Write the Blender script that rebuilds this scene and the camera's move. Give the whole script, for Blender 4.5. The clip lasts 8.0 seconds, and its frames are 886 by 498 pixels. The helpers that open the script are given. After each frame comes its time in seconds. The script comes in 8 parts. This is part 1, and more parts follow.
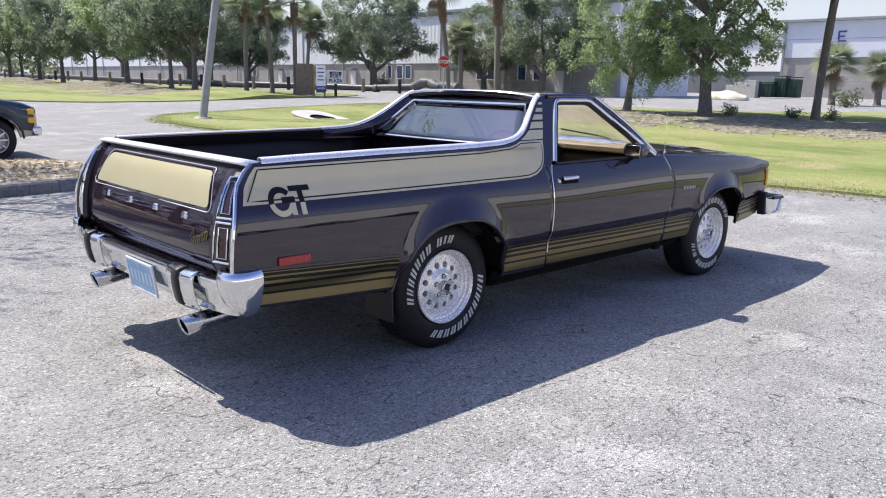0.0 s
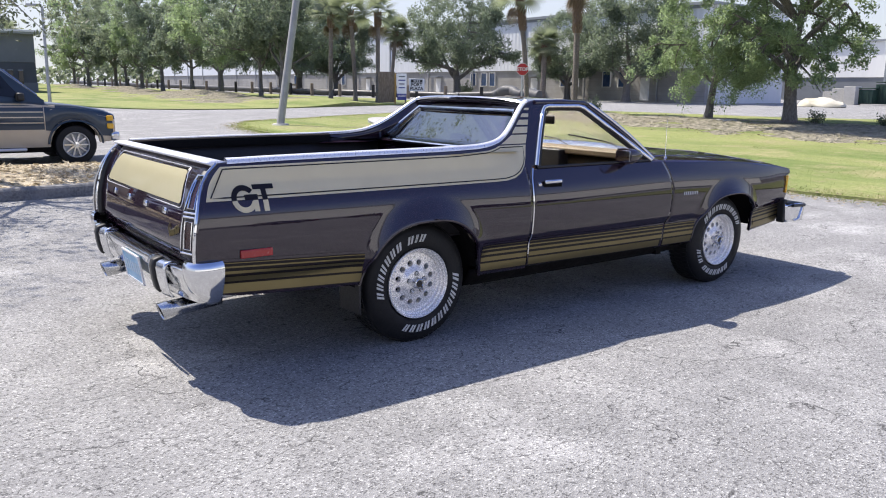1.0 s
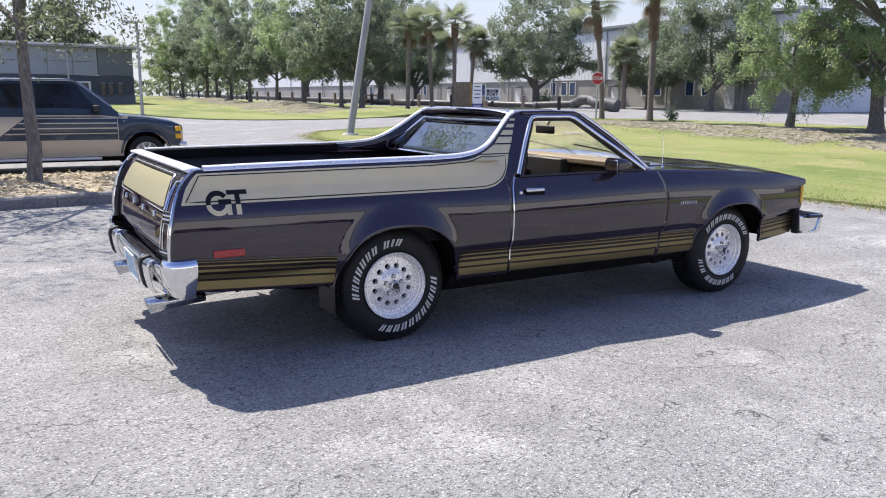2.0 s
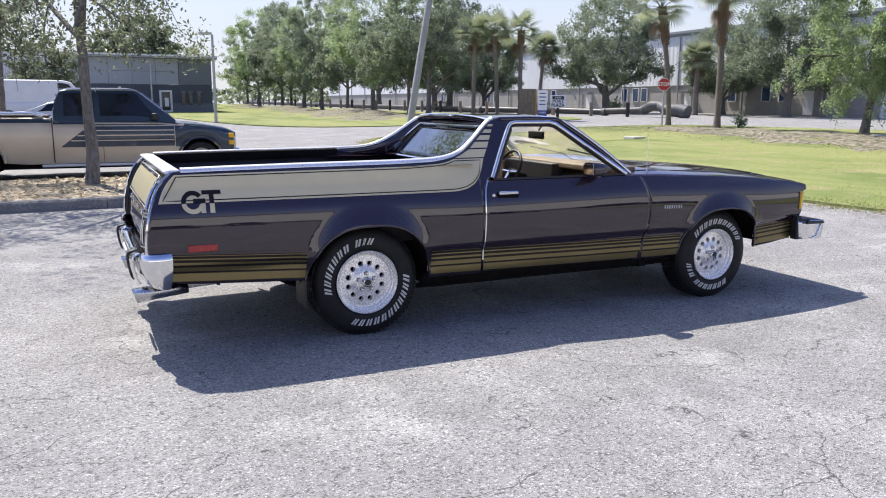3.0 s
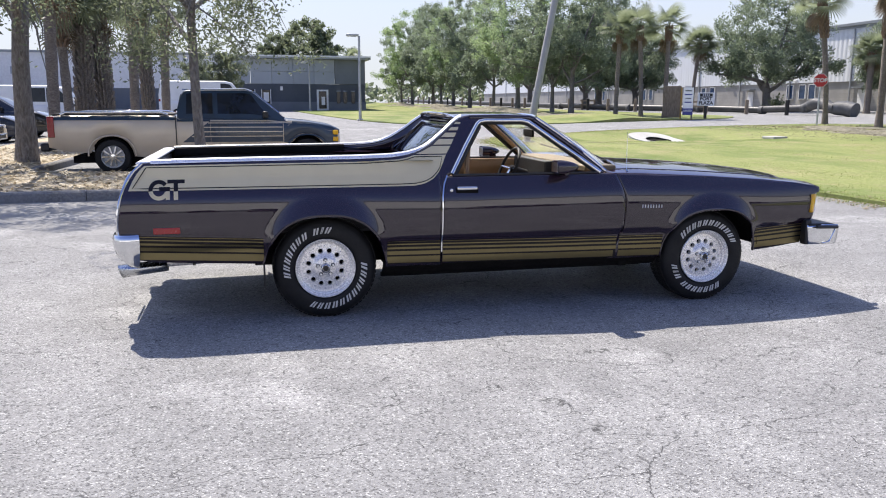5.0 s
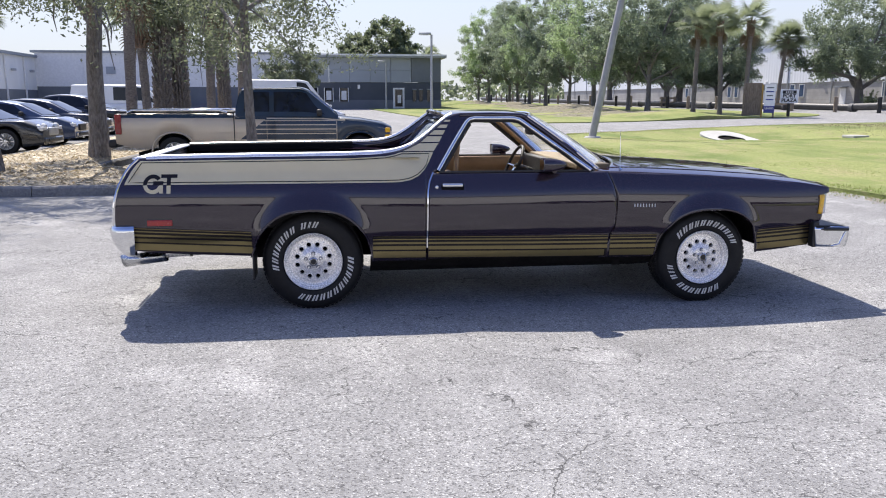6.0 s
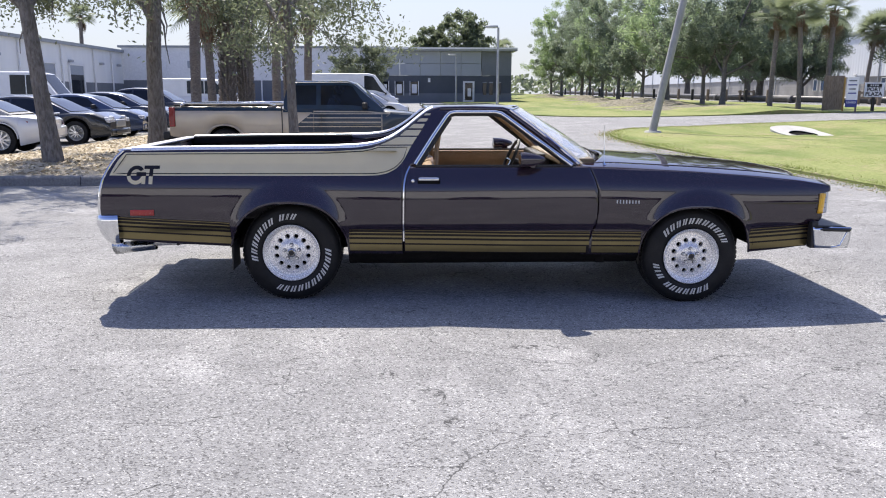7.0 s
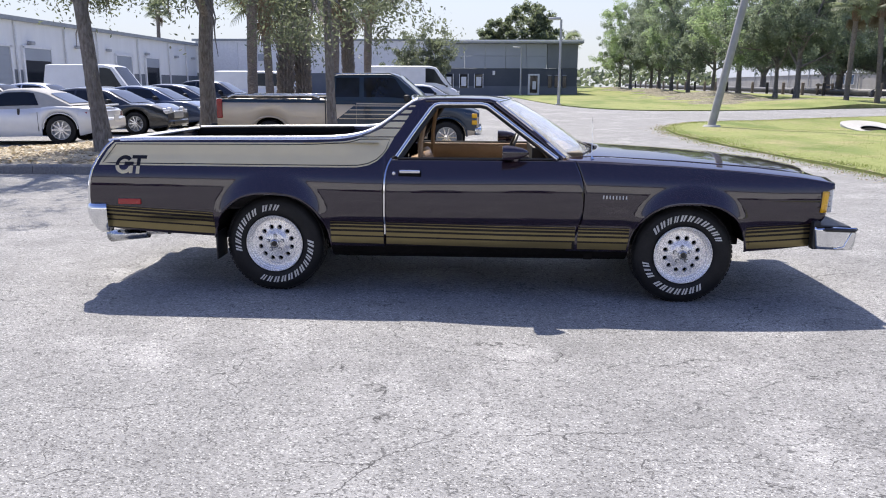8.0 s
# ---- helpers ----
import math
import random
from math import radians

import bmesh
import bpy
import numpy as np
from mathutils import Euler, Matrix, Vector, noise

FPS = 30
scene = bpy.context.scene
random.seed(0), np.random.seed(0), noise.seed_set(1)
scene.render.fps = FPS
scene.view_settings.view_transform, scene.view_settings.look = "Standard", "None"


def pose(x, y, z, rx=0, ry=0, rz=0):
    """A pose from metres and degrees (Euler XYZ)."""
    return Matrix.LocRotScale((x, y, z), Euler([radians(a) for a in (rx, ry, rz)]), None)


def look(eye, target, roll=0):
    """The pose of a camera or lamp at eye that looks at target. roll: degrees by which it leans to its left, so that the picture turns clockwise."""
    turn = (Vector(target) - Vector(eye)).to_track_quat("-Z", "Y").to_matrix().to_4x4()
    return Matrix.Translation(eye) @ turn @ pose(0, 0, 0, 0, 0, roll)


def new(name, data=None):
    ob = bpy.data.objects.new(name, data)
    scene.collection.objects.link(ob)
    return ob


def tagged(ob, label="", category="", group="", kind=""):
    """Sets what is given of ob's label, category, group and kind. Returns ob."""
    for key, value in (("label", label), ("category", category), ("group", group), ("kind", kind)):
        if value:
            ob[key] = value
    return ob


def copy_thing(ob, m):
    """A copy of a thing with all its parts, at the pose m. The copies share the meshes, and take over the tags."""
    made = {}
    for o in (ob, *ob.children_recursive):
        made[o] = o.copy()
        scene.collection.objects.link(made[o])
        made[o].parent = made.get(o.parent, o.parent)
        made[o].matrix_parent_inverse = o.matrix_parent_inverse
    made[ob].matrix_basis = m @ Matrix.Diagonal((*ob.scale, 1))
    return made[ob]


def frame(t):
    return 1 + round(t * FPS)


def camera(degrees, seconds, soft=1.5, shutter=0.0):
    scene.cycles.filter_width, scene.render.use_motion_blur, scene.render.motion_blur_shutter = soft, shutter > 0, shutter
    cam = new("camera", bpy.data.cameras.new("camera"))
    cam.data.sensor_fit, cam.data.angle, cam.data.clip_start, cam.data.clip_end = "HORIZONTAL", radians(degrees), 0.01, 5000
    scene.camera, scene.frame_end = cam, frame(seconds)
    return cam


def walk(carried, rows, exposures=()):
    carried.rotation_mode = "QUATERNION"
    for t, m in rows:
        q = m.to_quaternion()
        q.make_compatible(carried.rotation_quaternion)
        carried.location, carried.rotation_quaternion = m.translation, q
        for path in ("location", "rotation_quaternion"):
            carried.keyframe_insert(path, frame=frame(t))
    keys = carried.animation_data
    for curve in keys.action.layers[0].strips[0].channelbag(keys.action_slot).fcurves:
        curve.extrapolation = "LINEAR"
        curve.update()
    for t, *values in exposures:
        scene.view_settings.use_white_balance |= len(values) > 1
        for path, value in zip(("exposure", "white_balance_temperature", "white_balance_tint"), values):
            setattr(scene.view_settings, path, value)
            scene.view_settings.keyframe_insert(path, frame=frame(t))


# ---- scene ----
cam = camera(59.5, 8.0, soft=1.05)
METRES, EYE, TILT, LEAN, TURN = 5.430, 1.455, 0.0, 0.0, -43.5
ROWS = [
    (0.0, 0.0, 0.0, 0.0, 0.22, -12.01, -1.04),
    (0.5, 0.0648, -0.0213, 0.0032, 3.4, -11.79, -1.0),
    (1.0, 0.12, -0.031, 0.0008, 6.68, -11.58, -0.87),
    (1.5, 0.18, -0.0395, 0.0031, 9.88, -11.28, -0.7),
    (3.0, 0.3685, -0.0598, 0.0051, 18.25, -10.5, -0.29),
    (3.5, 0.4342, -0.0563, 0.0052, 20.95, -10.45, -0.21),
    (4.0, 0.4968, -0.0423, 0.0059, 23.83, -10.54, -0.2),
    (4.5, 0.5568, -0.0236, 0.0064, 26.8, -10.63, -0.2),
    (6.0, 0.7268, 0.0516, 0.0071, 35.75, -10.84, -0.07),
    (6.5, 0.779, 0.0899, 0.0064, 38.56, -11.04, -0.03),
    (7.0, 0.8271, 0.1339, 0.0076, 41.32, -11.32, -0.11),
    (7.5, 0.8646, 0.1808, 0.0056, 43.96, -11.61, -0.23),
    (8.0, 0.9001, 0.2225, 0.0061, 46.42, -11.84, -0.22),
]
walk(cam, [(t, pose(0, 0, EYE, TILT, LEAN, TURN) @ pose(METRES * x, METRES * y, METRES * z, 90 + pitch, roll, yaw)) for t, x, y, z, yaw, pitch, roll in ROWS],
     exposures=((0.0, 0.54, 6500, 11.2), (8.0, 0.53, 6500, 11.2)))

# ---- world, sun, exposure ----
world = bpy.data.worlds.new("sky")
scene.world = world
world.use_nodes = True
wn = world.node_tree
sky = wn.nodes.new("ShaderNodeTexSky")
sky.sky_type = "NISHITA"
sky.sun_disc = False
SUN_DIR = Vector((-0.20, 0.65, 1.0)).normalized()
sky.sun_elevation = math.asin(SUN_DIR.z)
sky.sun_rotation = math.atan2(SUN_DIR.x, SUN_DIR.y)
sky.air_density, sky.dust_density, sky.ozone_density = 1.2, 0.6, 5.5
# bright summer haze towards the horizon
wtc = wn.nodes.new("ShaderNodeTexCoord")
wsep = wn.nodes.new("ShaderNodeSeparateXYZ")
wn.links.new(wtc.outputs["Generated"], wsep.inputs[0])
wramp = wn.nodes.new("ShaderNodeMapRange")
wramp.interpolation_type = "SMOOTHSTEP"
wramp.inputs[1].default_value, wramp.inputs[2].default_value, wramp.inputs[3].default_value, wramp.inputs[4].default_value = -0.02, 0.42, 0.92, 0.0
wn.links.new(wsep.outputs["Z"], wramp.inputs[0])
wmix = wn.nodes.new("ShaderNodeMix")
wmix.data_type = "RGBA"
wmix.inputs[7].default_value = (4.35, 4.70, 4.85, 1)
wn.links.new(wramp.outputs[0], wmix.inputs[0])
# the clear upper sky leans towards violet
wviolet = wn.nodes.new("ShaderNodeMix")
wviolet.data_type, wviolet.blend_type = "RGBA", "MULTIPLY"
wviolet.inputs[0].default_value = 1.0
wviolet.inputs[7].default_value = (1.0, 0.87, 1.12, 1)
wn.links.new(sky.outputs[0], wviolet.inputs[6])
wn.links.new(wviolet.outputs[2], wmix.inputs[6])
# whiter glow of the haze round the sun
wdot = wn.nodes.new("ShaderNodeVectorMath")
wdot.operation = "DOT_PRODUCT"
wdot.inputs[1].default_value = SUN_DIR
wn.links.new(wtc.outputs["Generated"], wdot.inputs[0])
wglow = wn.nodes.new("ShaderNodeMapRange")
wglow.interpolation_type = "SMOOTHSTEP"
wglow.inputs[1].default_value, wglow.inputs[2].default_value, wglow.inputs[3].default_value, wglow.inputs[4].default_value = 0.50, 1.0, 0.0, 0.62
wn.links.new(wdot.outputs["Value"], wglow.inputs[0])
wmix2 = wn.nodes.new("ShaderNodeMix")
wmix2.data_type, wmix2.blend_type = "RGBA", "LIGHTEN"
wmix2.inputs[7].default_value = (5.6, 6.3, 7.3, 1)
wn.links.new(wglow.outputs[0], wmix2.inputs[0])
wn.links.new(wmix.outputs[2], wmix2.inputs[6])
wn.links.new(wmix2.outputs[2], wn.nodes["Background"].inputs[0])
wn.nodes["Background"].inputs[1].default_value = 0.122
sun = new("sun", bpy.data.lights.new("sun", "SUN"))
sun.data.energy, sun.data.angle, sun.data.color = 5.0, radians(0.53), (1.0, 0.93, 0.835)
sun.matrix_world = look(SUN_DIR * 60, (0, 0, 0))


# ---- materials ----
def nodes_of(name):
    m = bpy.data.materials.new(name)
    m.use_nodes = True
    return m, m.node_tree, m.node_tree.nodes["Principled BSDF"]


def noise_fac(nt, co, scale, detail=4, lo=0.35, hi=0.65, rough=0.6):
    n = nt.nodes.new("ShaderNodeTexNoise")
    n.inputs["Scale"].default_value, n.inputs["Detail"].default_value, n.inputs["Roughness"].default_value = scale, detail, rough
    nt.links.new(co, n.inputs["Vector"])
    r = nt.nodes.new("ShaderNodeMapRange")
    r.inputs[1].default_value, r.inputs[2].default_value = lo, hi
    nt.links.new(n.outputs["Fac"], r.inputs[0])
    return r.outputs[0]


def mixed(nt, fac, a, b):
    m = nt.nodes.new("ShaderNodeMix")
    m.data_type = "RGBA"
    for sock, v in ((m.inputs[0], fac), (m.inputs[6], a), (m.inputs[7], b)):
        if hasattr(v, "is_linked"):
            nt.links.new(v, sock)
        elif isinstance(v, (int, float)):
            sock.default_value = v
        else:
            sock.default_value = (*v, 1)
    return m.outputs[2]


def surf(name, c1, c2=None, c3=None, scale=3.0, fine=40.0, rough=0.7, metal=0.0, bump=0.0, coat=0.0, vary=0.0, spec=0.5, stretch=(1, 1, 1), rvar=0.1):
    """A surface with a broad and a fine variation of colour, roughness and relief."""
    m, nt, p = nodes_of(name)
    tc = nt.nodes.new("ShaderNodeTexCoord")
    mp = nt.nodes.new("ShaderNodeMapping")
    mp.inputs["Scale"].default_value = stretch
    nt.links.new(tc.outputs["Object"], mp.inputs["Vector"])
    co = mp.outputs[0]
    c2 = c2 or tuple(v * 0.8 for v in c1)
    broad, small = noise_fac(nt, co, scale), noise_fac(nt, co, fine, 3)
    col = mixed(nt, broad, c1, c2)
    col = mixed(nt, small, col, c3) if c3 else col
    if vary:
        oi = nt.nodes.new("ShaderNodeObjectInfo")
        hsv = nt.nodes.new("ShaderNodeHueSaturation")
        mr = nt.nodes.new("ShaderNodeMapRange")
        mr.inputs[3].default_value, mr.inputs[4].default_value = 1 - vary, 1 + vary
        nt.links.new(oi.outputs["Random"], mr.inputs[0])
        nt.links.new(mr.outputs[0], hsv.inputs["Value"])
        nt.links.new(col, hsv.inputs["Color"])
        col = hsv.outputs[0]
    nt.links.new(col, p.inputs["Base Color"])
    rr = nt.nodes.new("ShaderNodeMapRange")
    rr.inputs[3].default_value, rr.inputs[4].default_value = max(rough - rvar, 0.02), min(rough + rvar, 1)
    nt.links.new(small, rr.inputs[0])
    nt.links.new(rr.outputs[0], p.inputs["Roughness"])
    p.inputs["Metallic"].default_value, p.inputs["Coat Weight"].default_value = metal, coat
    p.inputs["Coat Roughness"].default_value, p.inputs["Specular IOR Level"].default_value = 0.02, spec
    if bump:
        b = nt.nodes.new("ShaderNodeBump")
        b.inputs["Strength"].default_value, b.inputs["Distance"].default_value = bump, 0.6 / fine
        nt.links.new(small, b.inputs["Height"])
        nt.links.new(b.outputs[0], p.inputs["Normal"])
    return m


def glass_mat(name, tint, rough=0.0):
    m, nt, p = nodes_of(name)
    p.inputs["Base Color"].default_value = (*tint, 1)
    p.inputs["Transmission Weight"].default_value, p.inputs["Roughness"].default_value, p.inputs["IOR"].default_value = 1.0, rough, 1.45
    return m


def asphalt_mat():
    m, nt, p = nodes_of("bleached_asphalt")
    co = nt.nodes.new("ShaderNodeTexCoord").outputs["Object"]
    big, mid = noise_fac(nt, co, 0.35, 5, 0.3, 0.7), noise_fac(nt, co, 1.7, 5, 0.35, 0.7)
    col = mixed(nt, big, (0.268, 0.268, 0.263), (0.345, 0.344, 0.336))
    col = mixed(nt, mid, col, (0.232, 0.232, 0.228))
    streak = noise_fac(nt, co, 0.9, 6, 0.55, 0.72)
    col = mixed(nt, streak, col, (0.40, 0.398, 0.39))
    vor = nt.nodes.new("ShaderNodeTexVoronoi")
    vor.inputs["Scale"].default_value = 135
    nt.links.new(co, vor.inputs["Vector"])
    ramp = nt.nodes.new("ShaderNodeValToRGB")
    ramp.color_ramp.elements[0].color, ramp.color_ramp.elements[1].color = (0.22, 0.22, 0.22, 1), (2.1, 2.1, 2.06, 1)
    for at, k in ((0.12, 0.62), (0.22, 0.90), (0.72, 1.04), (0.90, 1.28)):
        ramp.color_ramp.elements.new(at).color = (k, k, k, 1)
    hue = nt.nodes.new("ShaderNodeSeparateColor")
    nt.links.new(vor.outputs["Color"], hue.inputs[0])
    nt.links.new(hue.outputs[0], ramp.inputs[0])
    mul = nt.nodes.new("ShaderNodeMix")
    mul.data_type, mul.blend_type = "RGBA", "MULTIPLY"
    mul.inputs[0].default_value = 0.85
    nt.links.new(col, mul.inputs[6])
    nt.links.new(ramp.outputs[0], mul.inputs[7])
    pits = noise_fac(nt, co, 34, 3, 0.585, 0.66)
    col = mixed(nt, pits, mul.outputs[2], (0.13, 0.13, 0.13))
    # hairline cracks where the surface has aged most
    warp = nt.nodes.new("ShaderNodeTexNoise")
    warp.inputs["Scale"].default_value, warp.inputs["Detail"].default_value = 3.0, 6
    nt.links.new(co, warp.inputs["Vector"])
    add = nt.nodes.new("ShaderNodeVectorMath")
    add.operation = "MULTIPLY_ADD"
    add.inputs[1].default_value = (0.35, 0.35, 0.35)
    nt.links.new(warp.outputs["Color"], add.inputs[0])
    along = nt.nodes.new("ShaderNodeMapping")
    along.inputs["Rotation"].default_value, along.inputs["Scale"].default_value = (0, 0, radians(8)), (0.55, 1.35, 1)
    nt.links.new(co, along.inputs["Vector"])
    nt.links.new(along.outputs[0], add.inputs[2])
    cr = nt.nodes.new("ShaderNodeTexVoronoi")
    cr.feature = "DISTANCE_TO_EDGE"
    cr.inputs["Scale"].default_value = 1.1
    nt.links.new(add.outputs[0], cr.inputs["Vector"])
    thin = nt.nodes.new("ShaderNodeMapRange")
    thin.inputs[1].default_value, thin.inputs[2].default_value, thin.inputs[3].default_value, thin.inputs[4].default_value = 0.0005, 0.0048, 1, 0
    nt.links.new(cr.outputs["Distance"], thin.inputs[0])
    where = noise_fac(nt, co, 1.3, 4, 0.46, 0.52)
    short = nt.nodes.new("ShaderNodeTexVoronoi")
    short.feature = "DISTANCE_TO_EDGE"
    short.inputs["Scale"].default_value = 4.2
    nt.links.new(add.outputs[0], short.inputs["Vector"])
    line = nt.nodes.new("ShaderNodeMapRange")
    line.inputs[1].default_value, line.inputs[2].default_value, line.inputs[3].default_value, line.inputs[4].default_value = 0.001, 0.012, 1, 0
    nt.links.new(short.outputs["Distance"], line.inputs[0])
    broken = nt.nodes.new("ShaderNodeMath")
    broken.operation = "MULTIPLY"
    nt.links.new(line.outputs[0], broken.inputs[0])
    nt.links.new(noise_fac(nt, co, 5.5, 4, 0.505, 0.545), broken.inputs[1])
    col = mixed(nt, broken.outputs[0], col, (0.07, 0.07, 0.07))
    both = nt.nodes.new("ShaderNodeMath")
    both.operation = "MULTIPLY"
    nt.links.new(thin.outputs[0], both.inputs[0])
    nt.links.new(where, both.inputs[1])
    col = mixed(nt, both.outputs[0], col, (0.065, 0.065, 0.065))
    nt.links.new(col, p.inputs["Base Color"])
    p.inputs["Roughness"].default_value = 0.92
    p.inputs["Specular IOR Level"].default_value = 0.3
    b = nt.nodes.new("ShaderNodeBump")
    b.inputs["Strength"].default_value, b.inputs["Distance"].default_value = 0.7, 0.006
    nt.links.new(vor.outputs["Distance"], b.inputs["Height"])
    nt.links.new(b.outputs[0], p.inputs["Normal"])
    return m


def metallic_paint(name, c, flake=(0.03, 0.016, 0.013)):
    m, nt, p = nodes_of(name)
    co = nt.nodes.new("ShaderNodeTexCoord").outputs["Object"]
    dust = noise_fac(nt, co, 6, 5, 0.4, 0.8)
    fl = noise_fac(nt, co, 900, 1, 0.5, 0.75)
    col = mixed(nt, fl, c, flake)
    nt.links.new(col, p.inputs["Base Color"])
    r = nt.nodes.new("ShaderNodeMapRange")
    r.inputs[3].default_value, r.inputs[4].default_value = 0.02, 0.045
    nt.links.new(dust, r.inputs[0])
    nt.links.new(r.outputs[0], p.inputs["Coat Roughness"])
    p.inputs["Roughness"].default_value, p.inputs["Metallic"].default_value = 0.45, 0.0
    p.inputs["Specular IOR Level"].default_value = 0.0
    p.inputs["Coat Weight"].default_value = 1.0
    p.inputs["Coat IOR"].default_value = 1.70
    return m


ASPHALT = asphalt_mat()
BROWN = metallic_paint("dark_brown_paint", (0.0175, 0.0102, 0.0208))
GOLD = surf("gold_decal", (0.66, 0.57, 0.355), (0.63, 0.54, 0.335), scale=5, fine=200, rough=0.42, metal=0.15, coat=0.15, rvar=0.03)
# same decal gold as GOLD, darkened because the tail catches more sun
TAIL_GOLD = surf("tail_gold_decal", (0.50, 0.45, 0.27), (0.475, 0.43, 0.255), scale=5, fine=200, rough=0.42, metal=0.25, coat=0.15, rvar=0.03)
STEEL_TIP = surf("polished_steel", (0.50, 0.51, 0.53), (0.40, 0.41, 0.43), scale=8, fine=90, rough=0.2, metal=1.0)
PLATE_INK = surf("plate_ink", (0.55, 0.66, 0.74), rough=0.5)
STRIPE_GOLD = surf("gold_stripe_tape", (0.200, 0.165, 0.076), (0.180, 0.147, 0.068), scale=5, fine=200, rough=0.34, metal=0.8, coat=0.15, rvar=0.03)
DARK_LINE = surf("dark_decal", (0.009, 0.006, 0.007), rough=0.45, coat=0.1, spec=0.25)
CHROME = surf("chrome", (0.76, 0.77, 0.78), (0.70, 0.71, 0.73), scale=9, fine=120, rough=0.08, metal=1.0, rvar=0.03)
ALLOY = surf("machined_aluminium", (0.93, 0.90, 0.86), (0.84, 0.81, 0.77), scale=14, fine=130, rough=0.27, metal=0.40, rvar=0.05)
SATIN = surf("satin_aluminium_trim", (0.86, 0.86, 0.88), (0.78, 0.78, 0.81), scale=7, fine=140, rough=0.30, metal=0.50, rvar=0.04)
RUBBER = surf("tyre_rubber", (0.009, 0.009, 0.010), (0.016, 0.016, 0.016), scale=8, fine=90, rough=0.55, bump=0.1, spec=0.25)
WHITE_LETTER = surf("white_tyre_lettering", (0.62, 0.62, 0.60), (0.50, 0.50, 0.48), scale=20, fine=150, rough=0.6)
BLACK = surf("black_plastic", (0.012, 0.012, 0.013), (0.02, 0.02, 0.02), rough=0.5, fine=150)
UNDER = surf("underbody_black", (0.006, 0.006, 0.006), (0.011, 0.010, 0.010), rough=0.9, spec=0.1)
LINER = surf("black_bed_liner", (0.009, 0.008, 0.010), (0.015, 0.013, 0.015), rough=0.55, fine=120, bump=0.15)
PAD_TAN = surf("dull_tan_pad", (0.13, 0.098, 0.056), (0.105, 0.08, 0.046), scale=6, fine=180, rough=0.6, bump=0.08)
TAN = surf("tan_vinyl", (0.32, 0.205, 0.11), (0.26, 0.165, 0.085), scale=6, fine=180, rough=0.5, bump=0.08)
DARK_RED = surf("dark_red_lens", (0.035, 0.004, 0.005), (0.025, 0.003, 0.004), rough=0.25, coat=0.3, fine=90)
RED_LENS = surf("red_lens", (0.35, 0.015, 0.015), (0.25, 0.01, 0.01), rough=0.18, coat=0.6, fine=90)
AMBER = surf("amber_lens", (0.90, 0.50, 0.02), (0.80, 0.42, 0.02), rough=0.2, coat=0.6, fine=90)
LENS = surf("clear_lens", (0.75, 0.75, 0.72), (0.6, 0.6, 0.6), rough=0.12, coat=0.8)
TINT_GLASS = glass_mat("tinted_glass", (0.10, 0.115, 0.115))
TINT_GLASS.node_tree.nodes["Principled BSDF"].inputs["IOR"].default_value = 2.6
TINT_GLASS.node_tree.nodes["Principled BSDF"].inputs["Specular Tint"].default_value = (0.78, 0.90, 1.0, 1)
SCREEN_GLASS = glass_mat("windscreen_glass", (0.93, 0.96, 0.95))
SCREEN_GLASS.node_tree.nodes["Principled BSDF"].inputs["IOR"].default_value = 1.6


def dusty_sheen(m, amount):
    """A pale diffuse film painted over a pane, for dust and mirrored sky."""
    nt = m.node_tree
    film = nt.nodes.new("ShaderNodeBsdfDiffuse")
    film.inputs[0].default_value = (0.75, 0.77, 0.78, 1)
    mx = nt.nodes.new("ShaderNodeMixShader")
    fac = noise_fac(nt, nt.nodes.new("ShaderNodeTexCoord").outputs["Object"], 5.0, 4, 0.25, 0.8)
    mul = nt.nodes.new("ShaderNodeMath")
    mul.operation = "MULTIPLY"
    mul.inputs[1].default_value = amount
    nt.links.new(fac, mul.inputs[0])
    nt.links.new(mul.outputs[0], mx.inputs[0])
    nt.links.new(nt.nodes["Principled BSDF"].outputs[0], mx.inputs[1])
    nt.links.new(film.outputs[0], mx.inputs[2])
    nt.links.new(mx.outputs[0], nt.nodes["Material Output"].inputs["Surface"])


dusty_sheen(SCREEN_GLASS, 0.27)
PLATE = surf("light_blue_plate", (0.22, 0.42, 0.60), (0.30, 0.50, 0.66), scale=12, fine=60, rough=0.4)


# ---- builders ----
def mesh_ob(name, verts, faces, material, parent=None, label="", smooth=35.0, thick=0.0, bevel=0.0):
    me = bpy.data.meshes.new(name)
    me.from_pydata([tuple(v) for v in verts], [], faces)
    me.materials.append(material)
    me.validate()
    if smooth:
        me.polygons.foreach_set("use_smooth", [True] * len(me.polygons))
        me.set_sharp_from_angle(angle=radians(smooth))
    ob = new(name, me)
    if parent:
        ob.parent = parent
    if label:
        ob["label"] = label
    if thick:
        s = ob.modifiers.new("thickness", "SOLIDIFY")
        s.thickness, s.offset = thick, -1.0
    if bevel:
        b = ob.modifiers.new("edges", "BEVEL")
        b.width, b.segments, b.limit_method = bevel, 2, "ANGLE"
    return ob


def part(name, bm, material, parent=None, label="", smooth=35.0, bevel=0.0):
    """Links a bmesh as one mesh object under a thing or a part."""
    me = bpy.data.meshes.new(name)
    bm.to_mesh(me)
    bm.free()
    me.materials.append(material)
    if smooth:
        me.polygons.foreach_set("use_smooth", [True] * len(me.polygons))
        me.set_sharp_from_angle(angle=radians(smooth))
    ob = new(name, me)
    if parent:
        ob.parent = parent
    if label:
        ob["label"] = label
    if bevel:
        b = ob.modifiers.new("edges", "BEVEL")
        b.width, b.segments, b.limit_method = bevel, 2, "ANGLE"
    return ob


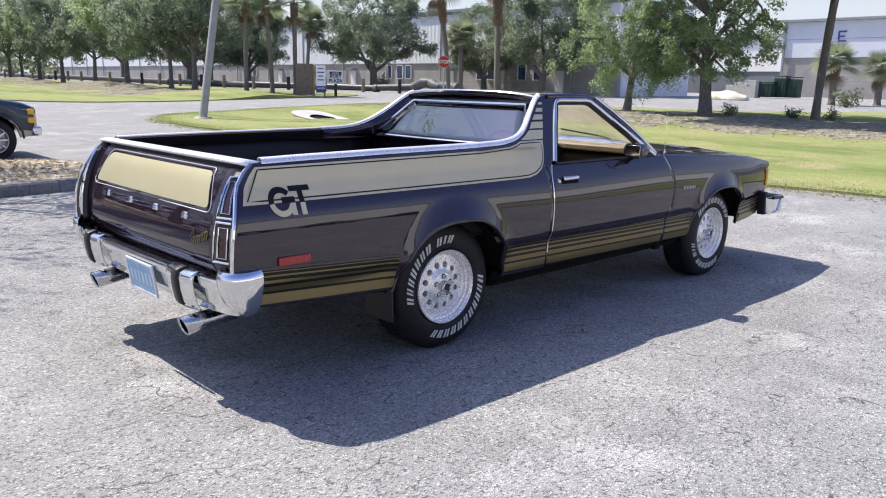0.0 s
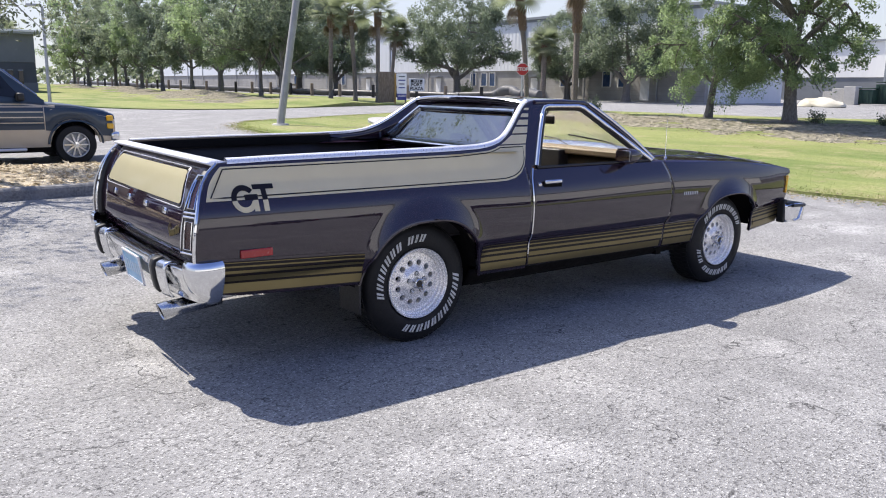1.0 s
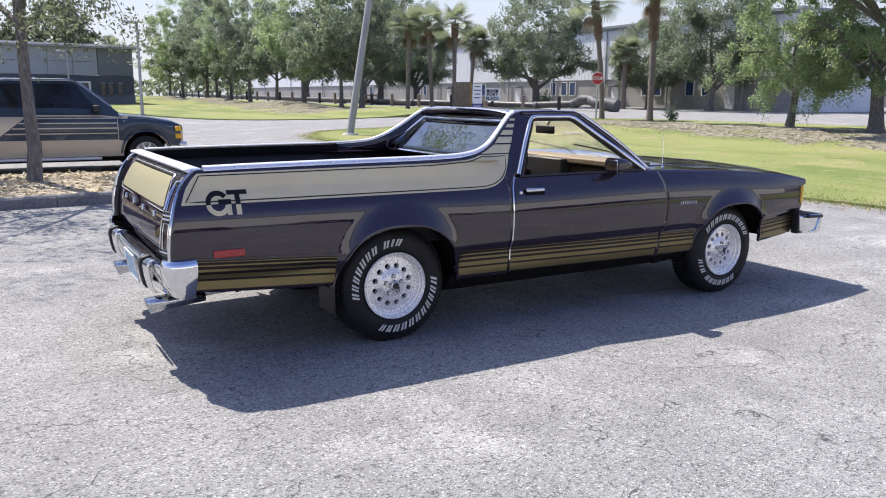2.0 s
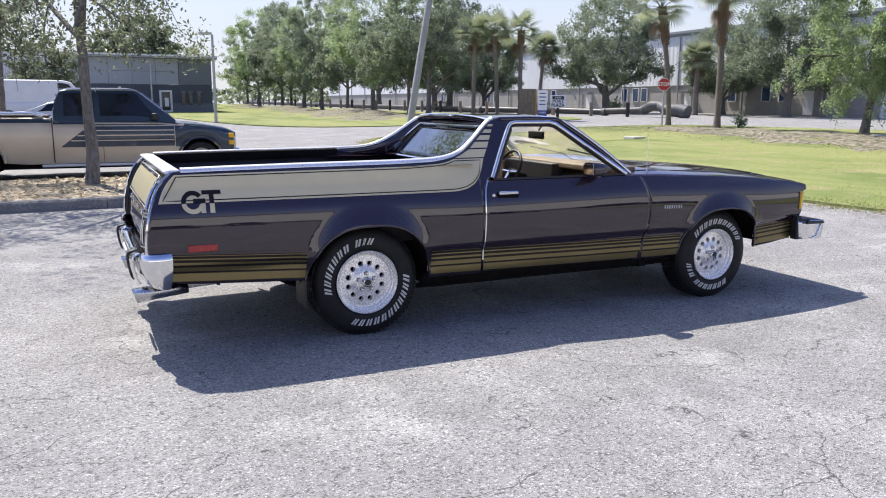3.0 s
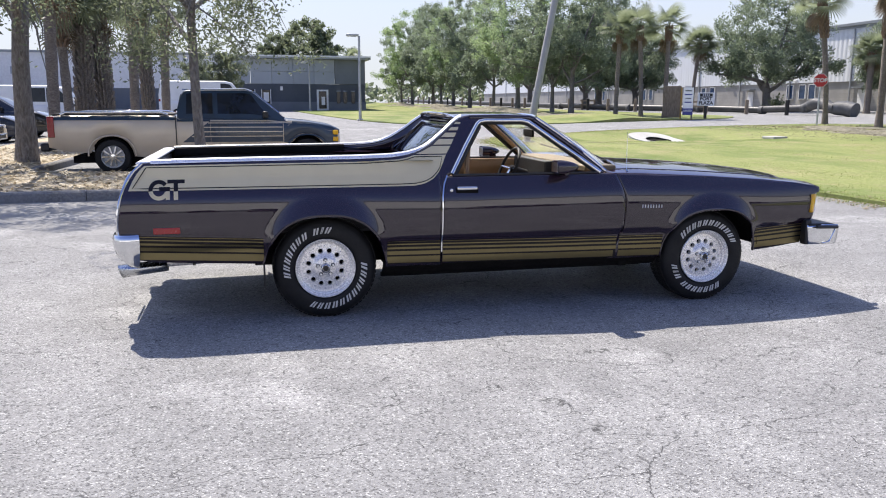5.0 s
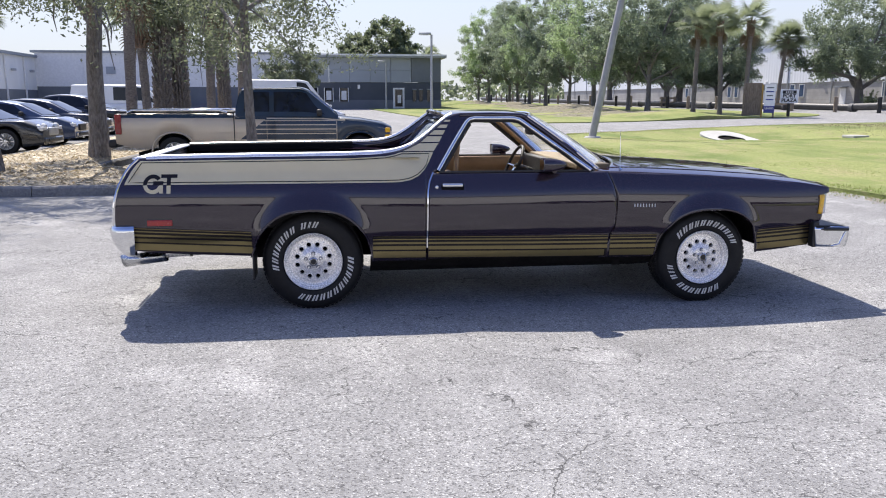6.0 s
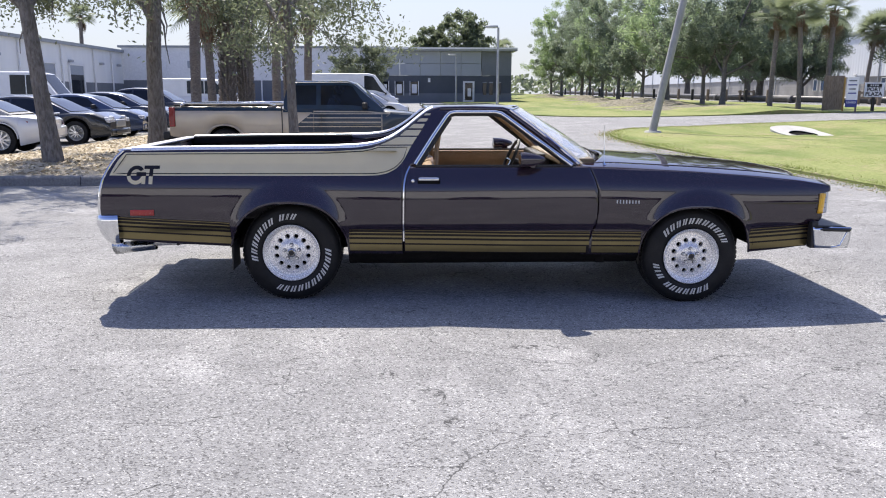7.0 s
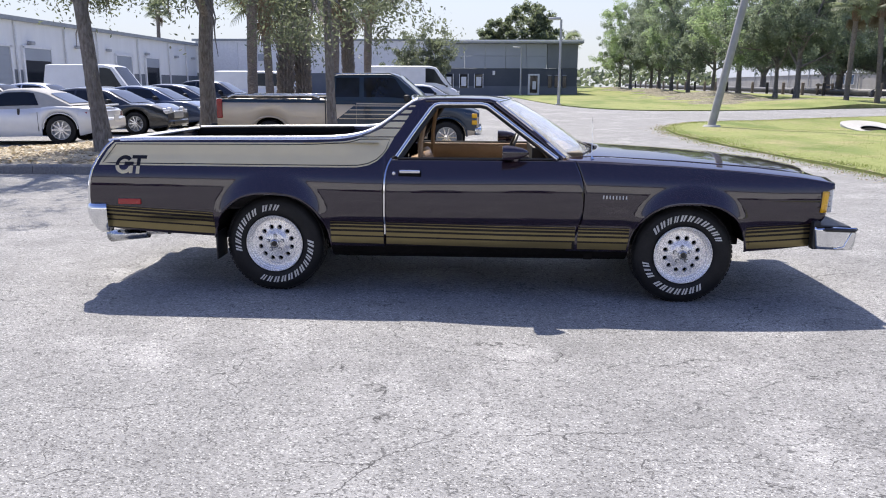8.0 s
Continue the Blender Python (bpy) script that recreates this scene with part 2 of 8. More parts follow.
def empty(name, label, category, group="", at=(0, 0, 0), turn=0.0):
    ob = new(name)
    ob.empty_display_size = 0.2
    ob.matrix_basis = pose(*at, 0, 0, turn)
    return tagged(ob, label, category, group)


def box_bm(bm, c, s, m=None, taper=1.0):
    """Adds a box with centre c and size s; its top may be tapered."""
    vs = []
    for dz in (-0.5, 0.5):
        k = taper if dz > 0 else 1.0
        for dx, dy in ((-0.5, -0.5), (0.5, -0.5), (0.5, 0.5), (-0.5, 0.5)):
            v = Vector((c[0] + dx * s[0] * k, c[1] + dy * s[1] * k, c[2] + dz * s[2]))
            vs.append(bm.verts.new(m @ v if m else v))
    for f in ((3, 2, 1, 0), (4, 5, 6, 7), (0, 1, 5, 4), (1, 2, 6, 5), (2, 3, 7, 6), (3, 0, 4, 7)):
        bm.faces.new([vs[i] for i in f])
    return bm


def box(name, c, s, material, parent=None, label="", m=None, bevel=0.0, taper=1.0):
    return part(name, box_bm(bmesh.new(), c, s, m, taper), material, parent, label, 30, bevel)


def grid(name, fn, nu, nv, material, parent=None, label="", flip=False, thick=0.0, smooth=35.0):
    """A sheet of nu x nv cells over fn(u, v), both from 0 to 1."""
    verts = [fn(i / nu, j / nv) for i in range(nu + 1) for j in range(nv + 1)]
    faces = []
    for i in range(nu):
        for j in range(nv):
            a, b, c, d = i * (nv + 1) + j, (i + 1) * (nv + 1) + j, (i + 1) * (nv + 1) + j + 1, i * (nv + 1) + j + 1
            faces.append((d, c, b, a) if flip else (a, b, c, d))
    return mesh_ob(name, verts, faces, material, parent, label, smooth, thick)


def tube_data(pts, radii, n=8, close=False):
    """Vertices and faces of a tube along pts."""
    pts = [Vector(p) for p in pts]
    k = len(pts)
    radii = [radii] * k if isinstance(radii, (int, float)) else radii
    verts, faces, ref = [], [], None
    for i, p in enumerate(pts):
        d = (pts[(i + 1) % k] - pts[i - 1]) if close else (pts[min(i + 1, k - 1)] - pts[max(i - 1, 0)])
        d.normalize()
        if ref is None:
            ref = d.orthogonal().normalized()
        ref = (ref - d * ref.dot(d)).normalized()
        side = d.cross(ref)
        for j in range(n):
            a = 2 * math.pi * j / n
            verts.append(p + (ref * math.cos(a) + side * math.sin(a)) * radii[i])
    for i in range(k if close else k - 1):
        q = (i + 1) % k
        for j in range(n):
            l = (j + 1) % n
            faces.append((i * n + j, i * n + l, q * n + l, q * n + j))
    if not close:
        faces += [tuple(range(n - 1, -1, -1)), tuple((k - 1) * n + j for j in range(n))]
    return verts, faces


def tube(name, pts, radii, material, parent=None, label="", n=8, close=False):
    v, f = tube_data(pts, radii, n, close)
    return mesh_ob(name, v, f, material, parent, label, 50)


def lathe(name, prof, n, material, parent=None, label="", m=None, smooth=35.0):
    """Turns a profile of (radius, height) pairs about the y axis."""
    verts, faces, k = [], [], len(prof)
    for i in range(n):
        a = 2 * math.pi * i / n
        for r, h in prof:
            v = Vector((r * math.cos(a), h, r * math.sin(a)))
            verts.append(m @ v if m else v)
    for i in range(n):
        for j in range(k - 1):
            q = (i + 1) % n
            faces.append((i * k + j, i * k + j + 1, q * k + j + 1, q * k + j))
    return mesh_ob(name, verts, faces, material, parent, label, smooth)


def soft(points, v, w=0.03):
    """A rounded-off broken line through points."""
    xs, ys = zip(*points)
    return float(np.mean([np.interp(v + d * w, xs, ys) for d in (-1, -0.66, -0.33, 0, 0.33, 0.66, 1)]))


def sstep(a, b, v):
    t = min(max((v - a) / (b - a), 0), 1)
    return t * t * (3 - 2 * t)


def land(x, y):
    """The height of the ground, which rises slowly away from the lot."""
    d = 0.55 * x + 0.83 * y - 14
    dip = 0.045 * sstep(3.4, 5.6, x) * (1 - sstep(8.0, 11.0, x)) * (1 - sstep(5.0, 10.0, abs(y - 2.5)))
    swale = 0.46 * math.exp(-((x - 18.6) / 4.0) ** 2 - ((y - 26.6) / 2.7) ** 2)
    return 0.012 * (d + math.sqrt(d * d + 16)) / 2 - dip - swale


def inside(poly, x, y):
    hit = False
    for (x0, y0), (x1, y1) in zip(poly, poly[1:] + poly[:1]):
        if (y0 > y) != (y1 > y) and x < (x1 - x0) * (y - y0) / (y1 - y0) + x0:
            hit = not hit
    return hit


def smooth_loop(poly, n=2):
    for _ in range(n):
        out = []
        for (x0, y0), (x1, y1) in zip(poly, poly[1:] + poly[:1]):
            out += [(0.75 * x0 + 0.25 * x1, 0.75 * y0 + 0.25 * y1), (0.25 * x0 + 0.75 * x1, 0.25 * y0 + 0.75 * y1)]
        poly = out
    return poly


def patch(name, poly, height, material, cell=0.8, skirt=0.25):
    """A piece of raised ground inside a closed outline, with its edge turned down."""
    xs, ys = [p[0] for p in poly], [p[1] for p in poly]
    bm = bmesh.new()
    rim = [bm.verts.new((x, y, height(x, y))) for x, y in poly]
    face = bm.faces.new(rim)
    if face.normal.z < 0 or sum(x0 * y1 - x1 * y0 for (x0, y0), (x1, y1) in zip(poly, poly[1:] + poly[:1])) < 0:
        face.normal_flip()
    for axis, lo, hi in ((0, min(xs), max(xs)), (1, min(ys), max(ys))):
        k = lo + cell
        while k < hi:
            co, no = Vector((0, 0, 0)), Vector((0, 0, 0))
            co[axis], no[axis] = k, 1
            bmesh.ops.bisect_plane(bm, geom=bm.verts[:] + bm.edges[:] + bm.faces[:], plane_co=co, plane_no=no)
            k += cell
    for v in bm.verts:
        v.co.z = height(v.co.x, v.co.y)
    bm.normal_update()
    edges = [e for e in bm.edges if e.is_boundary]
    low = bmesh.ops.extrude_edge_only(bm, edges=edges)["geom"]
    for v in low:
        if isinstance(v, bmesh.types.BMVert):
            v.co.z -= skirt
    return part(name, bm, material, smooth=50)


# ---- ground ----
def ground():
    def axis(lo, hi, near0, near1, step):
        a = list(np.arange(near0, near1 + 0.01, step))
        d, k = step, near1
        while k < hi:
            d *= 1.3
            k += d
            a.append(k)
        d, k = step, near0
        while k > lo:
            d *= 1.3
            k -= d
            a.insert(0, k)
        return a

    gx, gy = axis(-1600, 1600, -20, 40, 0.8), axis(-1600, 1600, -10, 60, 0.8)
    verts = [(x, y, land(min(max(x, -80), 120), min(max(y, -60), 130))) for x in gx for y in gy]
    n = len(gy)
    faces = [(i * n + j, (i + 1) * n + j, (i + 1) * n + j + 1, i * n + j + 1) for i in range(len(gx) - 1) for j in range(n - 1)]
    tagged(mesh_ob("ground", verts, faces, ASPHALT, smooth=80), "bleached grey asphalt lot with hairline cracks", "asphalt", kind="structure")


ground()


# ---- the brown and gold coupe utility ----
YC = 3.865
REAR = [(0.40, 1.60), (0.50, 1.56), (0.68, 1.545), (0.80, 1.555), (0.89, 1.575), (0.96, 1.60), (1.03, 1.635), (1.09, 1.69), (1.13, 1.75)]
PLAN = [(1.5, 0.932), (2.0, 0.945), (2.9, 0.948), (3.7, 0.940), (4.6, 0.935), (5.3, 0.932), (6.0, 0.925), (6.4, 0.905), (6.65, 0.875), (6.85, 0.845)]
PROF = [(0.20, -0.17), (0.28, -0.11), (0.34, -0.05), (0.40, -0.035), (0.53, -0.027), (0.552, -0.014), (0.575, 0.0), (0.62, 0.0045), (0.67, 0.008), (0.72, 0.009), (0.755, 0.008), (0.79, 0.005), (0.825, 0.0), (0.856, -0.0065), (0.90, -0.024), (0.97, -0.054), (1.0, -0.072), (1.02, -0.085)]
SHOULDER = [(1.6, 0.035), (2.4, 0.03), (3.8, 0.0), (5.0, 0.01), (5.4, 0.0), (6.3, -0.035), (6.8, -0.04)]
ARCHES = ((2.87, 0.425, 0.745), (5.83, 0.415, 0.70))
RAIL = [(1.6, 1.105), (2.4, 1.115), (3.1, 1.120), (3.35, 1.127), (3.47, 1.140), (3.57, 1.168), (3.67, 1.228), (3.77, 1.305), (3.845, 1.368), (3.91, 1.402), (4.1, 1.406)]
DOOR_FRONT = [(0.30, 4.955), (0.36, 4.985), (0.46, 5.045), (0.55, 5.08), (0.68, 5.092), (0.80, 5.09), (0.90, 5.065), (0.985, 5.03), (1.02, 5.02)]
DOOR_REAR = [(0.30, 3.685), (0.60, 3.682), (0.85, 3.686), (0.93, 3.70), (1.0, 3.735), (1.36, 3.985), (1.42, 4.03)]
FENDER_TOP = [(4.9, 0.985), (5.2, 0.975), (5.81, 0.942), (6.3, 0.905), (6.6, 0.872), (6.82, 0.832)]


def body_w(x, z):
    """Half the width of the body at x and z."""
    w = soft(PLAN, x, 0.15)
    if z <= 1.0:
        q = z - soft(SHOULDER, x, 0.2) * sstep(0.58, 0.80, z) * (1 - sstep(0.88, 1.0, z))
        w += soft(PROF, q, 0.012 + 0.016 * sstep(0.60, 0.66, z) * (1 - sstep(0.92, 0.97, z)))
    else:
        lean = 0.30 + 0.31 * sstep(3.25, 3.75, x)
        w += -0.072 - (z - 1.0) * lean
    for c, half, top in ARCHES:
        r = math.hypot((x - c) / half * 0.43, (z - 0.30) / (top - 0.30) * 0.43)
        amount = min(1.0, max(0.0, 1 - (r - 0.43) / 0.135)) ** 1.6
        w += amount * 0.044 * (1 - sstep(0.80, 1.0, z)) * sstep(0.44, 0.60, z)
    return w


def on_side(x, z, side=-1, out=0.0):
    return (x, YC + side * (body_w(x, z) + out), z)


def arch_z(x):
    best = 0.0
    for c, half, top in ARCHES:
        u = abs(x - c) / half
        if u < 1:
            best = max(best, 0.33 + (top - 0.33) * (1 - u ** 2.5) ** (1 / 2.1))
    return best


def columns(lo, hi, n, marks=()):
    """Stations from lo to hi, closer together at the marks."""
    xs = set(np.linspace(lo, hi, n).round(4))
    for m in marks:
        for d in (0.001, 0.004, 0.010, 0.02, 0.035, 0.055, 0.08):
            for s in (-d, d):
                if lo < m + s < hi:
                    xs.add(round(m + s, 4))
    return sorted(xs)


def column_sheet(name, xs, low, high, rows, place, material, parent, label="", flip=False, thick=0.0):
    verts = [place(x, low(x) + (high(x) - low(x)) * j / rows) for x in xs for j in range(rows + 1)]
    faces, n = [], rows + 1
    for i in range(len(xs) - 1):
        for j in range(rows):
            f = (i * n + j, (i + 1) * n + j, (i + 1) * n + j + 1, i * n + j + 1)
            faces.append(f[::-1] if flip else f)
    return mesh_ob(name, verts, faces, material, parent, label, 40, thick)


def rear_shift(x, z):
    k = 1 - sstep(1.545, 2.05, x)
    return x + k * (soft(REAR, z, 0.03) - 1.545)


def sill_z(x):
    return float(np.interp(x, [1.5, 1.75, 2.46, 3.28, 4.5, 5.42, 6.2, 6.66, 6.8], [0.50, 0.46, 0.42, 0.36, 0.345, 0.335, 0.345, 0.38, 0.40]))


def band_z(x):
    """The lower edge of the gold sill stripes."""
    return float(np.interp(x, [1.6, 2.46, 3.29, 4.5, 5.41, 6.2, 6.68], [0.487, 0.440, 0.385, 0.362, 0.352, 0.366, 0.392]))


def side_panels(car, side):
    flip = side > 0
    rail = lambda x: soft(RAIL, x, 0.05)
    # quarter panel with the sail up to the roof
    xs = columns(1.545, 3.68, 110, (2.445, 3.295))
    low = lambda x: max(sill_z(x), arch_z(x))
    place = lambda x, z: on_side(rear_shift(x, z), z, side)
    q = column_sheet("quarter_panel", xs, low, rail, 34, place, BROWN, car, "dark brown painted panel", flip, 0.03)
    front = [(3.66, 0.80), (3.686, 0.862), (3.70, 0.935), (3.735, 0.992), (3.772, 1.004), (3.885, 1.17), (4.010, 1.345), (4.03, 1.370), (4.06, 1.385)]
    seam = lambda x: float(np.interp(x, [p[0] for p in front], [p[1] for p in front]))
    column_sheet("sail_panel", columns(3.68, 4.05, 36), seam, lambda x: max(rail(x), seam(x) + 0.002), 14, lambda x, z: on_side(x, z, side), BROWN, car, "dark brown sloping sail panel", flip, 0.04)
    # door
    def door_place(u, v):
        z = 0.365 + 0.62 * v
        x0, x1 = soft(DOOR_REAR, z, 0.02) + 0.007, soft(DOOR_FRONT, z, 0.03) - 0.004
        x = x0 + (x1 - x0) * u
        return on_side(x, z, side)
    door = grid("door", door_place, 60, 40, BROWN, car, "dark brown long coupe door with the window wound down", flip, 0.03)
    # front fender
    def fender_place(u, v):
        x = 4.96 + (6.80 - 4.96) * u
        zl, zt = max(sill_z(x), arch_z(x)), soft(FENDER_TOP, x, 0.05)
        z = zl + (zt - zl) * v
        x0 = soft(DOOR_FRONT, z, 0.03) + 0.004
        x1 = 6.782 + 0.053 * sstep(0.785, 0.80, z) - 0.06 * (1 - sstep(0.50, 0.62, z))
        k0, k1 = 1 - sstep(4.96, 5.38, x), sstep(6.40, 6.80, x)
        return on_side(x + k0 * (x0 - 4.96) + k1 * (x1 - 6.80), z, side)
    us = sorted(set([i / 110 for i in range(111)] + [(5.83 + s * (0.415 - d) - 4.96) / 1.84 for s in (-1, 1) for d in (-0.01, 0.001, 0.004, 0.01, 0.02, 0.035, 0.055)]))
    nv = 34
    verts = [fender_place(u, j / nv) for u in us for j in range(nv + 1)]
    faces = []
    for i in range(len(us) - 1):
        for j in range(nv):
            f = (i * (nv + 1) + j, (i + 1) * (nv + 1) + j, (i + 1) * (nv + 1) + j + 1, i * (nv + 1) + j + 1)
            faces.append(f[::-1] if flip else f)
    fender = mesh_ob("front_fender", verts, faces, BROWN, car, "dark brown painted front fender", 40, 0.02)
    # rolled lips of the wheel arches
    for c, half, top in ARCHES:
        pts = []
        for k in range(41):
            a = math.pi * (k / 40)
            u = -math.cos(a) * 0.9995
            x = c + half * u
            z = max(arch_z(x), sill_z(x))
            pts.append(on_side(x, z, side, 0.0))
        tube("arch_lip", pts, 0.009, BROWN, q if c < 4 else fender, n=6)
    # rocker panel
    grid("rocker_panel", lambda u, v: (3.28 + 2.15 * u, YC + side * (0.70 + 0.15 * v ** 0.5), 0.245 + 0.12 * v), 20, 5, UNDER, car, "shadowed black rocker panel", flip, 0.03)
    # gold side panel
    top = lambda x: float(np.interp(x, [1.6, 3.15, 3.40, 3.47, 3.50, 3.80], [1.085, 1.093, 1.105, 1.118, 1.130, 1.130]))
    bottom = lambda x: float(np.interp(x, [1.6, 3.40, 3.50, 3.57, 3.63, 3.675, 3.705, 3.745, 3.80], [0.930, 0.925, 0.927, 0.940, 0.968, 1.010, 1.055, 1.1295, 1.1295]))
    column_sheet("gold_side_panel", columns(1.56, 3.745, 120), bottom, top, 10, lambda x, z: on_side(rear_shift(x, z) + 0.022 * (1 - sstep(1.545, 2.2, x)), z, side, 0.0025), GOLD, q, "matt gold decal panel", flip)
    # gold bars up the sail
    lead = lambda z: float(np.interp(z, [1.13, 1.2, 1.29, 1.38], [3.745, 3.795, 3.85, 3.905]))
    trail = lambda z: float(np.interp(z, [1.13, 1.15, 1.19, 1.25, 1.305, 1.37, 1.40], [3.50, 3.560, 3.648, 3.725, 3.795, 3.870, 3.91]))
    for z0, z1 in ((1.137, 1.190), (1.199, 1.238), (1.250, 1.281), (1.297, 1.320), (1.341, 1.355)):
        grid("gold_bar", lambda u, v: on_side(trail(z0 + (z1 - z0) * v) * (1 - u) + (lead(z0 + (z1 - z0) * v)) * u if trail(z0 + (z1 - z0) * v) < lead(z0 + (z1 - z0) * v) else lead(z0), z0 + (z1 - z0) * v, side, 0.0025), 4, 3, GOLD, q, "", flip)
    # pinstripe round the gold panel
    loop = [(rear_shift(1.56, 1.075) + 0.042, 1.073)] + [(x, top(x) - 0.012) for x in np.linspace(1.75, 3.46, 30)] + [(3.51, 1.119), (3.60, 1.119), (3.715, 1.119)] + [(x, bottom(x) + 0.014) for x in np.linspace(3.69, 3.40, 14)] + [(x, bottom(x) + 0.014) for x in np.linspace(3.35, 1.72, 24)] + [(rear_shift(1.56, 0.945) + 0.042, 0.945)]
    ribbon("pinstripe", loop, 0.006, 0.0035, DARK_LINE, q, side, True)
    # sill stripes, broken by the wheel openings and the door gaps
    for x0, x1, owner, n in ((1.66, 2.455, q, 14), (3.295, 3.675, q, 8), (3.695, 5.02, door, 24), (5.06, 5.42, fender, 8), (6.235, 6.695, fender, 8)):
        for z0, z1 in ((0.0, 0.047), (0.059, 0.085), (0.100, 0.114), (0.130, 0.138), (0.152, 0.156)):
            column_sheet("gold_stripe", columns(x0, x1 + (0.02 if owner is door else 0.0) * (z0 > 0.05), n * 4), lambda x: band_z(x) + z0, lambda x: band_z(x) + z1, 2, lambda x, z: on_side(x, z, side, 0.0035), STRIPE_GOLD, owner, "", flip)
        column_sheet("dark_band", columns(x0, x1 + (0.02 if owner is door else 0.0), n * 4), lambda x: band_z(x) - 0.006, lambda x: band_z(x) + 0.160, 6, lambda x, z: on_side(x, z, side, 0.0015), DARK_LINE, owner, "", flip)
        ribbon("sill_crease", [(x, band_z(x) + 0.172) for x in np.linspace(x0, x1, n)], 0.006, 0.002, BROWN, owner, side)
    # chrome rail, door edge and window surround
    pts = [on_side(rear_shift(x, rail(x)), rail(x) + 0.004, side, -0.022) for x in np.linspace(1.60, 3.90, 60)]
    v, f = [], []
    for i, p in enumerate(pts):
        for dy, dz in ((0.026, -0.012), (0.024, 0.004), (0.012, 0.013), (-0.004, 0.015), (-0.012, 0.010), (-0.013, -0.006)):
            v.append((p[0], p[1] + side * dy, p[2] + dz))
        if i:
            for k in range(5):
                g = ((i - 1) * 6 + k, i * 6 + k, i * 6 + k + 1, (i - 1) * 6 + k + 1)
                f.append(g if side < 0 else g[::-1])
    mesh_ob("chrome_rail", v, f, SATIN, car, "bright satin metal bed rail trim", 50)
    v, f = [], []
    pts = [p for p in pts if p[0] < 3.22]
    for i, p in enumerate(pts):
        for dy, dz in ((-0.010, 0.004), (-0.030, 0.002), (-0.050, -0.004), (-0.056, -0.020), (-0.056, -0.060)):
            v.append((p[0], p[1] + side * dy, p[2] + dz))
        if i:
            for k in range(4):
                g = ((i - 1) * 5 + k, i * 5 + k, i * 5 + k + 1, (i - 1) * 5 + k + 1)
                f.append(g if side < 0 else g[::-1])
    mesh_ob("rail_flange", v, f, UNDER, car, "matt black inner flange of the bed rail", 50)
    ribbon("chrome_door_edge", [(soft(DOOR_REAR, z, 0.02) + 0.003, z) for z in np.linspace(0.45, 0.99, 20)], 0.010, 0.006, CHROME, door, side)
    win = [(3.770, 0.998), (3.90, 1.19), (4.005, 1.335), (4.03, 1.357), (4.07, 1.366), (4.36, 1.366), (4.41, 1.355), (4.45, 1.328), (4.66, 1.172), (4.905, 0.992)]
    tube("chrome_window_surround", [on_side(x, z, side, 0.002) for x, z in win], 0.016, CHROME, car, n=8)
    tube("window_seal", [on_side(x, z, side, -0.016) for x, z in [(3.80, 0.995)] + [(x + (0.02 if i < 3 else 0), z - 0.014) for i, (x, z) in enumerate(win)] + [(4.89, 0.99)]], 0.020, BLACK, car, n=6)
    tube("belt_moulding", [on_side(x, 0.990, side, -0.002) for x in np.linspace(3.78, 4.90, 12)], 0.008, BLACK, door, n=6)
    # handle and lock
    hx, hz = 3.868, 0.893
    bm = bmesh.new()
    box_bm(bm, (0, 0, 0), (0.148, 0.026, 0.026))
    bmesh.ops.transform(bm, matrix=Matrix.Translation(on_side(hx, hz + 0.008, side, 0.014)), verts=bm.verts)
    part("door_handle", bm, CHROME, door, "chrome pull handle", bevel=0.008)
    # flat plate painted matt black to read as a hollow under the handle
    bm = bmesh.new()
    box_bm(bm, (0, 0, 0), (0.160, 0.008, 0.052))
    bmesh.ops.transform(bm, matrix=Matrix.Translation(on_side(hx, hz - 0.012, side, 0.001)), verts=bm.verts)
    part("handle_recess", bm, UNDER, door)
    lx, ly, lz = on_side(3.755, 0.888, side, 0.006)
    lathe("door_lock", [(0.0, 0.008), (0.009, 0.008), (0.013, 0.004), (0.014, -0.006)], 14, CHROME, door, "", Matrix.Translation((lx, ly, lz)) @ pose(0, 0, 0, 0, 0, 180 if side < 0 else 0))
    # red side marker and nameplate bars
    bm = bmesh.new()
    box_bm(bm, (0, 0, 0), (0.165, 0.016, 0.040))
    bmesh.ops.transform(bm, matrix=Matrix.Translation(on_side(1.85, 0.672, side, 0.004)) @ pose(0, 0, 0, 0, 2.5 * -side * 0, 0), verts=bm.verts)
    part("side_marker", bm, RED_LENS, q, "red reflector marker", bevel=0.004)
    for k, wd in enumerate((0.020, 0.018, 0.018, 0.018, 0.018, 0.016, 0.018, 0.018)):
        bm = bmesh.new()
        box_bm(bm, (0, 0, 0), (wd * 0.42, 0.004, 0.024))
        bmesh.ops.transform(bm, matrix=Matrix.Translation(on_side(5.225 + k * 0.0225, 0.737 - 0.0006 * k, side, 0.002)), verts=bm.verts)
        part("nameplate_bar", bm, WHITE_LETTER, fender)
    # amber and clear corner lamp
    lamp = grid("corner_lamp", lambda u, v: (6.740 + 0.050 * u + 0.01 * v, YC + side * (body_w(6.70, 0.7) + 0.006 - 0.025 * u * u), 0.636 + 0.146 * v), 6, 4, AMBER, car, "amber and clear wraparound corner lamp", flip, 0.05)
    grid("clear_lens", lambda u, v: (6.784 + 0.045 * u + 0.01 * v, YC + side * (body_w(6.70, 0.7) - 0.026 - 0.06 * u), 0.637 + 0.148 * v), 3, 4, LENS, lamp, "", flip, 0.02)
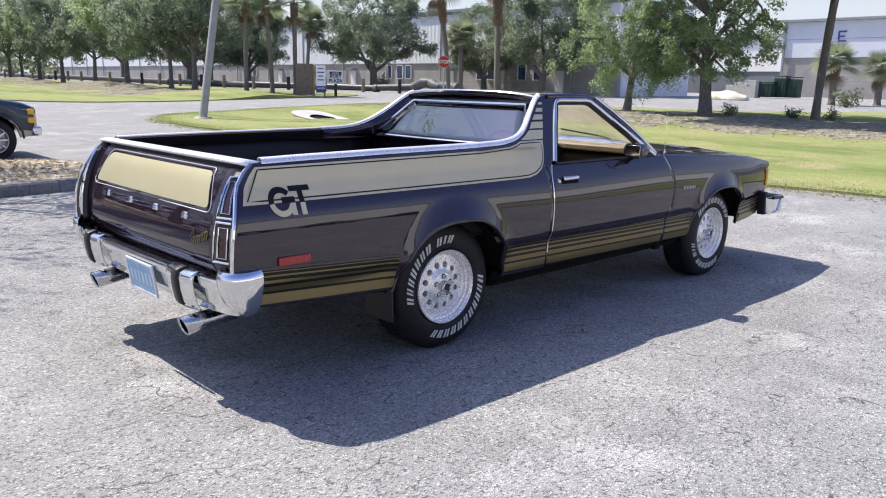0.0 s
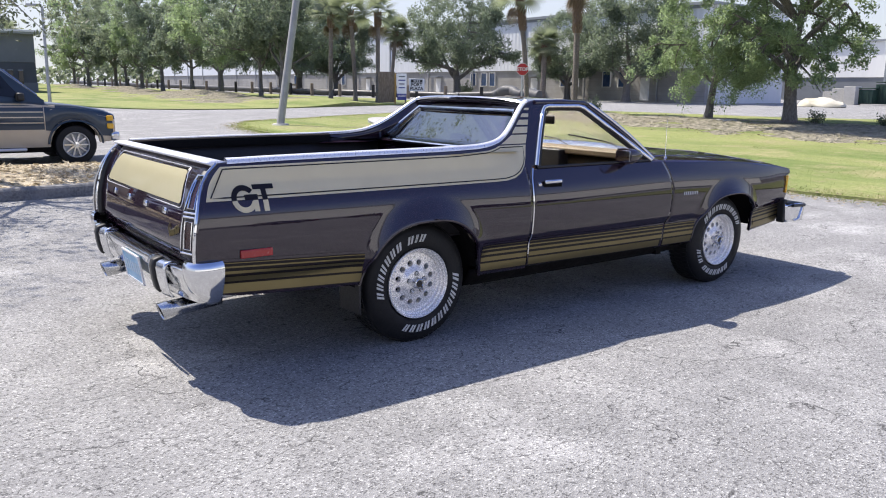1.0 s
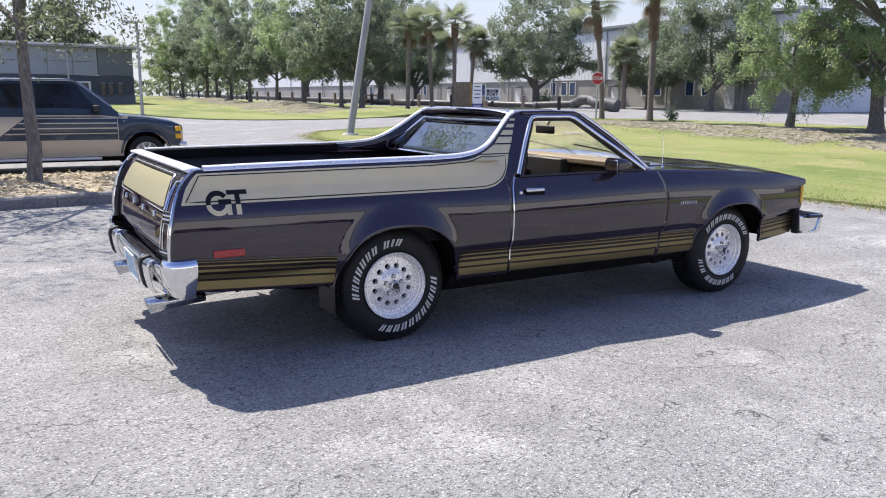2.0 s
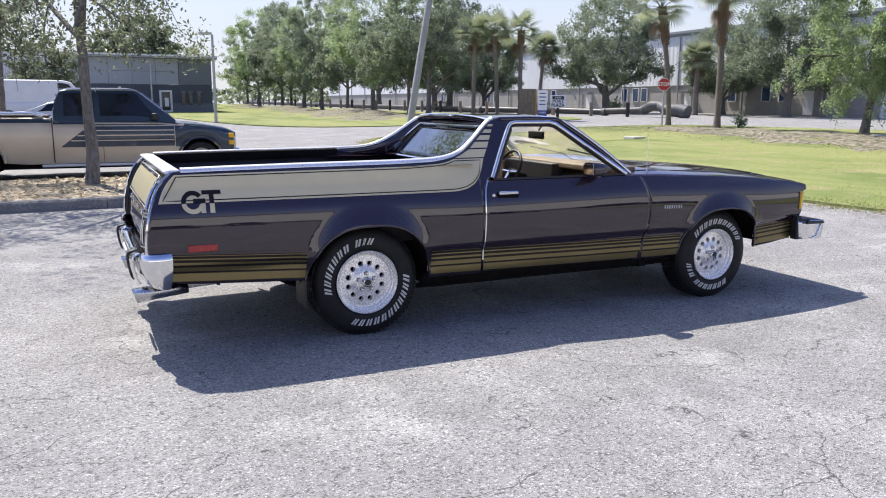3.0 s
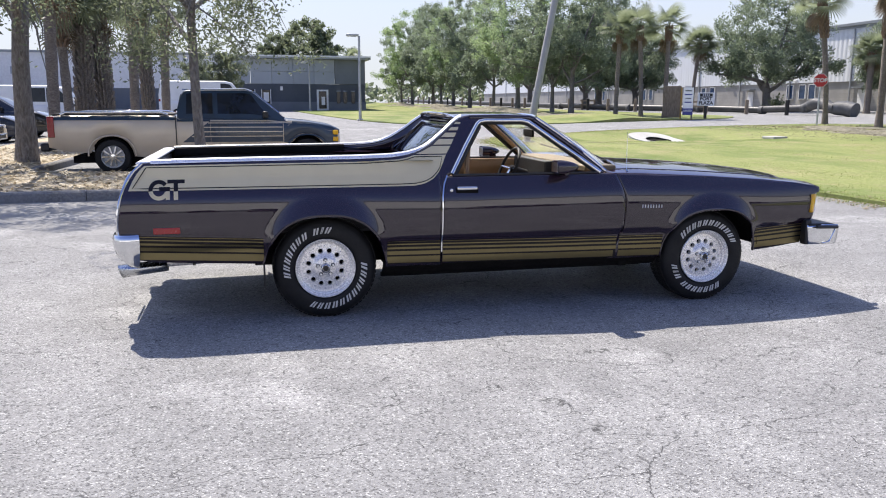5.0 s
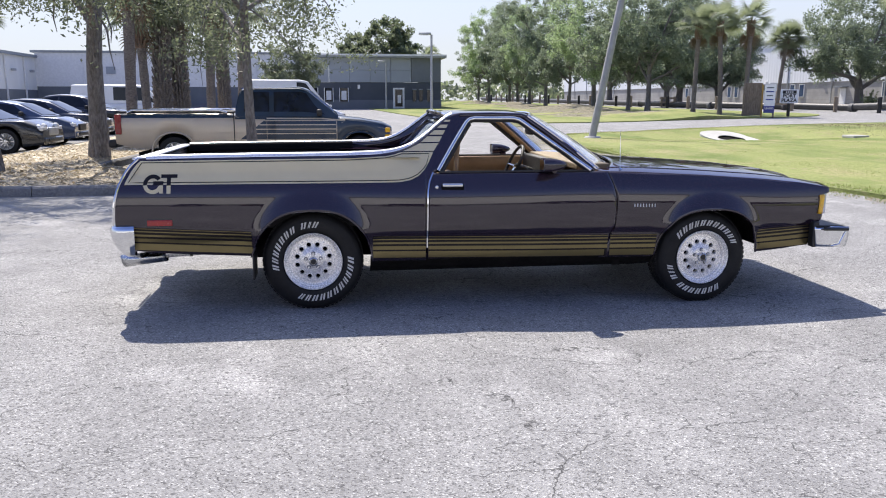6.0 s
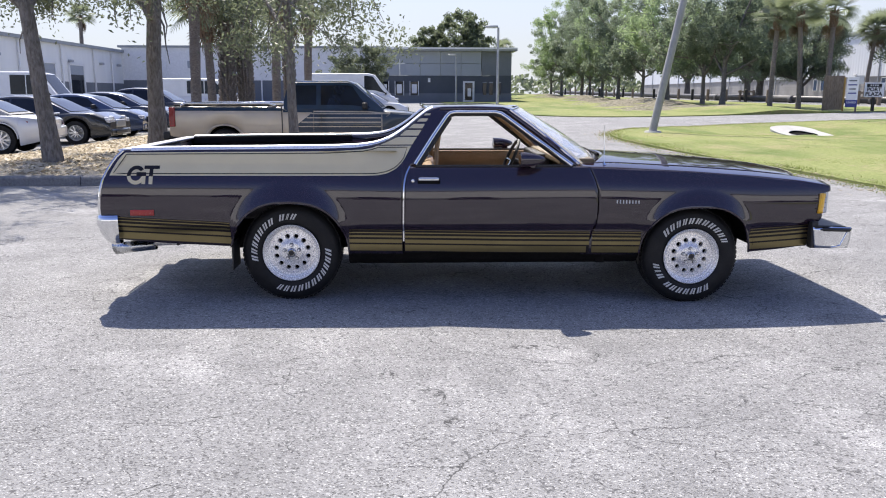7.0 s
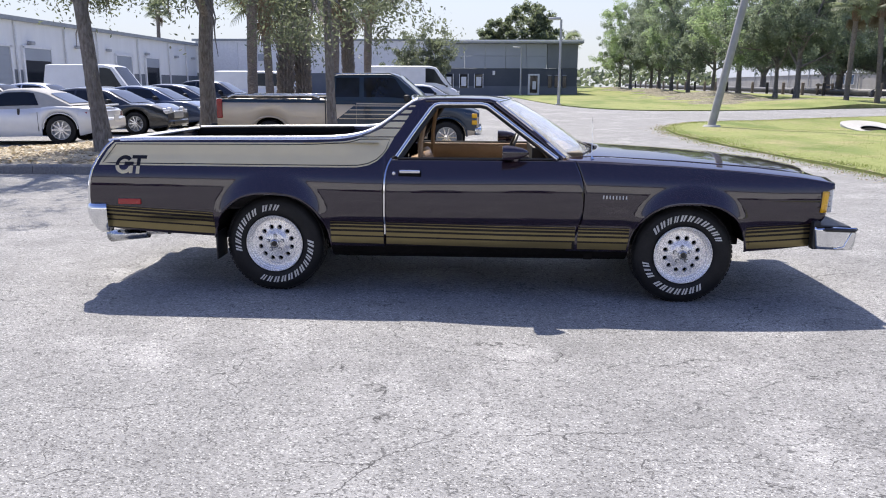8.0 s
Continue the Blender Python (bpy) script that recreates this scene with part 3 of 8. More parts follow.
    for z in (0.672, 0.709, 0.746):
        tube("lamp_bar", [(6.72, YC + side * (body_w(6.7, 0.7) + 0.002), z), (6.775, YC + side * (body_w(6.7, 0.7) - 0.018), z), (6.83, YC + side * (body_w(6.7, 0.7) - 0.07), z)], 0.003, BLACK, lamp, n=5)
    # mirror on the door
    mx, my, mz = on_side(4.60, 1.04, side, 0.10)
    base = (4.62, YC + side * (body_w(4.62, 0.98) - 0.01), 0.995)
    mirror = mesh_ob("door_mirror", *mirror_data(side, (mx, my, mz)), BROWN, door, "dark bullet-shaped door mirror", 50)
    tube("mirror_stalk", [base, (4.61, base[1] + side * 0.05, 1.0), (mx + 0.01, my, mz - 0.045)], [0.028, 0.020, 0.018], BROWN, mirror, n=8)
    bm = bmesh.new()
    box_bm(bm, (mx - 0.083, my, mz), (0.006, 0.118, 0.076))
    part("mirror_glass", bm, CHROME, mirror, "", bevel=0.01)


def sweep(name, plan, prof, material, parent, label="", lift=0.0):
    """Sweeps a profile of (outward, height) pairs along a plan line about the car's middle."""
    n, k, v, f = len(plan), len(prof), [], []
    for i, (x, y) in enumerate(plan):
        a, b = plan[min(i + 1, n - 1)], plan[max(i - 1, 0)]
        d = Vector((a[0] - b[0], a[1] - b[1])).normalized()
        o = Vector((-d.y, d.x))
        if o.x * (x - 4.2) + o.y * y * 2.5 < 0:
            o = -o
        v += [(x + o.x * q, YC + y + o.y * q, z + lift * max(0.0, 1.62 - x) * max(0.0, 0.60 - z) / 0.14) for q, z in prof]
    for i in range(n - 1):
        for j in range(k - 1):
            f.append((i * k + j, i * k + j + 1, (i + 1) * k + j + 1, (i + 1) * k + j))
    f += [tuple(range(k)), tuple((n - 1) * k + j for j in range(k))[::-1]]
    return mesh_ob(name, v, f, material, parent, label, 32)


def mirror_data(side, c):
    verts, faces, n = [], [], 14
    for i, (dx, k) in enumerate(((-0.085, 0.90), (-0.083, 1.0), (-0.05, 1.0), (0.0, 0.90), (0.05, 0.66), (0.085, 0.36), (0.10, 0.08))):
        for j in range(n):
            a = 2 * math.pi * j / n
            cy, cz = math.cos(a), math.sin(a)
            sq = (abs(cy) ** 4 + abs(cz) ** 4) ** -0.25
            verts.append((c[0] + dx, c[1] + cy * sq * 0.070 * k, c[2] + cz * sq * 0.050 * k))
    for i in range(6):
        for j in range(n):
            l = (j + 1) % n
            faces.append((i * n + j, (i + 1) * n + j, (i + 1) * n + l, i * n + l))
    faces += [tuple(range(n)), tuple(6 * n + j for j in range(n - 1, -1, -1))]
    return verts, [f[::-1] for f in faces]


def ribbon(name, pts, width, out, material, parent, side=-1, close=False):
    """A narrow flat strip along (x, z) points on the body side."""
    n, v, f = len(pts), [], []
    for i, (x, z) in enumerate(pts):
        a = pts[(i + 1) % n] if close or i < n - 1 else pts[i]
        b = pts[i - 1] if close or i > 0 else pts[i]
        d = Vector((a[0] - b[0], a[1] - b[1]))
        d = d.normalized() if d.length > 0 else Vector((1, 0))
        for s in (-0.5, 0.5):
            v.append(on_side(x - d.y * width * s, z + d.x * width * s, side, out))
    for i in range(n if close else n - 1):
        q = (i + 1) % n
        g = (2 * i, 2 * q, 2 * q + 1, 2 * i + 1)
        f.append(g if side < 0 else g[::-1])
    return mesh_ob(name, v, f, material, parent, "", 50)


def emblem_mark(car, owner):
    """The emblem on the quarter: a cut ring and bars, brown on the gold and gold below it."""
    def piece(name, pts, mat_, out):
        vs = [on_side(*small(x, z), -1, out) for x, z in pts]
        mesh_ob(name, vs, [tuple(range(len(vs)))], mat_, owner, "", 30)
    cx, cz, line = 1.825, 0.934, 0.926
    def small(x, z):
        return cx - 0.012 + (x - cx) * 0.84, line + (z - line) * 0.88
    sx, r0, r1 = 1.05, 0.043, 0.072
    def arc(a0, a1, n=14):
        o = [(cx + sx * r1 * math.cos(radians(a0 + (a1 - a0) * i / n)), cz + r1 * math.sin(radians(a0 + (a1 - a0) * i / n))) for i in range(n + 1)]
        w = [(cx + sx * r0 * math.cos(radians(a1 + (a0 - a1) * i / n)), cz + r0 * math.sin(radians(a1 + (a0 - a1) * i / n))) for i in range(n + 1)]
        return o, w
    for a0, a1, m_ in ((38, 187, DARK_LINE), (187, 345, GOLD)):
        o, w = arc(a0, a1)
        n = len(o)
        vs = [on_side(*small(x, z), -1, 0.004) for x, z in o + w]
        mesh_ob("emblem_ring", vs, [(i, i + 1, 2 * n - 2 - i, 2 * n - 1 - i) for i in range(n - 1)], m_, owner, "", 30)
    q = lambda x0, x1, z0, z1: [(x0, z0), (x1, z0), (x1, z1), (x0, z1)]
    piece("emblem_bar", q(cx + 0.002, cx + 0.082, line + 0.004, line + 0.030), DARK_LINE, 0.004)
    piece("emblem_bar", q(cx + 0.050, cx + 0.080, cz - 0.068, line), GOLD, 0.004)
    piece("emblem_bar", q(cx + 0.062, cx + 0.190, cz + 0.046, cz + 0.072), DARK_LINE, 0.004)
    piece("emblem_bar", q(cx + 0.108, cx + 0.140, line, cz + 0.046), DARK_LINE, 0.004)
    piece("emblem_bar", q(cx + 0.108, cx + 0.140, cz - 0.070, line - 0.002), GOLD, 0.004)


def wheel(car, x, side, spin):
    """A white-lettered tyre on a machined modular rim."""
    r = 0.358
    yo = YC + side * 0.872
    m = Matrix.Translation((x, yo, 0.356 + land(x, yo))) @ pose(0, 0, 0, 0, 0, 0 if side > 0 else 180)
    w = new("wheel")
    w.parent = car
    prof = [(0.205, -0.215), (0.285, -0.236), (0.335, -0.222), (0.354, -0.195), (r, -0.12), (0.354, -0.045), (0.339, -0.018), (0.31, -0.004), (0.262, 0.004), (0.225, 0.001), (0.206, -0.012), (0.200, -0.03)]
    tyre = lathe("tyre", prof, 56, RUBBER, w, "black white-lettered tyre", m, 50)
    # tread blocks
    v, f = [], []
    for i in range(64):
        a0 = 2 * math.pi * i / 64
        for h0, h1, sh in ((-0.21, -0.165, 0.0), (-0.155, -0.10, 0.5), (-0.09, -0.045, 0.0)):
            a, b = a0 + sh * 0.098, a0 + 0.070 + sh * 0.098
            k = len(v)
            for rr in (r - 0.008, r + 0.0025):
                for aa, hh in ((a, h0), (b, h0), (b, h1), (a, h1)):
                    v.append(m @ Vector((rr * math.cos(aa), hh, rr * math.sin(aa))))
            f += [(k + 4, k + 5, k + 6, k + 7), (k, k + 1, k + 5, k + 4), (k + 1, k + 2, k + 6, k + 5), (k + 2, k + 3, k + 7, k + 6), (k + 3, k, k + 4, k + 7)]
    mesh_ob("tread", v, f, RUBBER, tyre, "", 0)
    rim = lathe("rim", [(0.200, -0.20), (0.198, -0.03), (0.206, -0.004), (0.2075, 0.003), (0.203, 0.0065), (0.198, 0.003), (0.194, -0.004), (0.190, -0.006), (0.188, -0.024), (0.184, -0.027), (0.180, -0.028), (0.178, -0.046), (0.173, -0.050), (0.165, -0.051), (0.160, -0.050)], 64, ALLOY, w, "machined aluminium rim with stepped lip and a ring of holes", m, 28)
    # face plate pierced by twelve round holes
    v, f = [], []
    seg, steps = 12, 10
    depth = lambda q: float(np.interp(q, [0.070, 0.080, 0.086, 0.094, 0.150, 0.160], [-0.026, -0.028, -0.036, -0.042, -0.050, -0.051]))
    for k in range(seg):
        a0, a1 = 2 * math.pi * k / seg, 2 * math.pi * (k + 1) / seg
        am = (a0 + a1) / 2
        c = Vector((0.118 * math.cos(am), 0.118 * math.sin(am)))
        outer = [(0.161, a0 + (a1 - a0) * i / steps) for i in range(steps + 1)] + [(0.161 + (0.072 - 0.161) * i / 6, a1) for i in range(1, 6)] + [(0.072, a1 + (a0 - a1) * i / steps) for i in range(steps + 1)] + [(0.072 + (0.161 - 0.072) * i / 6, a0) for i in range(1, 6)]
        n0, o = len(outer), len(v)
        pos = [Vector((q * math.cos(a), q * math.sin(a))) for q, a in outer]
        for p in pos:
            v.append(m @ Vector((p.x, depth(p.length), p.y)))
        for rad, dz in ((0.0205, 0.0), (0.0180, 0.0035), (0.0160, 0.001), (0.0155, -0.03)):
            for p in pos:
                d = (p - c).normalized()
                q = c + d * rad
                v.append(m @ Vector((q.x, depth(q.length) + dz, q.y)))
        for ring_ in range(4):
            for i in range(n0):
                l = (i + 1) % n0
                f.append((o + ring_ * n0 + i, o + ring_ * n0 + l, o + (ring_ + 1) * n0 + l, o + (ring_ + 1) * n0 + i))
    mesh_ob("face_plate", v, f, ALLOY, rim, "aluminium face with twelve round holes", 28)
    lathe("hub_face", [(0.073, -0.027), (0.066, -0.024), (0.0, -0.022)], 32, ALLOY, rim, "", m)
    lathe("centre_cap", [(0.034, -0.024), (0.034, 0.002), (0.030, 0.010), (0.026, 0.012), (0.022, 0.006), (0.0, 0.007)], 24, CHROME, rim, "", m)
    lathe("cap_recess", [(0.020, 0.0085), (0.0, 0.0088)], 20, BLACK, rim, "", m)
    for k in range(5):
        a = 2 * math.pi * k / 5 + 0.3
        at = m @ Matrix.Translation((0.055 * math.cos(a), 0, 0.055 * math.sin(a)))
        lathe("lug_seat", [(0.0145, -0.0225), (0.0, -0.0222)], 14, BLACK, rim, "", at)
        lathe("lug_nut", [(0.0115, -0.026), (0.0105, -0.002), (0.006, 0.004), (0.0, 0.005)], 8, CHROME, rim, "", at)
    for k in range(24):
        a = 2 * math.pi * k / 24
        lathe("rivet", [(0.0048, -0.053), (0.0038, -0.0455), (0.0, -0.0440)], 6, CHROME, rim, "", m @ Matrix.Translation((0.152 * math.cos(a), 0, 0.152 * math.sin(a))))
    # two runs of raised white bars in place of the lettering
    def run(a0, widths, gap):
        a = a0
        for wd in widths:
            if wd > 0:
                wd *= 1.12
                bars = [(0.0, 0.36, 0.246, 0.289), (0.60, 0.96, 0.246, 0.289)]
                v, f = [], []
                for b0, b1, r0, r1 in bars:
                    o = len(v)
                    v += [m @ Vector((rr * math.cos(a + wd * b + (rr - 0.267) * 1.6), 0.0055 - 0.03 * (rr - 0.267), rr * math.sin(a + wd * b + (rr - 0.267) * 1.6))) for rr in (r0, r1) for b in (b0, b1)]
                    f.append((o, o + 1, o + 3, o + 2))
                mesh_ob("white_bar", v, f, WHITE_LETTER, tyre, "", 0, 0.003)
            a += abs(wd) + gap
    run(radians(spin[0]), [0.145, 0.12, 0.11, 0.10, 0.12, 0.12, 0.12, 0.12, 0.12, 0.10, 0.10], 0.064)
    run(radians(spin[1]), [0.12, 0.11, 0.11, 0.12, 0.12, 0.11, 0.12, -0.06, 0.12, 0.05, 0.11], 0.064)
    lathe("brake_drum", [(0.19, -0.19), (0.19, -0.09), (0.0, -0.085)], 24, UNDER, w, "", m)
    return w


def coupe_utility():
    car = empty("coupe_utility", "dark brown coupe utility with gold panels and chrome trim", "pickup car", at=(0, 0, 0))
    for side in (-1, 1):
        side_panels(car, side)
    q = next(o for o in car.children if o.name.startswith("quarter_panel"))
    emblem_mark(car, q)
    for x in (2.87, 5.815):
        for side in (-1, 1):
            wheel(car, x, side, {2.87: (174, -12), 5.815: (38, 238)}[x])
    rail = lambda x: soft(RAIL, x, 0.05)
    # tailgate between the lamps
    def gate(u, v, out=0.0, y0=-0.80, y1=0.80, z0=0.60, z1=1.105):
        z = z0 + (z1 - z0) * v
        y = y0 + (y1 - y0) * u
        return (soft(REAR, z, 0.03) + 0.016 + 0.03 * (1 - sstep(0.60, 0.70, z)) - 0.012 * (1 - (y / 0.85) ** 2) - out, YC + y, z)
    tg = grid("tailgate", lambda u, v: gate(u, v), 16, 24, BROWN, car, "dark brown tailgate with a gold panel", True, 0.04)
    # gold panel with rounded corners, narrower towards the top, in a thin bright trim
    def tail_outline(grow):
        w0, w1, z0, z1, rad = 0.672 + grow, 0.598 + grow, 0.895 - grow, 1.050 + grow * 0.8, 0.03
        pts = []
        for cx, cz, a0 in ((w0 - rad, z0 + rad, -90), (w1 - rad, z1 - rad, 0), (-w1 + rad, z1 - rad, 90), (-w0 + rad, z0 + rad, 180)):
            pts += [(cx + rad * math.cos(radians(a0 + 90 * k / 6)), cz + rad * math.sin(radians(a0 + 90 * k / 6))) for k in range(7)]
        return pts
    def tail_half(z):
        w = 0.672 + (0.598 - 0.672) * (z - 0.895) / 0.155
        d = max(0.0, 0.03 - (z - 0.895), 0.03 - (1.050 - z))
        return w - 0.03 + math.sqrt(max(0.0, 0.03 ** 2 - d * d))
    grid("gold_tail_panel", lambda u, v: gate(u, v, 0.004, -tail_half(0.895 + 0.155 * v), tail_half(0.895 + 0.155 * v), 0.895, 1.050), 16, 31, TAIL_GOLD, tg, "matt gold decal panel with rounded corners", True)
    for grow, rad, mt in ((0.009, 0.003, DARK_LINE), (0.018, 0.0028, SATIN)):
        tube("tail_trim", [gate(0, 0, 0.004, y, 0, z) for y, z in tail_outline(grow)], rad, mt, tg, n=5, close=True)
    for y in (-0.467, -0.155, 0.155, 0.467):
        grid("badge_bar", lambda u, v: gate(u, v, 0.006, y - 0.027, y + 0.027, 0.825, 0.856), 2, 2, CHROME, tg, "small chrome bar", True, 0.008)
    for y0, y1, zb, amp, waves in ((-0.565, -0.645, 0.738, 0.017, 4.5), (-0.640, -0.700, 0.760, 0.022, 3.0), (-0.555, -0.570, 0.752, 0.030, 0.6)):
        pts = []
        for k in range(40):
            q = k / 39
            w = math.sin(q * waves * 2 * math.pi)
            pts.append(gate(0, 0, 0.004, y0 + (y1 - y0) * q + 0.007 * math.cos(q * waves * 2 * math.pi) - 0.25 * amp * w, 0, zb + amp * w + 0.02 * q, 0))
        tube("gold_script_stroke", pts, 0.0022, STRIPE_GOLD, tg, "thin gold painted scroll", n=4)
    # cap along the top of the tailgate
    def cap(u, v):
        a = math.pi * v
        return (1.720 - 0.050 * math.cos(a), YC - 0.835 + 1.67 * u, 1.098 + 0.014 * math.sin(a) ** 0.6)
    grid("tailgate_cap", cap, 10, 8, SATIN, car, "bright satin metal tailgate cap", True, 0.02)
    # tail lamps, two cells each with chrome frames
    for s in (-1, 1):
        def lamp_pt(u, v, out=0.0, z0=0.66, z1=1.065):
            z = z0 + (z1 - z0) * v
            return (soft(REAR, z, 0.03) - 0.004 + 0.045 * u * u - out, YC + s * (0.79 + (body_w(1.6, z) - 0.006 - 0.79) * u), z)
        lamp = grid("tail_lamp", lambda u, v: lamp_pt(u, v), 5, 12, BLACK, car, "chrome-framed two-cell tail lamp", s > 0, 0.03)
        for z0, z1 in ((0.685, 0.855), (0.875, 1.045)):
            grid("lens", lambda u, v: lamp_pt(0.25 + 0.42 * u, v, 0.006, z0 + 0.016, z1 - 0.016), 3, 6, DARK_RED, lamp, "", s > 0)
            edge = [lamp_pt(a, b, 0.010, z0, z1) for a, b in ((0.10, 0), (0.80, 0), (0.82, 0.25), (0.82, 0.5), (0.82, 0.75), (0.80, 1), (0.10, 1), (0.08, 0.75), (0.08, 0.5), (0.08, 0.25))]
            tube("lamp_frame", edge, 0.006, CHROME, lamp, n=6, close=True)
            edge = [lamp_pt(a, b, 0.010, z0 + 0.02, z1 - 0.02) for a, b in ((0.28, 0), (0.64, 0), (0.64, 0.5), (0.64, 1), (0.28, 1), (0.28, 0.5))]
            tube("lamp_frame", edge, 0.0045, CHROME, lamp, n=6, close=True)
        tube("lamp_edge_chrome", [on_side(soft(REAR, z, 0.03) + 0.002, z, s, -0.002) for z in np.linspace(0.62, 1.10, 12)], 0.009, CHROME, lamp, n=6)
    # rear bumper swept round the tail: a shelf over a face that leans in below, with taller ends
    plan = [(1.66, -0.935), (1.61, -0.935), (1.565, -0.915), (1.535, -0.86), (1.512, -0.74), (1.497, -0.58), (1.489, -0.30), (1.487, 0.0)]
    plan = plan + [(x, -y) for x, y in plan[-2::-1]]
    rb = sweep("rear_bumper", plan, [(-0.14, 0.588), (-0.06, 0.594), (-0.055, 0.600), (-0.012, 0.605), (-0.003, 0.601), (0.0, 0.590), (-0.001, 0.562), (-0.006, 0.554), (-0.022, 0.500), (-0.042, 0.446), (-0.052, 0.438), (-0.10, 0.438)], CHROME, car, "polished chrome rear bumper")
    for s in (-1, 1):
        yb = YC + s * 0.555
        def guard(dy, w, lift):
            a = [(1.560, 0.600), (1.520, 0.609), (1.500, 0.600), (1.494, 0.578), (1.498, 0.530), (1.510, 0.470), (1.530, 0.440)]
            t = w * (len(a) - 1)
            k = min(int(t), len(a) - 2)
            out = 0.002 + 0.016 * max(0.0, 1 - max(0.0, abs(dy) - 0.028) / 0.10) + lift
            return (a[k][0] + (a[k + 1][0] - a[k][0]) * (t - k) - out * sstep(0.05, 0.3, w), yb + dy, a[k][1] + (a[k + 1][1] - a[k][1]) * (t - k) + lift * 0.6 * (t < 2))
        grid("guard_plate", lambda u, w: guard(-0.13 + 0.26 * u, w, 0.0), 14, 18, CHROME, rb, "chrome wedge-shaped guard", True, 0.01)
        grid("bumper_guard", lambda u, w: guard(-0.027 + 0.054 * u, 0.14 + 0.80 * w, 0.006), 2, 18, BLACK, rb, "black rubber guard strip", True, 0.012)
        cap = [(1.678, s * 0.958), (1.650, s * 0.968), (1.615, s * 0.972), (1.575, s * 0.966), (1.545, s * 0.948), (1.526, s * 0.918), (1.520, s * 0.880), (1.530, s * 0.850)]
        sweep("bumper_end", cap if s < 0 else cap[::-1], [(-0.085, 0.632), (-0.050, 0.650), (-0.018, 0.657), (-0.003, 0.653), (0.007, 0.640), (0.011, 0.612), (0.008, 0.574), (0.000, 0.536), (-0.012, 0.490), (-0.028, 0.456), (-0.050, 0.438), (-0.08, 0.434)], CHROME, rb, "rounded chrome bumper end", 0.40)
    tilt = Matrix.Translation((1.492, YC - 0.12, 0.492)) @ pose(0, 0, 0, 0, -9, 0)
    plate = part("plate", box_bm(bmesh.new(), (0, 0, 0), (0.008, 0.30, 0.15), tilt), PLATE, car, "light blue plate in a bright frame", bevel=0.003)
    for dy, dz, wy, wz in ((0, 0.078, 0.312, 0.010), (0, -0.078, 0.312, 0.010), (0.153, 0, 0.010, 0.156), (-0.153, 0, 0.010, 0.156)):
        part("plate_frame", box_bm(bmesh.new(), (-0.003, dy, dz), (0.010, wy, wz), tilt), SATIN, plate)
    for k in range(6):
        part("plate_bar", box_bm(bmesh.new(), (-0.005, -0.11 + 0.044 * k, 0.0), (0.003, 0.024, 0.060), tilt), PLATE_INK, plate)
    # exhaust tips and pipes
    for s in (-1, 1):
        y = YC + s * 0.56
        a = [(1.44, y, 0.335), (1.75, y - s * 0.0, 0.385), (2.05, y - s * 0.03, 0.395), (2.45, y - s * 0.10, 0.36)]
        v, f = tube_data([(1.490, y, 0.338), (1.60, y, 0.351), (1.80, y, 0.372)], [0.046, 0.044, 0.042], 20)
        v = [Vector((p.x - 0.22 * (p.z - 0.338), p.y, p.z)) if k < 20 else p for k, p in enumerate(v)]
        tip = mesh_ob("exhaust_tip", v, f[:-2], STEEL_TIP, car, "polished steel slash-cut exhaust tip", 50, 0.003)
        bv, bf = tube_data([(1.498, y, 0.338), (1.60, y, 0.351), (1.78, y, 0.371)], [0.0405, 0.0395, 0.038], 20)
        bv = [Vector((p.x - 0.22 * (p.z - 0.338), p.y, p.z)) if k < 20 else p for k, p in enumerate(bv)]
        mesh_ob("exhaust_bore", bv, [g[::-1] for g in bf[:-2]] + [bf[-1]], UNDER, tip, "matt black bore", 50)
        tube("exhaust_pipe", a[1:], 0.030, ALLOY, car, "dull steel exhaust pipe", n=10)
        box("mud_flap", (2.455, YC + s * 0.80, 0.345), (0.012, 0.22, 0.20), BLACK, car, "black rubber mud flap", bevel=0.003)
    box("pipe_hanger", (1.98, YC - 0.60, 0.405), (0.02, 0.02, 0.07), BLACK, car)
    # bed
    bed = grid("bed_floor", lambda u, v: (1.74 + 1.9 * u, YC - 0.80 + 1.6 * v, 0.62 + 0.006 * (int(v * 40) % 2)), 4, 40, LINER, car, "black bed floor", False, 0.02, 20)
    for s in (-1, 1):
        grid("bed_side", lambda u, v: (1.74 + 1.90 * u, YC + s * (0.80 - 0.02 * v), 0.62 + 0.47 * v), 10, 3, LINER, car, "black bed side liner", s < 0, 0.01)
        def house(u, v):
            a = math.pi * u
            return (2.87 - 0.42 * math.cos(a), YC + s * (0.80 - 0.20 * sstep(0, 0.25, v)), 0.62 + 0.27 * math.sin(a) * (1 - 0.06 * v))
        grid("wheel_house", lambda u, v: house(u, v), 20, 5, LINER, bed, "", s > 0)
        def house_face(u, v):
            a = math.pi * u
            return (2.87 - 0.42 * math.cos(a), YC + s * 0.60, 0.62 + 0.254 * math.sin(a) * v)
        grid("wheel_house_face", house_face, 20, 2, LINER, bed, "", s > 0)
    grid("tailgate_inner", lambda u, v: (1.735 + 0.01 * v, YC - 0.80 + 1.6 * u, 0.62 + 0.47 * v), 3, 3, LINER, car, "black tailgate lining", False, 0.03)
    # cab back wall, rear window
    grid("cab_back", lambda u, v: (3.64 - 0.05 * (1 - v), YC - 0.80 + 1.6 * u, 0.60 + 0.48 * v), 3, 3, BROWN, car, "dark brown cab back wall", True, 0.03)
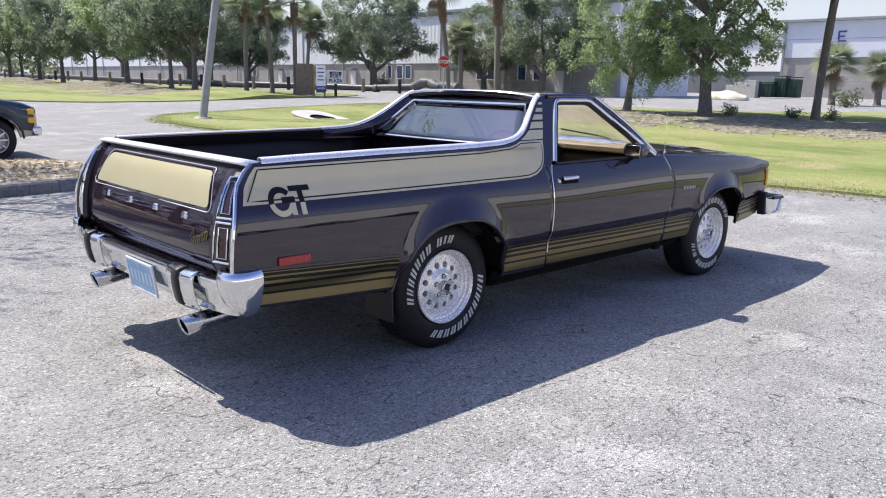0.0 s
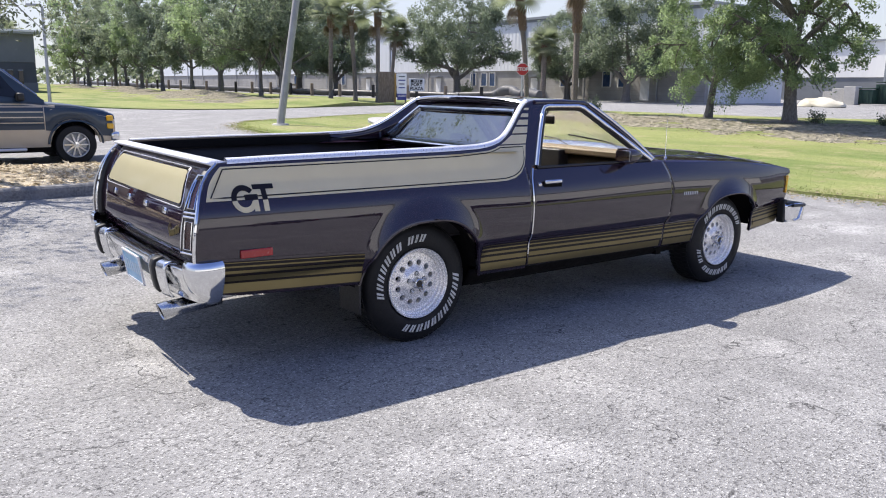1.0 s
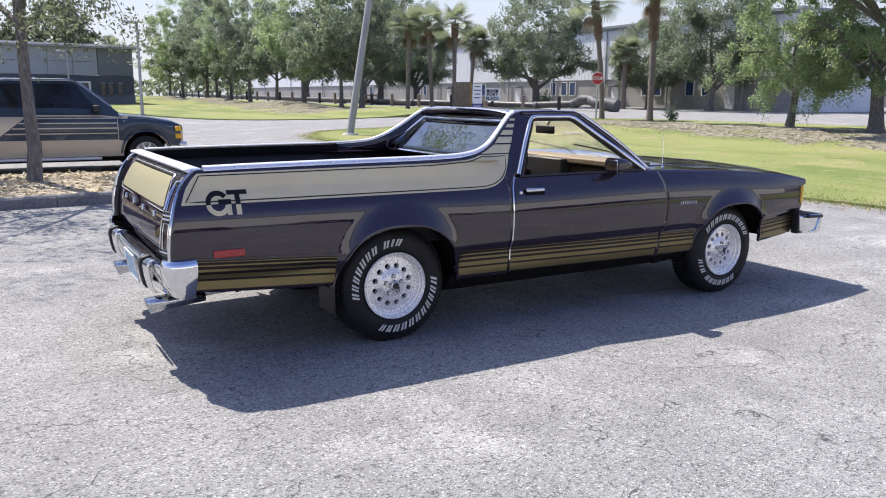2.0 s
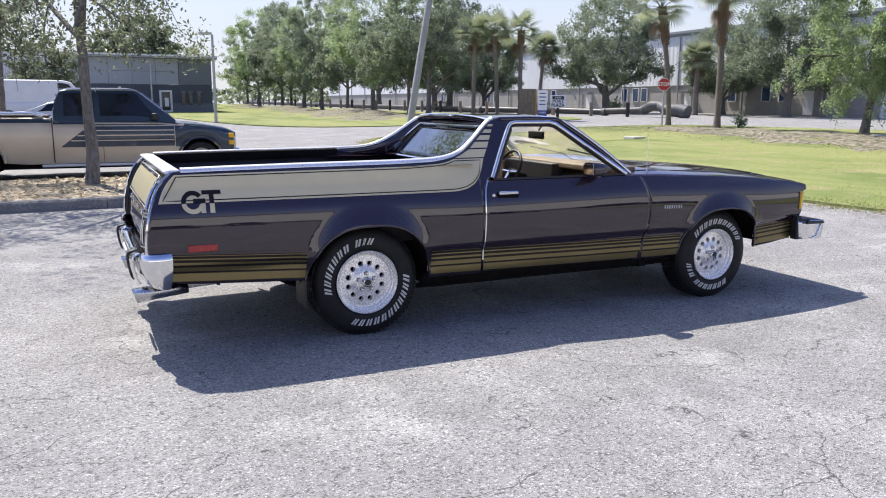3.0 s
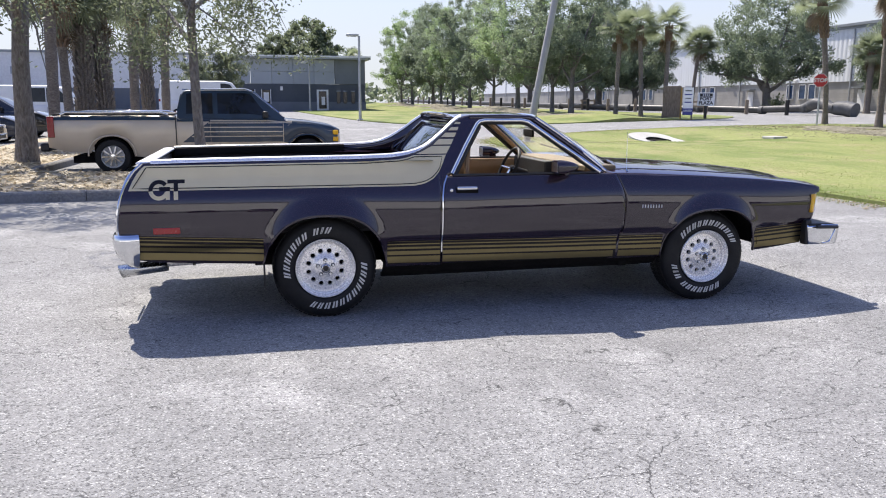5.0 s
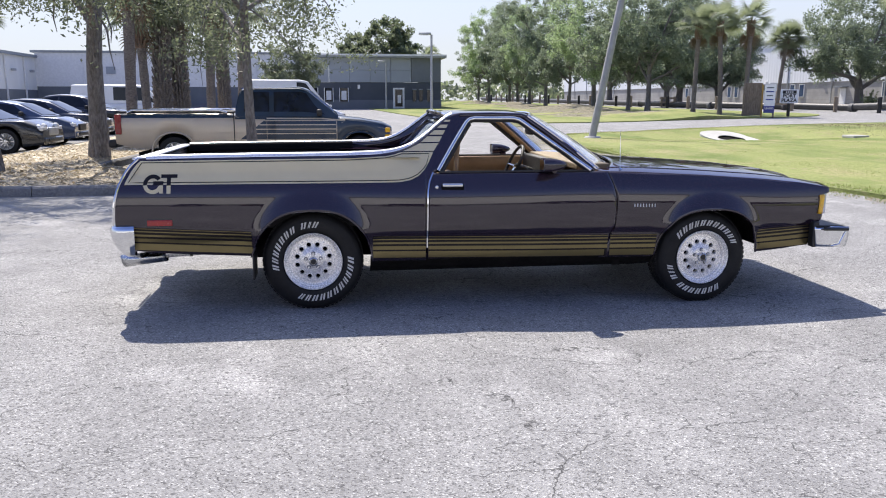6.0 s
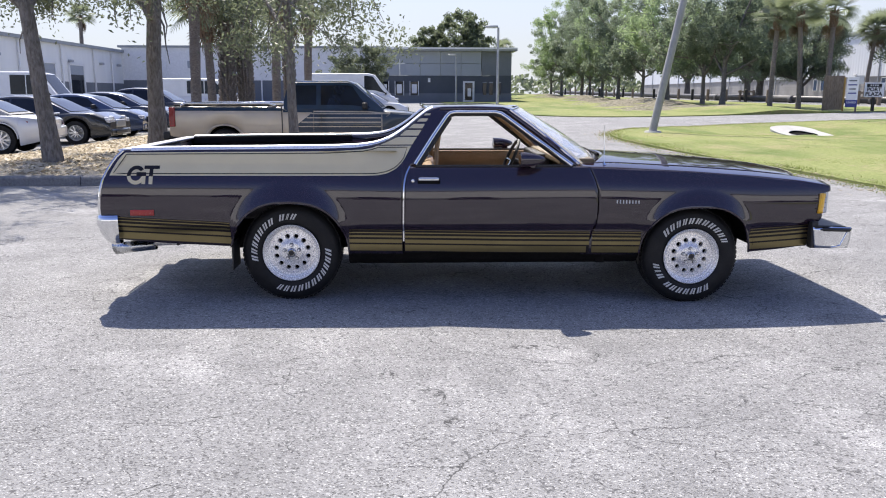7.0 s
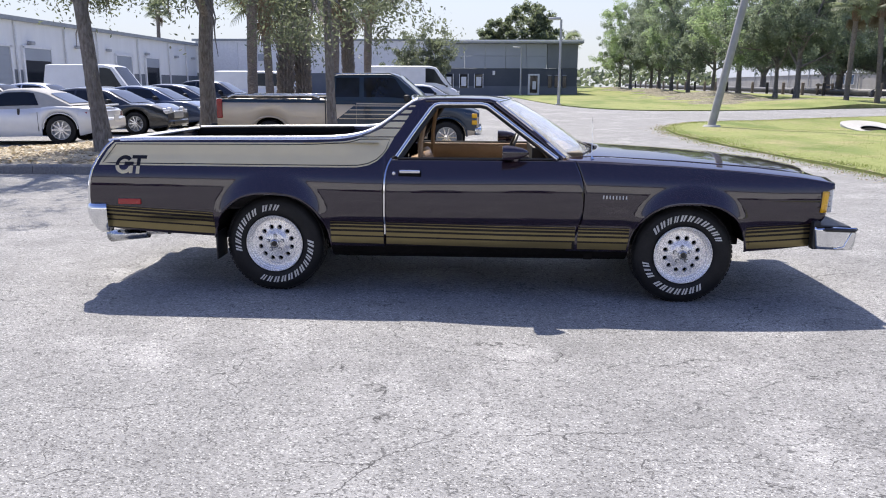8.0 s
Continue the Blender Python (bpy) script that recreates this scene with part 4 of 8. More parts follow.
    def rw(u, v, out=0.0, mx=0.0, mz=0.0):
        half = 0.735 - mx - (0.19) * v
        z = 1.085 + mz + (0.250 - 2 * mz) * v
        y = -half + 2 * half * u
        return (3.640 + 0.255 * ((z - 1.085) / 0.250) - 0.05 * (1 - (y / 0.75) ** 2) - out, YC + y, z)
    glass = grid("rear_window", lambda u, v: rw(u, v), 14, 6, TINT_GLASS, car, "tinted sloping rear window glass", True, 0.005)
    glass.visible_shadow = False
    edge = [rw(u, 0, 0.006) for u in np.linspace(0, 1, 9)] + [rw(1, v, 0.006) for v in (0.2, 0.5, 0.8)] + [rw(u, 1, 0.006) for u in np.linspace(1, 0, 9)] + [rw(0, v, 0.006) for v in (0.8, 0.5, 0.2)]
    tube("rear_window_chrome", edge, 0.012, CHROME, car, n=6, close=True)
    grid("rear_header", lambda u, v: (3.865 + 0.03 * v, YC - 0.56 + 1.12 * u, 1.335 + 0.06 * v), 4, 2, BROWN, car, "", True, 0.01)
    grid("rear_shelf", lambda u, v: (3.60 + 0.06 * v, YC - 0.80 + 1.6 * u, 1.075), 2, 2, BROWN, car, "", False, 0.01)
    for s in (-1, 1):
        # inner face of the sail, from the window edge to the rail
        def inner(u, v):
            x = 3.10 + 0.80 * v
            zt = rail(x) - 0.004
            a = Vector((x, YC + s * (body_w(x, zt) - 0.030), zt))
            return a.lerp(Vector(rw(1 if s > 0 else 0, v, 0.004)), u) + Vector((0, 0, -0.012 * math.sin(math.pi * u)))
        grid("sail_inner", inner, 10, 20, BROWN, car, "dark brown inner face of the sail", s < 0)
        grid("sail_foot", lambda u, v: (3.10 + 0.54 * u, YC + s * (0.86 - 0.14 * v - 0.015 * u), 1.095 - 0.03 * v), 6, 3, BROWN, car, "", s > 0)
    # roof with drip edge
    def roof(u, v):
        y = -0.645 + 1.29 * v
        k = y / 0.645
        x0, x1 = 3.850 + 0.05 * k * k - 0.02, 4.585 - 0.12 * k ** 2
        x = x0 + (x1 - x0) * u
        edge = abs(k) ** 6
        z = 1.422 - 0.018 * k * k - 0.022 * edge - 0.030 * max(0, u - 0.7) ** 2 / 0.09 - 0.012 * (1 - u) ** 4
        return (x, YC + y, z)
    grid("roof", roof, 24, 30, BROWN, car, "dark brown roof skin", False, 0.03)
    tube("roof_rear_chrome", [(3.842 + 0.05 * k * k - 0.02, YC + 0.655 * k, 1.412 - 0.018 * k * k - 0.022 * abs(k) ** 6) for k in np.linspace(-0.97, 0.97, 21)], 0.012, CHROME, car, n=6)
    for s in (-1, 1):
        tube("roof_side_rail", [(3.96, YC + s * 0.628, 1.388), (4.20, YC + s * 0.632, 1.392), (4.42, YC + s * 0.628, 1.386), (4.50, YC + s * 0.625, 1.362)], 0.018, BROWN, car, n=8)
        a0, a1 = Vector((4.945, YC + s * 0.832, 0.985)), Vector((4.462, YC + s * 0.632, 1.368))
        pts = [a0.lerp(a1, k) + Vector((0.0, s * 0.012 * math.sin(math.pi * k), 0.012 * math.sin(math.pi * k))) for k in np.linspace(0, 1, 8)]
        tube("windscreen_pillar", pts, 0.019, BROWN, car, n=8)
        tube("pillar_chrome", [p + Vector((0.014, s * 0.012, 0.014)) for p in pts], 0.010, CHROME, car, n=6)
        tube("pillar_lining", [p + Vector((-0.02, -s * 0.03, -0.012)) for p in pts], 0.020, TAN, car, n=6)
        grid("door_lining", lambda u, v: (3.78 + 1.2 * u, YC + s * (0.79 + 0.03 * math.sin(v * 3)), 0.45 + 0.53 * v), 6, 6, TAN, car, "tan vinyl door lining", s < 0, 0.02)
        box("arm_rest", (4.25, YC + s * 0.755, 0.80), (0.5, 0.07, 0.07), TAN, car, bevel=0.02)
        tube("seat_belt", [(3.97, YC + s * 0.62, 1.33), (3.93, YC + s * 0.70, 1.1), (3.92, YC + s * 0.70, 0.85)], 0.018, TAN, car, n=6)
    # windscreen
    def ws(u, v):
        y = -1 + 2 * u
        b = Vector((5.215 - 0.235 * abs(y) ** 2.4, YC + 0.80 * y, 1.015 - 0.03 * y * y))
        t = Vector((4.595 - 0.12 * abs(y) ** 2.4, YC + 0.635 * y, 1.398 - 0.022 * y * y))
        p = b.lerp(t, v)
        p.z += 0.018 * math.sin(math.pi * v)
        return p
    wsg = grid("windscreen", ws, 24, 8, SCREEN_GLASS, car, "raked clear windscreen", True, 0.005)
    wsg.visible_shadow = False
    tube("windscreen_chrome", [ws(u, 1.0) for u in np.linspace(0.02, 0.98, 15)], 0.011, CHROME, car, n=6)
    tube("windscreen_chrome", [ws(u, 0.0) for u in np.linspace(0.02, 0.98, 15)], 0.010, BLACK, car, n=6)
    # cowl, bonnet and fender tops
    def seam_half(x):
        return float(np.interp(x, [4.9, 5.3, 6.2, 6.9], [0.76, 0.735, 0.70, 0.67]))
    ftop = lambda x: soft(FENDER_TOP, x, 0.05)
    for s in (-1, 1):
        def ft(u, v):
            x = 4.97 + 1.84 * u
            w0, w1 = body_w(x, ftop(x)), seam_half(x)
            y = w0 + (w1 - w0) * v
            z = ftop(x) + (0.017 + 0.010 * sstep(5.0, 5.3, x)) * v ** 0.8
            return (x + 0.025 * sstep(0.8, 1.0, u), YC + s * y, z)
        grid("fender_top", ft, 40, 8, BROWN, car, "dark brown fender crown", s > 0, 0.02)
    def hood(u, v):
        k = -1 + 2 * v
        x = 5.27 - 0.20 * k * k + (6.885 - 0.26 * k * k - 5.27 + 0.20 * k * k) * u
        h = seam_half(x) - 0.006
        y = h * k
        fall = 1 - abs(k) ** 2.0
        side_lift = 0.018 + 0.010 * sstep(5.0, 5.3, x)
        z = ftop(min(x, 6.80)) + side_lift + (0.064 - side_lift) * fall - 0.030 * max(0, u - 0.93) ** 2 / 0.0049
        return (x, YC + y, z)
    grid("bonnet", hood, 50, 40, BROWN, car, "long dark brown bonnet with a raised centre", False, 0.02)
    def header(u, v):
        k = -1 + 2 * v
        x0, x1 = 6.870 - 0.26 * k * k, 6.825 + 0.075 * (1 - k * k)
        z0, z1 = ftop(min(x0, 6.80)) + 0.010 + 0.012 * (1 - k * k), ftop(6.78) + 0.004
        return (x0 + (x1 - x0) * u, YC + 0.72 * k, z0 + (z1 - z0) * u ** 1.5)
    grid("grille_header", header, 6, 20, BROWN, car, "dark brown grille header", False, 0.03)
    box("grille", (6.83, YC, 0.70), (0.05, 1.0, 0.22), BLACK, car, "dark grille", bevel=0.01)
    tube("header_chrome", [(6.800 + 0.11 * (1 - k * k), YC + 0.80 * k, ftop(6.78) - 0.006 - 0.02 * abs(k) ** 3) for k in np.linspace(-1, 1, 15)], 0.009, CHROME, car, n=6)
    for s in (-1, 1):
        box("headlamp", (6.82, YC + s * 0.66, 0.71), (0.06, 0.28, 0.17), LENS, car, "square stacked headlamp", bevel=0.01)
    grid("cowl", lambda u, v: (4.99 + 0.32 * u, YC + 0.78 * (-1 + 2 * v), 0.978 + 0.014 * (1 - (2 * v - 1) ** 2) + 0.003 * u), 4, 12, UNDER, car, "black vented cowl", False, 0.02)
    for y in (-0.35, 0.25):
        tube("wiper", [(5.20, YC + y, 1.035), (5.12, YC + y + 0.05, 1.075), (5.02, YC + y + 0.42, 1.12)], 0.007, BLACK, car, n=5)
    tube("washer_cover", [(5.12, YC - 0.58, 0.985), (5.15, YC - 0.50, 0.995), (5.16, YC - 0.36, 1.0)], 0.012, BLACK, car, n=6)
    tube("aerial", [(5.155, YC - 0.80, 0.99), (5.15, YC - 0.80, 1.01), (5.145, YC - 0.80, 1.28)], [0.014, 0.003, 0.0016], CHROME, car, "thin chrome aerial", n=6)
    # front bumper
    def fb(u, v):
        y = -0.945 + 1.89 * u
        k = abs(y) / 0.945
        front = 6.985 - 0.035 * k ** 4
        prof = [(-0.14, 0.545), (-0.02, 0.540), (0.0, 0.515), (-0.015, 0.48), (-0.05, 0.40), (-0.12, 0.385)]
        t = v * (len(prof) - 1)
        i = min(int(t), len(prof) - 2)
        f = t - i
        dx, z = (prof[i][j] * (1 - f) + prof[i + 1][j] * f for j in (0, 1))
        return (front + dx, YC + y, z)
    fbo = grid("front_bumper", fb, 40, 15, CHROME, car, "polished chrome front bumper", True, 0.012)
    grid("bumper_top", lambda u, v: (6.70 + (0.265 - 0.03 * abs(2 * v - 1) ** 4) * u, YC - 0.93 + 1.86 * v, 0.549 - 0.004 * u), 4, 30, BLACK, fbo, "", False, 0.006)
    for s in (-1, 1):
        grid("bumper_end", lambda u, v: (6.695 + 0.02 * (1 - v) + (0.275 - 0.035 * (1 - v) ** 2) * u, YC + s * (0.945 - 0.03 * (1 - u) ** 2 - 0.012 * u), 0.385 + 0.155 * v), 8, 6, CHROME, fbo, "", s > 0, 0.01)
        tube("rubber_strip", [(6.755, YC + s * 0.948, 0.528), (6.95, YC + s * 0.945, 0.522), (6.992, YC + s * 0.88, 0.52)], 0.015, BLACK, fbo, n=6)
        box("bumper_filler", (6.715, YC + s * 0.875, 0.48), (0.05, 0.07, 0.20), BLACK, car, bevel=0.01)
    # underbody and wheel wells
    box("underbody", (4.35, YC, 0.335), (1.95, 1.46, 0.17), UNDER, car, "dark underbody")
    box("firewall", (5.15, YC, 0.62), (0.06, 1.6, 0.72), UNDER, car)
    box("engine_block", (5.85, YC, 0.62), (1.1, 0.9, 0.42), UNDER, car)
    for c in (2.87, 5.83):
        for s in (-1, 1):
            def well(u, v):
                a = math.pi * u
                return (c - 0.435 * math.cos(a), YC + s * (0.885 - 0.40 * v), 0.40 + 0.36 * math.sin(a))
            grid("wheel_well", well, 24, 3, UNDER, car, "", s > 0)
            box("well_wall", (c, YC + s * 0.50, 0.56), (0.95, 0.02, 0.46), UNDER, car)
    box("rear_axle", (2.87, YC, 0.33), (0.12, 1.5, 0.12), UNDER, car, bevel=0.03)
    box("front_crossmember", (5.83, YC, 0.30), (0.14, 1.4, 0.1), UNDER, car, bevel=0.03)
    # cabin
    grid("bench_seat", lambda u, v: (4.05 + 0.55 * u, YC - 0.70 + 1.4 * v, 0.60 + 0.05 * math.sin(u * 3) + 0.012 * math.cos(v * 40)), 10, 40, TAN, car, "tan vinyl bench seat", False, 0.15)
    for y in (-0.36, 0.36):
        grid("seat_back", lambda u, v: (4.02 - 0.14 * u + 0.045 * math.sin(v * 3.14), YC + y - 0.31 + 0.62 * v, 0.60 + 0.36 * u), 8, 12, TAN, car, "tan vinyl seat back", True, 0.10)
    grid("dashboard", lambda u, v: (4.86 + 0.14 * math.sin(u * 2.2), YC - 0.77 + 1.54 * v, 0.72 + 0.255 * u), 10, 20, PAD_TAN, car, "tan dashboard", True, 0.1)
    box("instrument_panel", (4.83, YC + 0.33, 0.915), (0.11, 0.80, 0.20), BLACK, car, "black instrument panel", bevel=0.01)
    box("dash_pad", (4.97, YC, 1.005), (0.26, 1.46, 0.05), PAD_TAN, car, "dull tan dash pad", bevel=0.012)
    sw = [Vector((0, 0.185 * math.cos(a), 0.185 * math.sin(a))) for a in np.linspace(0, 2 * math.pi, 33)[:-1]]
    mm = Matrix.Translation((4.60, YC + 0.36, 0.93)) @ pose(0, 0, 0, 0, 24, 0)
    wheel_ob = tube("steering_wheel", [mm @ p for p in sw], 0.014, BLACK, car, "black steering wheel", n=8, close=True)
    for a in (0.0, math.pi, -math.pi / 2):
        tube("spoke", [mm @ Vector((0.02, 0, 0)), mm @ Vector((0, 0.18 * math.cos(a), 0.18 * math.sin(a)))], 0.012, CHROME, wheel_ob, n=6)
    tube("steering_column", [mm @ Vector((0.02, 0, 0)), (4.88, YC + 0.36, 0.84)], 0.035, BLACK, car, n=8)
    box("rear_view_mirror", (4.645, YC - 0.02, 1.250), (0.02, 0.23, 0.065), BLACK, car, "dark inside mirror", bevel=0.01)
    tube("mirror_stem", [(4.655, YC - 0.02, 1.26), (4.70, YC - 0.02, 1.335)], 0.008, BLACK, car, n=5)
    grid("headlining", lambda u, v: (3.96 + 0.56 * u, YC - 0.60 + 1.2 * v, 1.370 - 0.012 * (2 * v - 1) ** 2), 3, 6, TAN, car, "", True)
    box("cab_floor", (4.4, YC, 0.40), (1.4, 1.55, 0.03), UNDER, car)
    return car


coupe_utility()


# ---- materials of the surroundings ----
def leaf_mat(name, c1, c2, back):
    m, nt, p = nodes_of(name)
    geo = nt.nodes.new("ShaderNodeNewGeometry")
    col = mixed(nt, geo.outputs["Random Per Island"], c1, c2)
    nt.links.new(col, p.inputs["Base Color"])
    p.inputs["Roughness"].default_value = 0.45
    tr = nt.nodes.new("ShaderNodeBsdfTranslucent")
    tr.inputs[0].default_value = (*back, 1)
    mx = nt.nodes.new("ShaderNodeMixShader")
    mx.inputs[0].default_value = 0.5
    nt.links.new(p.outputs[0], mx.inputs[1])
    nt.links.new(tr.outputs[0], mx.inputs[2])
    nt.links.new(mx.outputs[0], nt.nodes["Material Output"].inputs["Surface"])
    return m


def ribbed(name, c1, c2, pitch, axis, rough=0.5, depth=0.03):
    """Painted ribbed sheet metal with streaks."""
    m, nt, p = nodes_of(name)
    tc = nt.nodes.new("ShaderNodeTexCoord")
    w = nt.nodes.new("ShaderNodeTexWave")
    w.bands_direction = axis
    w.inputs["Scale"].default_value = 0.314 / pitch
    nt.links.new(tc.outputs["Object"], w.inputs["Vector"])
    mp = nt.nodes.new("ShaderNodeMapping")
    mp.inputs["Scale"].default_value = (1, 1, 0.12)
    nt.links.new(tc.outputs["Object"], mp.inputs["Vector"])
    col = mixed(nt, noise_fac(nt, mp.outputs[0], 1.2, 5, 0.3, 0.75), c1, c2)
    nt.links.new(col, p.inputs["Base Color"])
    p.inputs["Roughness"].default_value = rough
    b = nt.nodes.new("ShaderNodeBump")
    b.inputs["Strength"].default_value, b.inputs["Distance"].default_value = 0.8, depth
    nt.links.new(w.outputs["Fac"], b.inputs["Height"])
    nt.links.new(b.outputs[0], p.inputs["Normal"])
    return m


def block_mat(name, c1, c2):
    m, nt, p = nodes_of(name)
    tc = nt.nodes.new("ShaderNodeTexCoord")
    mp = nt.nodes.new("ShaderNodeMapping")
    mp.inputs["Rotation"].default_value = (radians(90), 0, radians(90))
    nt.links.new(tc.outputs["Object"], mp.inputs["Vector"])
    br = nt.nodes.new("ShaderNodeTexBrick")
    br.inputs["Color1"].default_value, br.inputs["Color2"].default_value, br.inputs["Mortar"].default_value = (*c1, 1), (*c2, 1), tuple(v * 0.6 for v in c1) + (1,)
    br.inputs["Scale"].default_value, br.inputs["Mortar Size"].default_value = 1.0, 0.012
    br.inputs["Brick Width"].default_value, br.inputs["Row Height"].default_value = 0.42, 0.21
    nt.links.new(mp.outputs[0], br.inputs["Vector"])
    col = mixed(nt, noise_fac(nt, tc.outputs["Object"], 0.6, 5), br.outputs["Color"], tuple(v * 0.85 for v in c2))
    nt.links.new(col, p.inputs["Base Color"])
    p.inputs["Roughness"].default_value = 0.85
    return m


def grass_mat():
    m, nt, p = nodes_of("sunlit_grass")
    co = nt.nodes.new("ShaderNodeTexCoord").outputs["Object"]
    col = mixed(nt, noise_fac(nt, co, 0.22, 5, 0.3, 0.7), (0.235, 0.265, 0.095), (0.33, 0.345, 0.14))
    # long dark green streaks, tree shade put into the lawn colour
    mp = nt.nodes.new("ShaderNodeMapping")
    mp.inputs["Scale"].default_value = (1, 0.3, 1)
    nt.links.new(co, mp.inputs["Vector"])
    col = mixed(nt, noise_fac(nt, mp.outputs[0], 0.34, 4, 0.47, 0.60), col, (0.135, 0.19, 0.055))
    col = mixed(nt, noise_fac(nt, co, 0.55, 6, 0.52, 0.66), col, (0.36, 0.32, 0.17))
    col = mixed(nt, noise_fac(nt, co, 2.6, 5, 0.56, 0.70), col, (0.30, 0.255, 0.15))
    col = mixed(nt, noise_fac(nt, co, 14, 4, 0.40, 0.75), col, (0.14, 0.18, 0.05))
    col = mixed(nt, noise_fac(nt, co, 60, 3, 0.52, 0.8), col, (0.37, 0.39, 0.17))
    nt.links.new(col, p.inputs["Base Color"])
    p.inputs["Roughness"].default_value, p.inputs["Specular IOR Level"].default_value = 0.9, 0.15
    b = nt.nodes.new("ShaderNodeBump")
    b.inputs["Strength"].default_value, b.inputs["Distance"].default_value = 0.5, 0.03
    nt.links.new(noise_fac(nt, co, 22, 5, 0.2, 0.8), b.inputs["Height"])
    nt.links.new(b.outputs[0], p.inputs["Normal"])
    return m


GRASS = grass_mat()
DIRT = surf("dry_leaf_litter", (0.56, 0.48, 0.34), (0.42, 0.34, 0.23), (0.66, 0.58, 0.43), scale=1.2, fine=26, rough=0.95, bump=0.8, spec=0.15)
BERM = surf("bare_sandy_soil", (0.235, 0.215, 0.155), (0.105, 0.105, 0.062), (0.37, 0.34, 0.265), scale=1.1, fine=4.2, rough=0.95, bump=0.9, spec=0.15)
CONCRETE = surf("weathered_concrete", (0.48, 0.47, 0.44), (0.36, 0.35, 0.32), (0.54, 0.53, 0.50), scale=1.4, fine=22, rough=0.9, bump=0.15)
KERB = surf("stained_kerb_concrete", (0.18, 0.18, 0.175), (0.10, 0.10, 0.098), (0.24, 0.236, 0.228), scale=2.5, fine=30, rough=0.9, bump=0.25)
POLE = surf("grey_concrete_pole", (0.38, 0.38, 0.37), (0.30, 0.30, 0.29), scale=2, fine=40, rough=0.8, bump=0.08)
STEEL = surf("galvanised_steel", (0.45, 0.46, 0.47), (0.36, 0.37, 0.38), scale=5, fine=60, rough=0.45, metal=0.6)
BARK = surf("grey_oak_bark", (0.21, 0.195, 0.18), (0.29, 0.27, 0.25), (0.13, 0.118, 0.105), scale=3, fine=22, rough=0.95, bump=0.9, stretch=(1, 1, 0.35))
PALM_BARK = surf("palm_trunk_bark", (0.27, 0.235, 0.205), (0.36, 0.32, 0.28), (0.16, 0.135, 0.115), scale=2, fine=16, rough=0.95, bump=0.9, stretch=(1, 1, 2.2))
BOOT = surf("dry_palm_boots", (0.18, 0.115, 0.078), (0.12, 0.08, 0.055), (0.25, 0.18, 0.13), scale=3, fine=25, rough=0.95, bump=0.6)
LEAF_OAK = leaf_mat("oak_leaves", (0.042, 0.058, 0.042), (0.205, 0.242, 0.170), (0.30, 0.37, 0.24))
LEAF_BED = leaf_mat("grey_green_leaves", (0.045, 0.056, 0.040), (0.150, 0.165, 0.115), (0.22, 0.26, 0.15))
LEAF_PALE = leaf_mat("pale_oak_leaves", (0.075, 0.105, 0.060), (0.285, 0.355, 0.192), (0.44, 0.57, 0.29))
LEAF_DARK = leaf_mat("dark_leaves", (0.07, 0.09, 0.06), (0.14, 0.165, 0.105), (0.24, 0.29, 0.16))
FROND = leaf_mat("palm_fronds", (0.075, 0.095, 0.062), (0.19, 0.215, 0.145), (0.30, 0.35, 0.20))
DEAD_FROND = leaf_mat("dead_fronds", (0.13, 0.10, 0.07), (0.22, 0.17, 0.12), (0.20, 0.15, 0.09))
METAL_SHEET = ribbed("pale_ribbed_sheet", (0.78, 0.80, 0.81), (0.71, 0.73, 0.74), 0.6, "Y")
WHITE_SHEET = ribbed("white_wall_sheet", (0.80, 0.80, 0.77), (0.73, 0.73, 0.70), 0.9, "Y", depth=0.01)
BLOCK = block_mat("pale_block_wall", (0.40, 0.385, 0.36), (0.34, 0.33, 0.31))
E_PANEL = surf("pale_blue_grey_panel", (0.68, 0.71, 0.76), (0.62, 0.65, 0.70), scale=0.4, fine=8, rough=0.6)
GREY_WALL = surf("mid_grey_render", (0.17, 0.185, 0.20), (0.14, 0.155, 0.17), scale=0.5, fine=12, rough=0.8)
DARK_WALL = surf("dark_slate_render", (0.085, 0.095, 0.11), (0.07, 0.08, 0.095), scale=0.5, fine=12, rough=0.8)
SILVER_PANEL = surf("silver_grey_panel", (0.33, 0.36, 0.39), (0.30, 0.325, 0.355), scale=0.3, fine=9, rough=0.5)
ROOF_TRIM = surf("grey_roof_trim", (0.30, 0.32, 0.33), (0.25, 0.27, 0.28), rough=0.5)
SIGN_WHITE = surf("white_sign_face", (0.93, 0.93, 0.92), (0.88, 0.88, 0.87), scale=4, fine=50, rough=0.5)
WHITE_PAINT = surf("white_paint", (0.78, 0.78, 0.77), (0.70, 0.70, 0.69), scale=4, fine=50, rough=0.5)
DARK_GLASS = surf("dark_window_glass", (0.008, 0.010, 0.014), (0.016, 0.019, 0.023), scale=1.5, fine=4, rough=0.06, coat=0.0, spec=0.4, rvar=0.02)
BLUE_FILM = surf("blue_window_film", (0.028, 0.05, 0.11), (0.045, 0.075, 0.15), scale=1.5, fine=4, rough=0.1, coat=0.5, rvar=0.03)
SIGN_RED = surf("red_sign_face", (0.50, 0.025, 0.03), (0.42, 0.02, 0.025), rough=0.4)
SIGN_BLUE = surf("blue_sign_face", (0.06, 0.07, 0.30), (0.05, 0.06, 0.25), rough=0.45)
DARK_INK = surf("black_sign_ink", (0.015, 0.015, 0.016), rough=0.5)
TIMBER = surf("weathered_timber", (0.22, 0.17, 0.12), (0.15, 0.12, 0.09), (0.28, 0.23, 0.18), scale=2, fine=20, rough=0.9, bump=0.4, stretch=(1, 1, 0.2))
YELLOW_WOOD = surf("yellow_brown_post", (0.42, 0.27, 0.08), (0.34, 0.21, 0.06), rough=0.8)
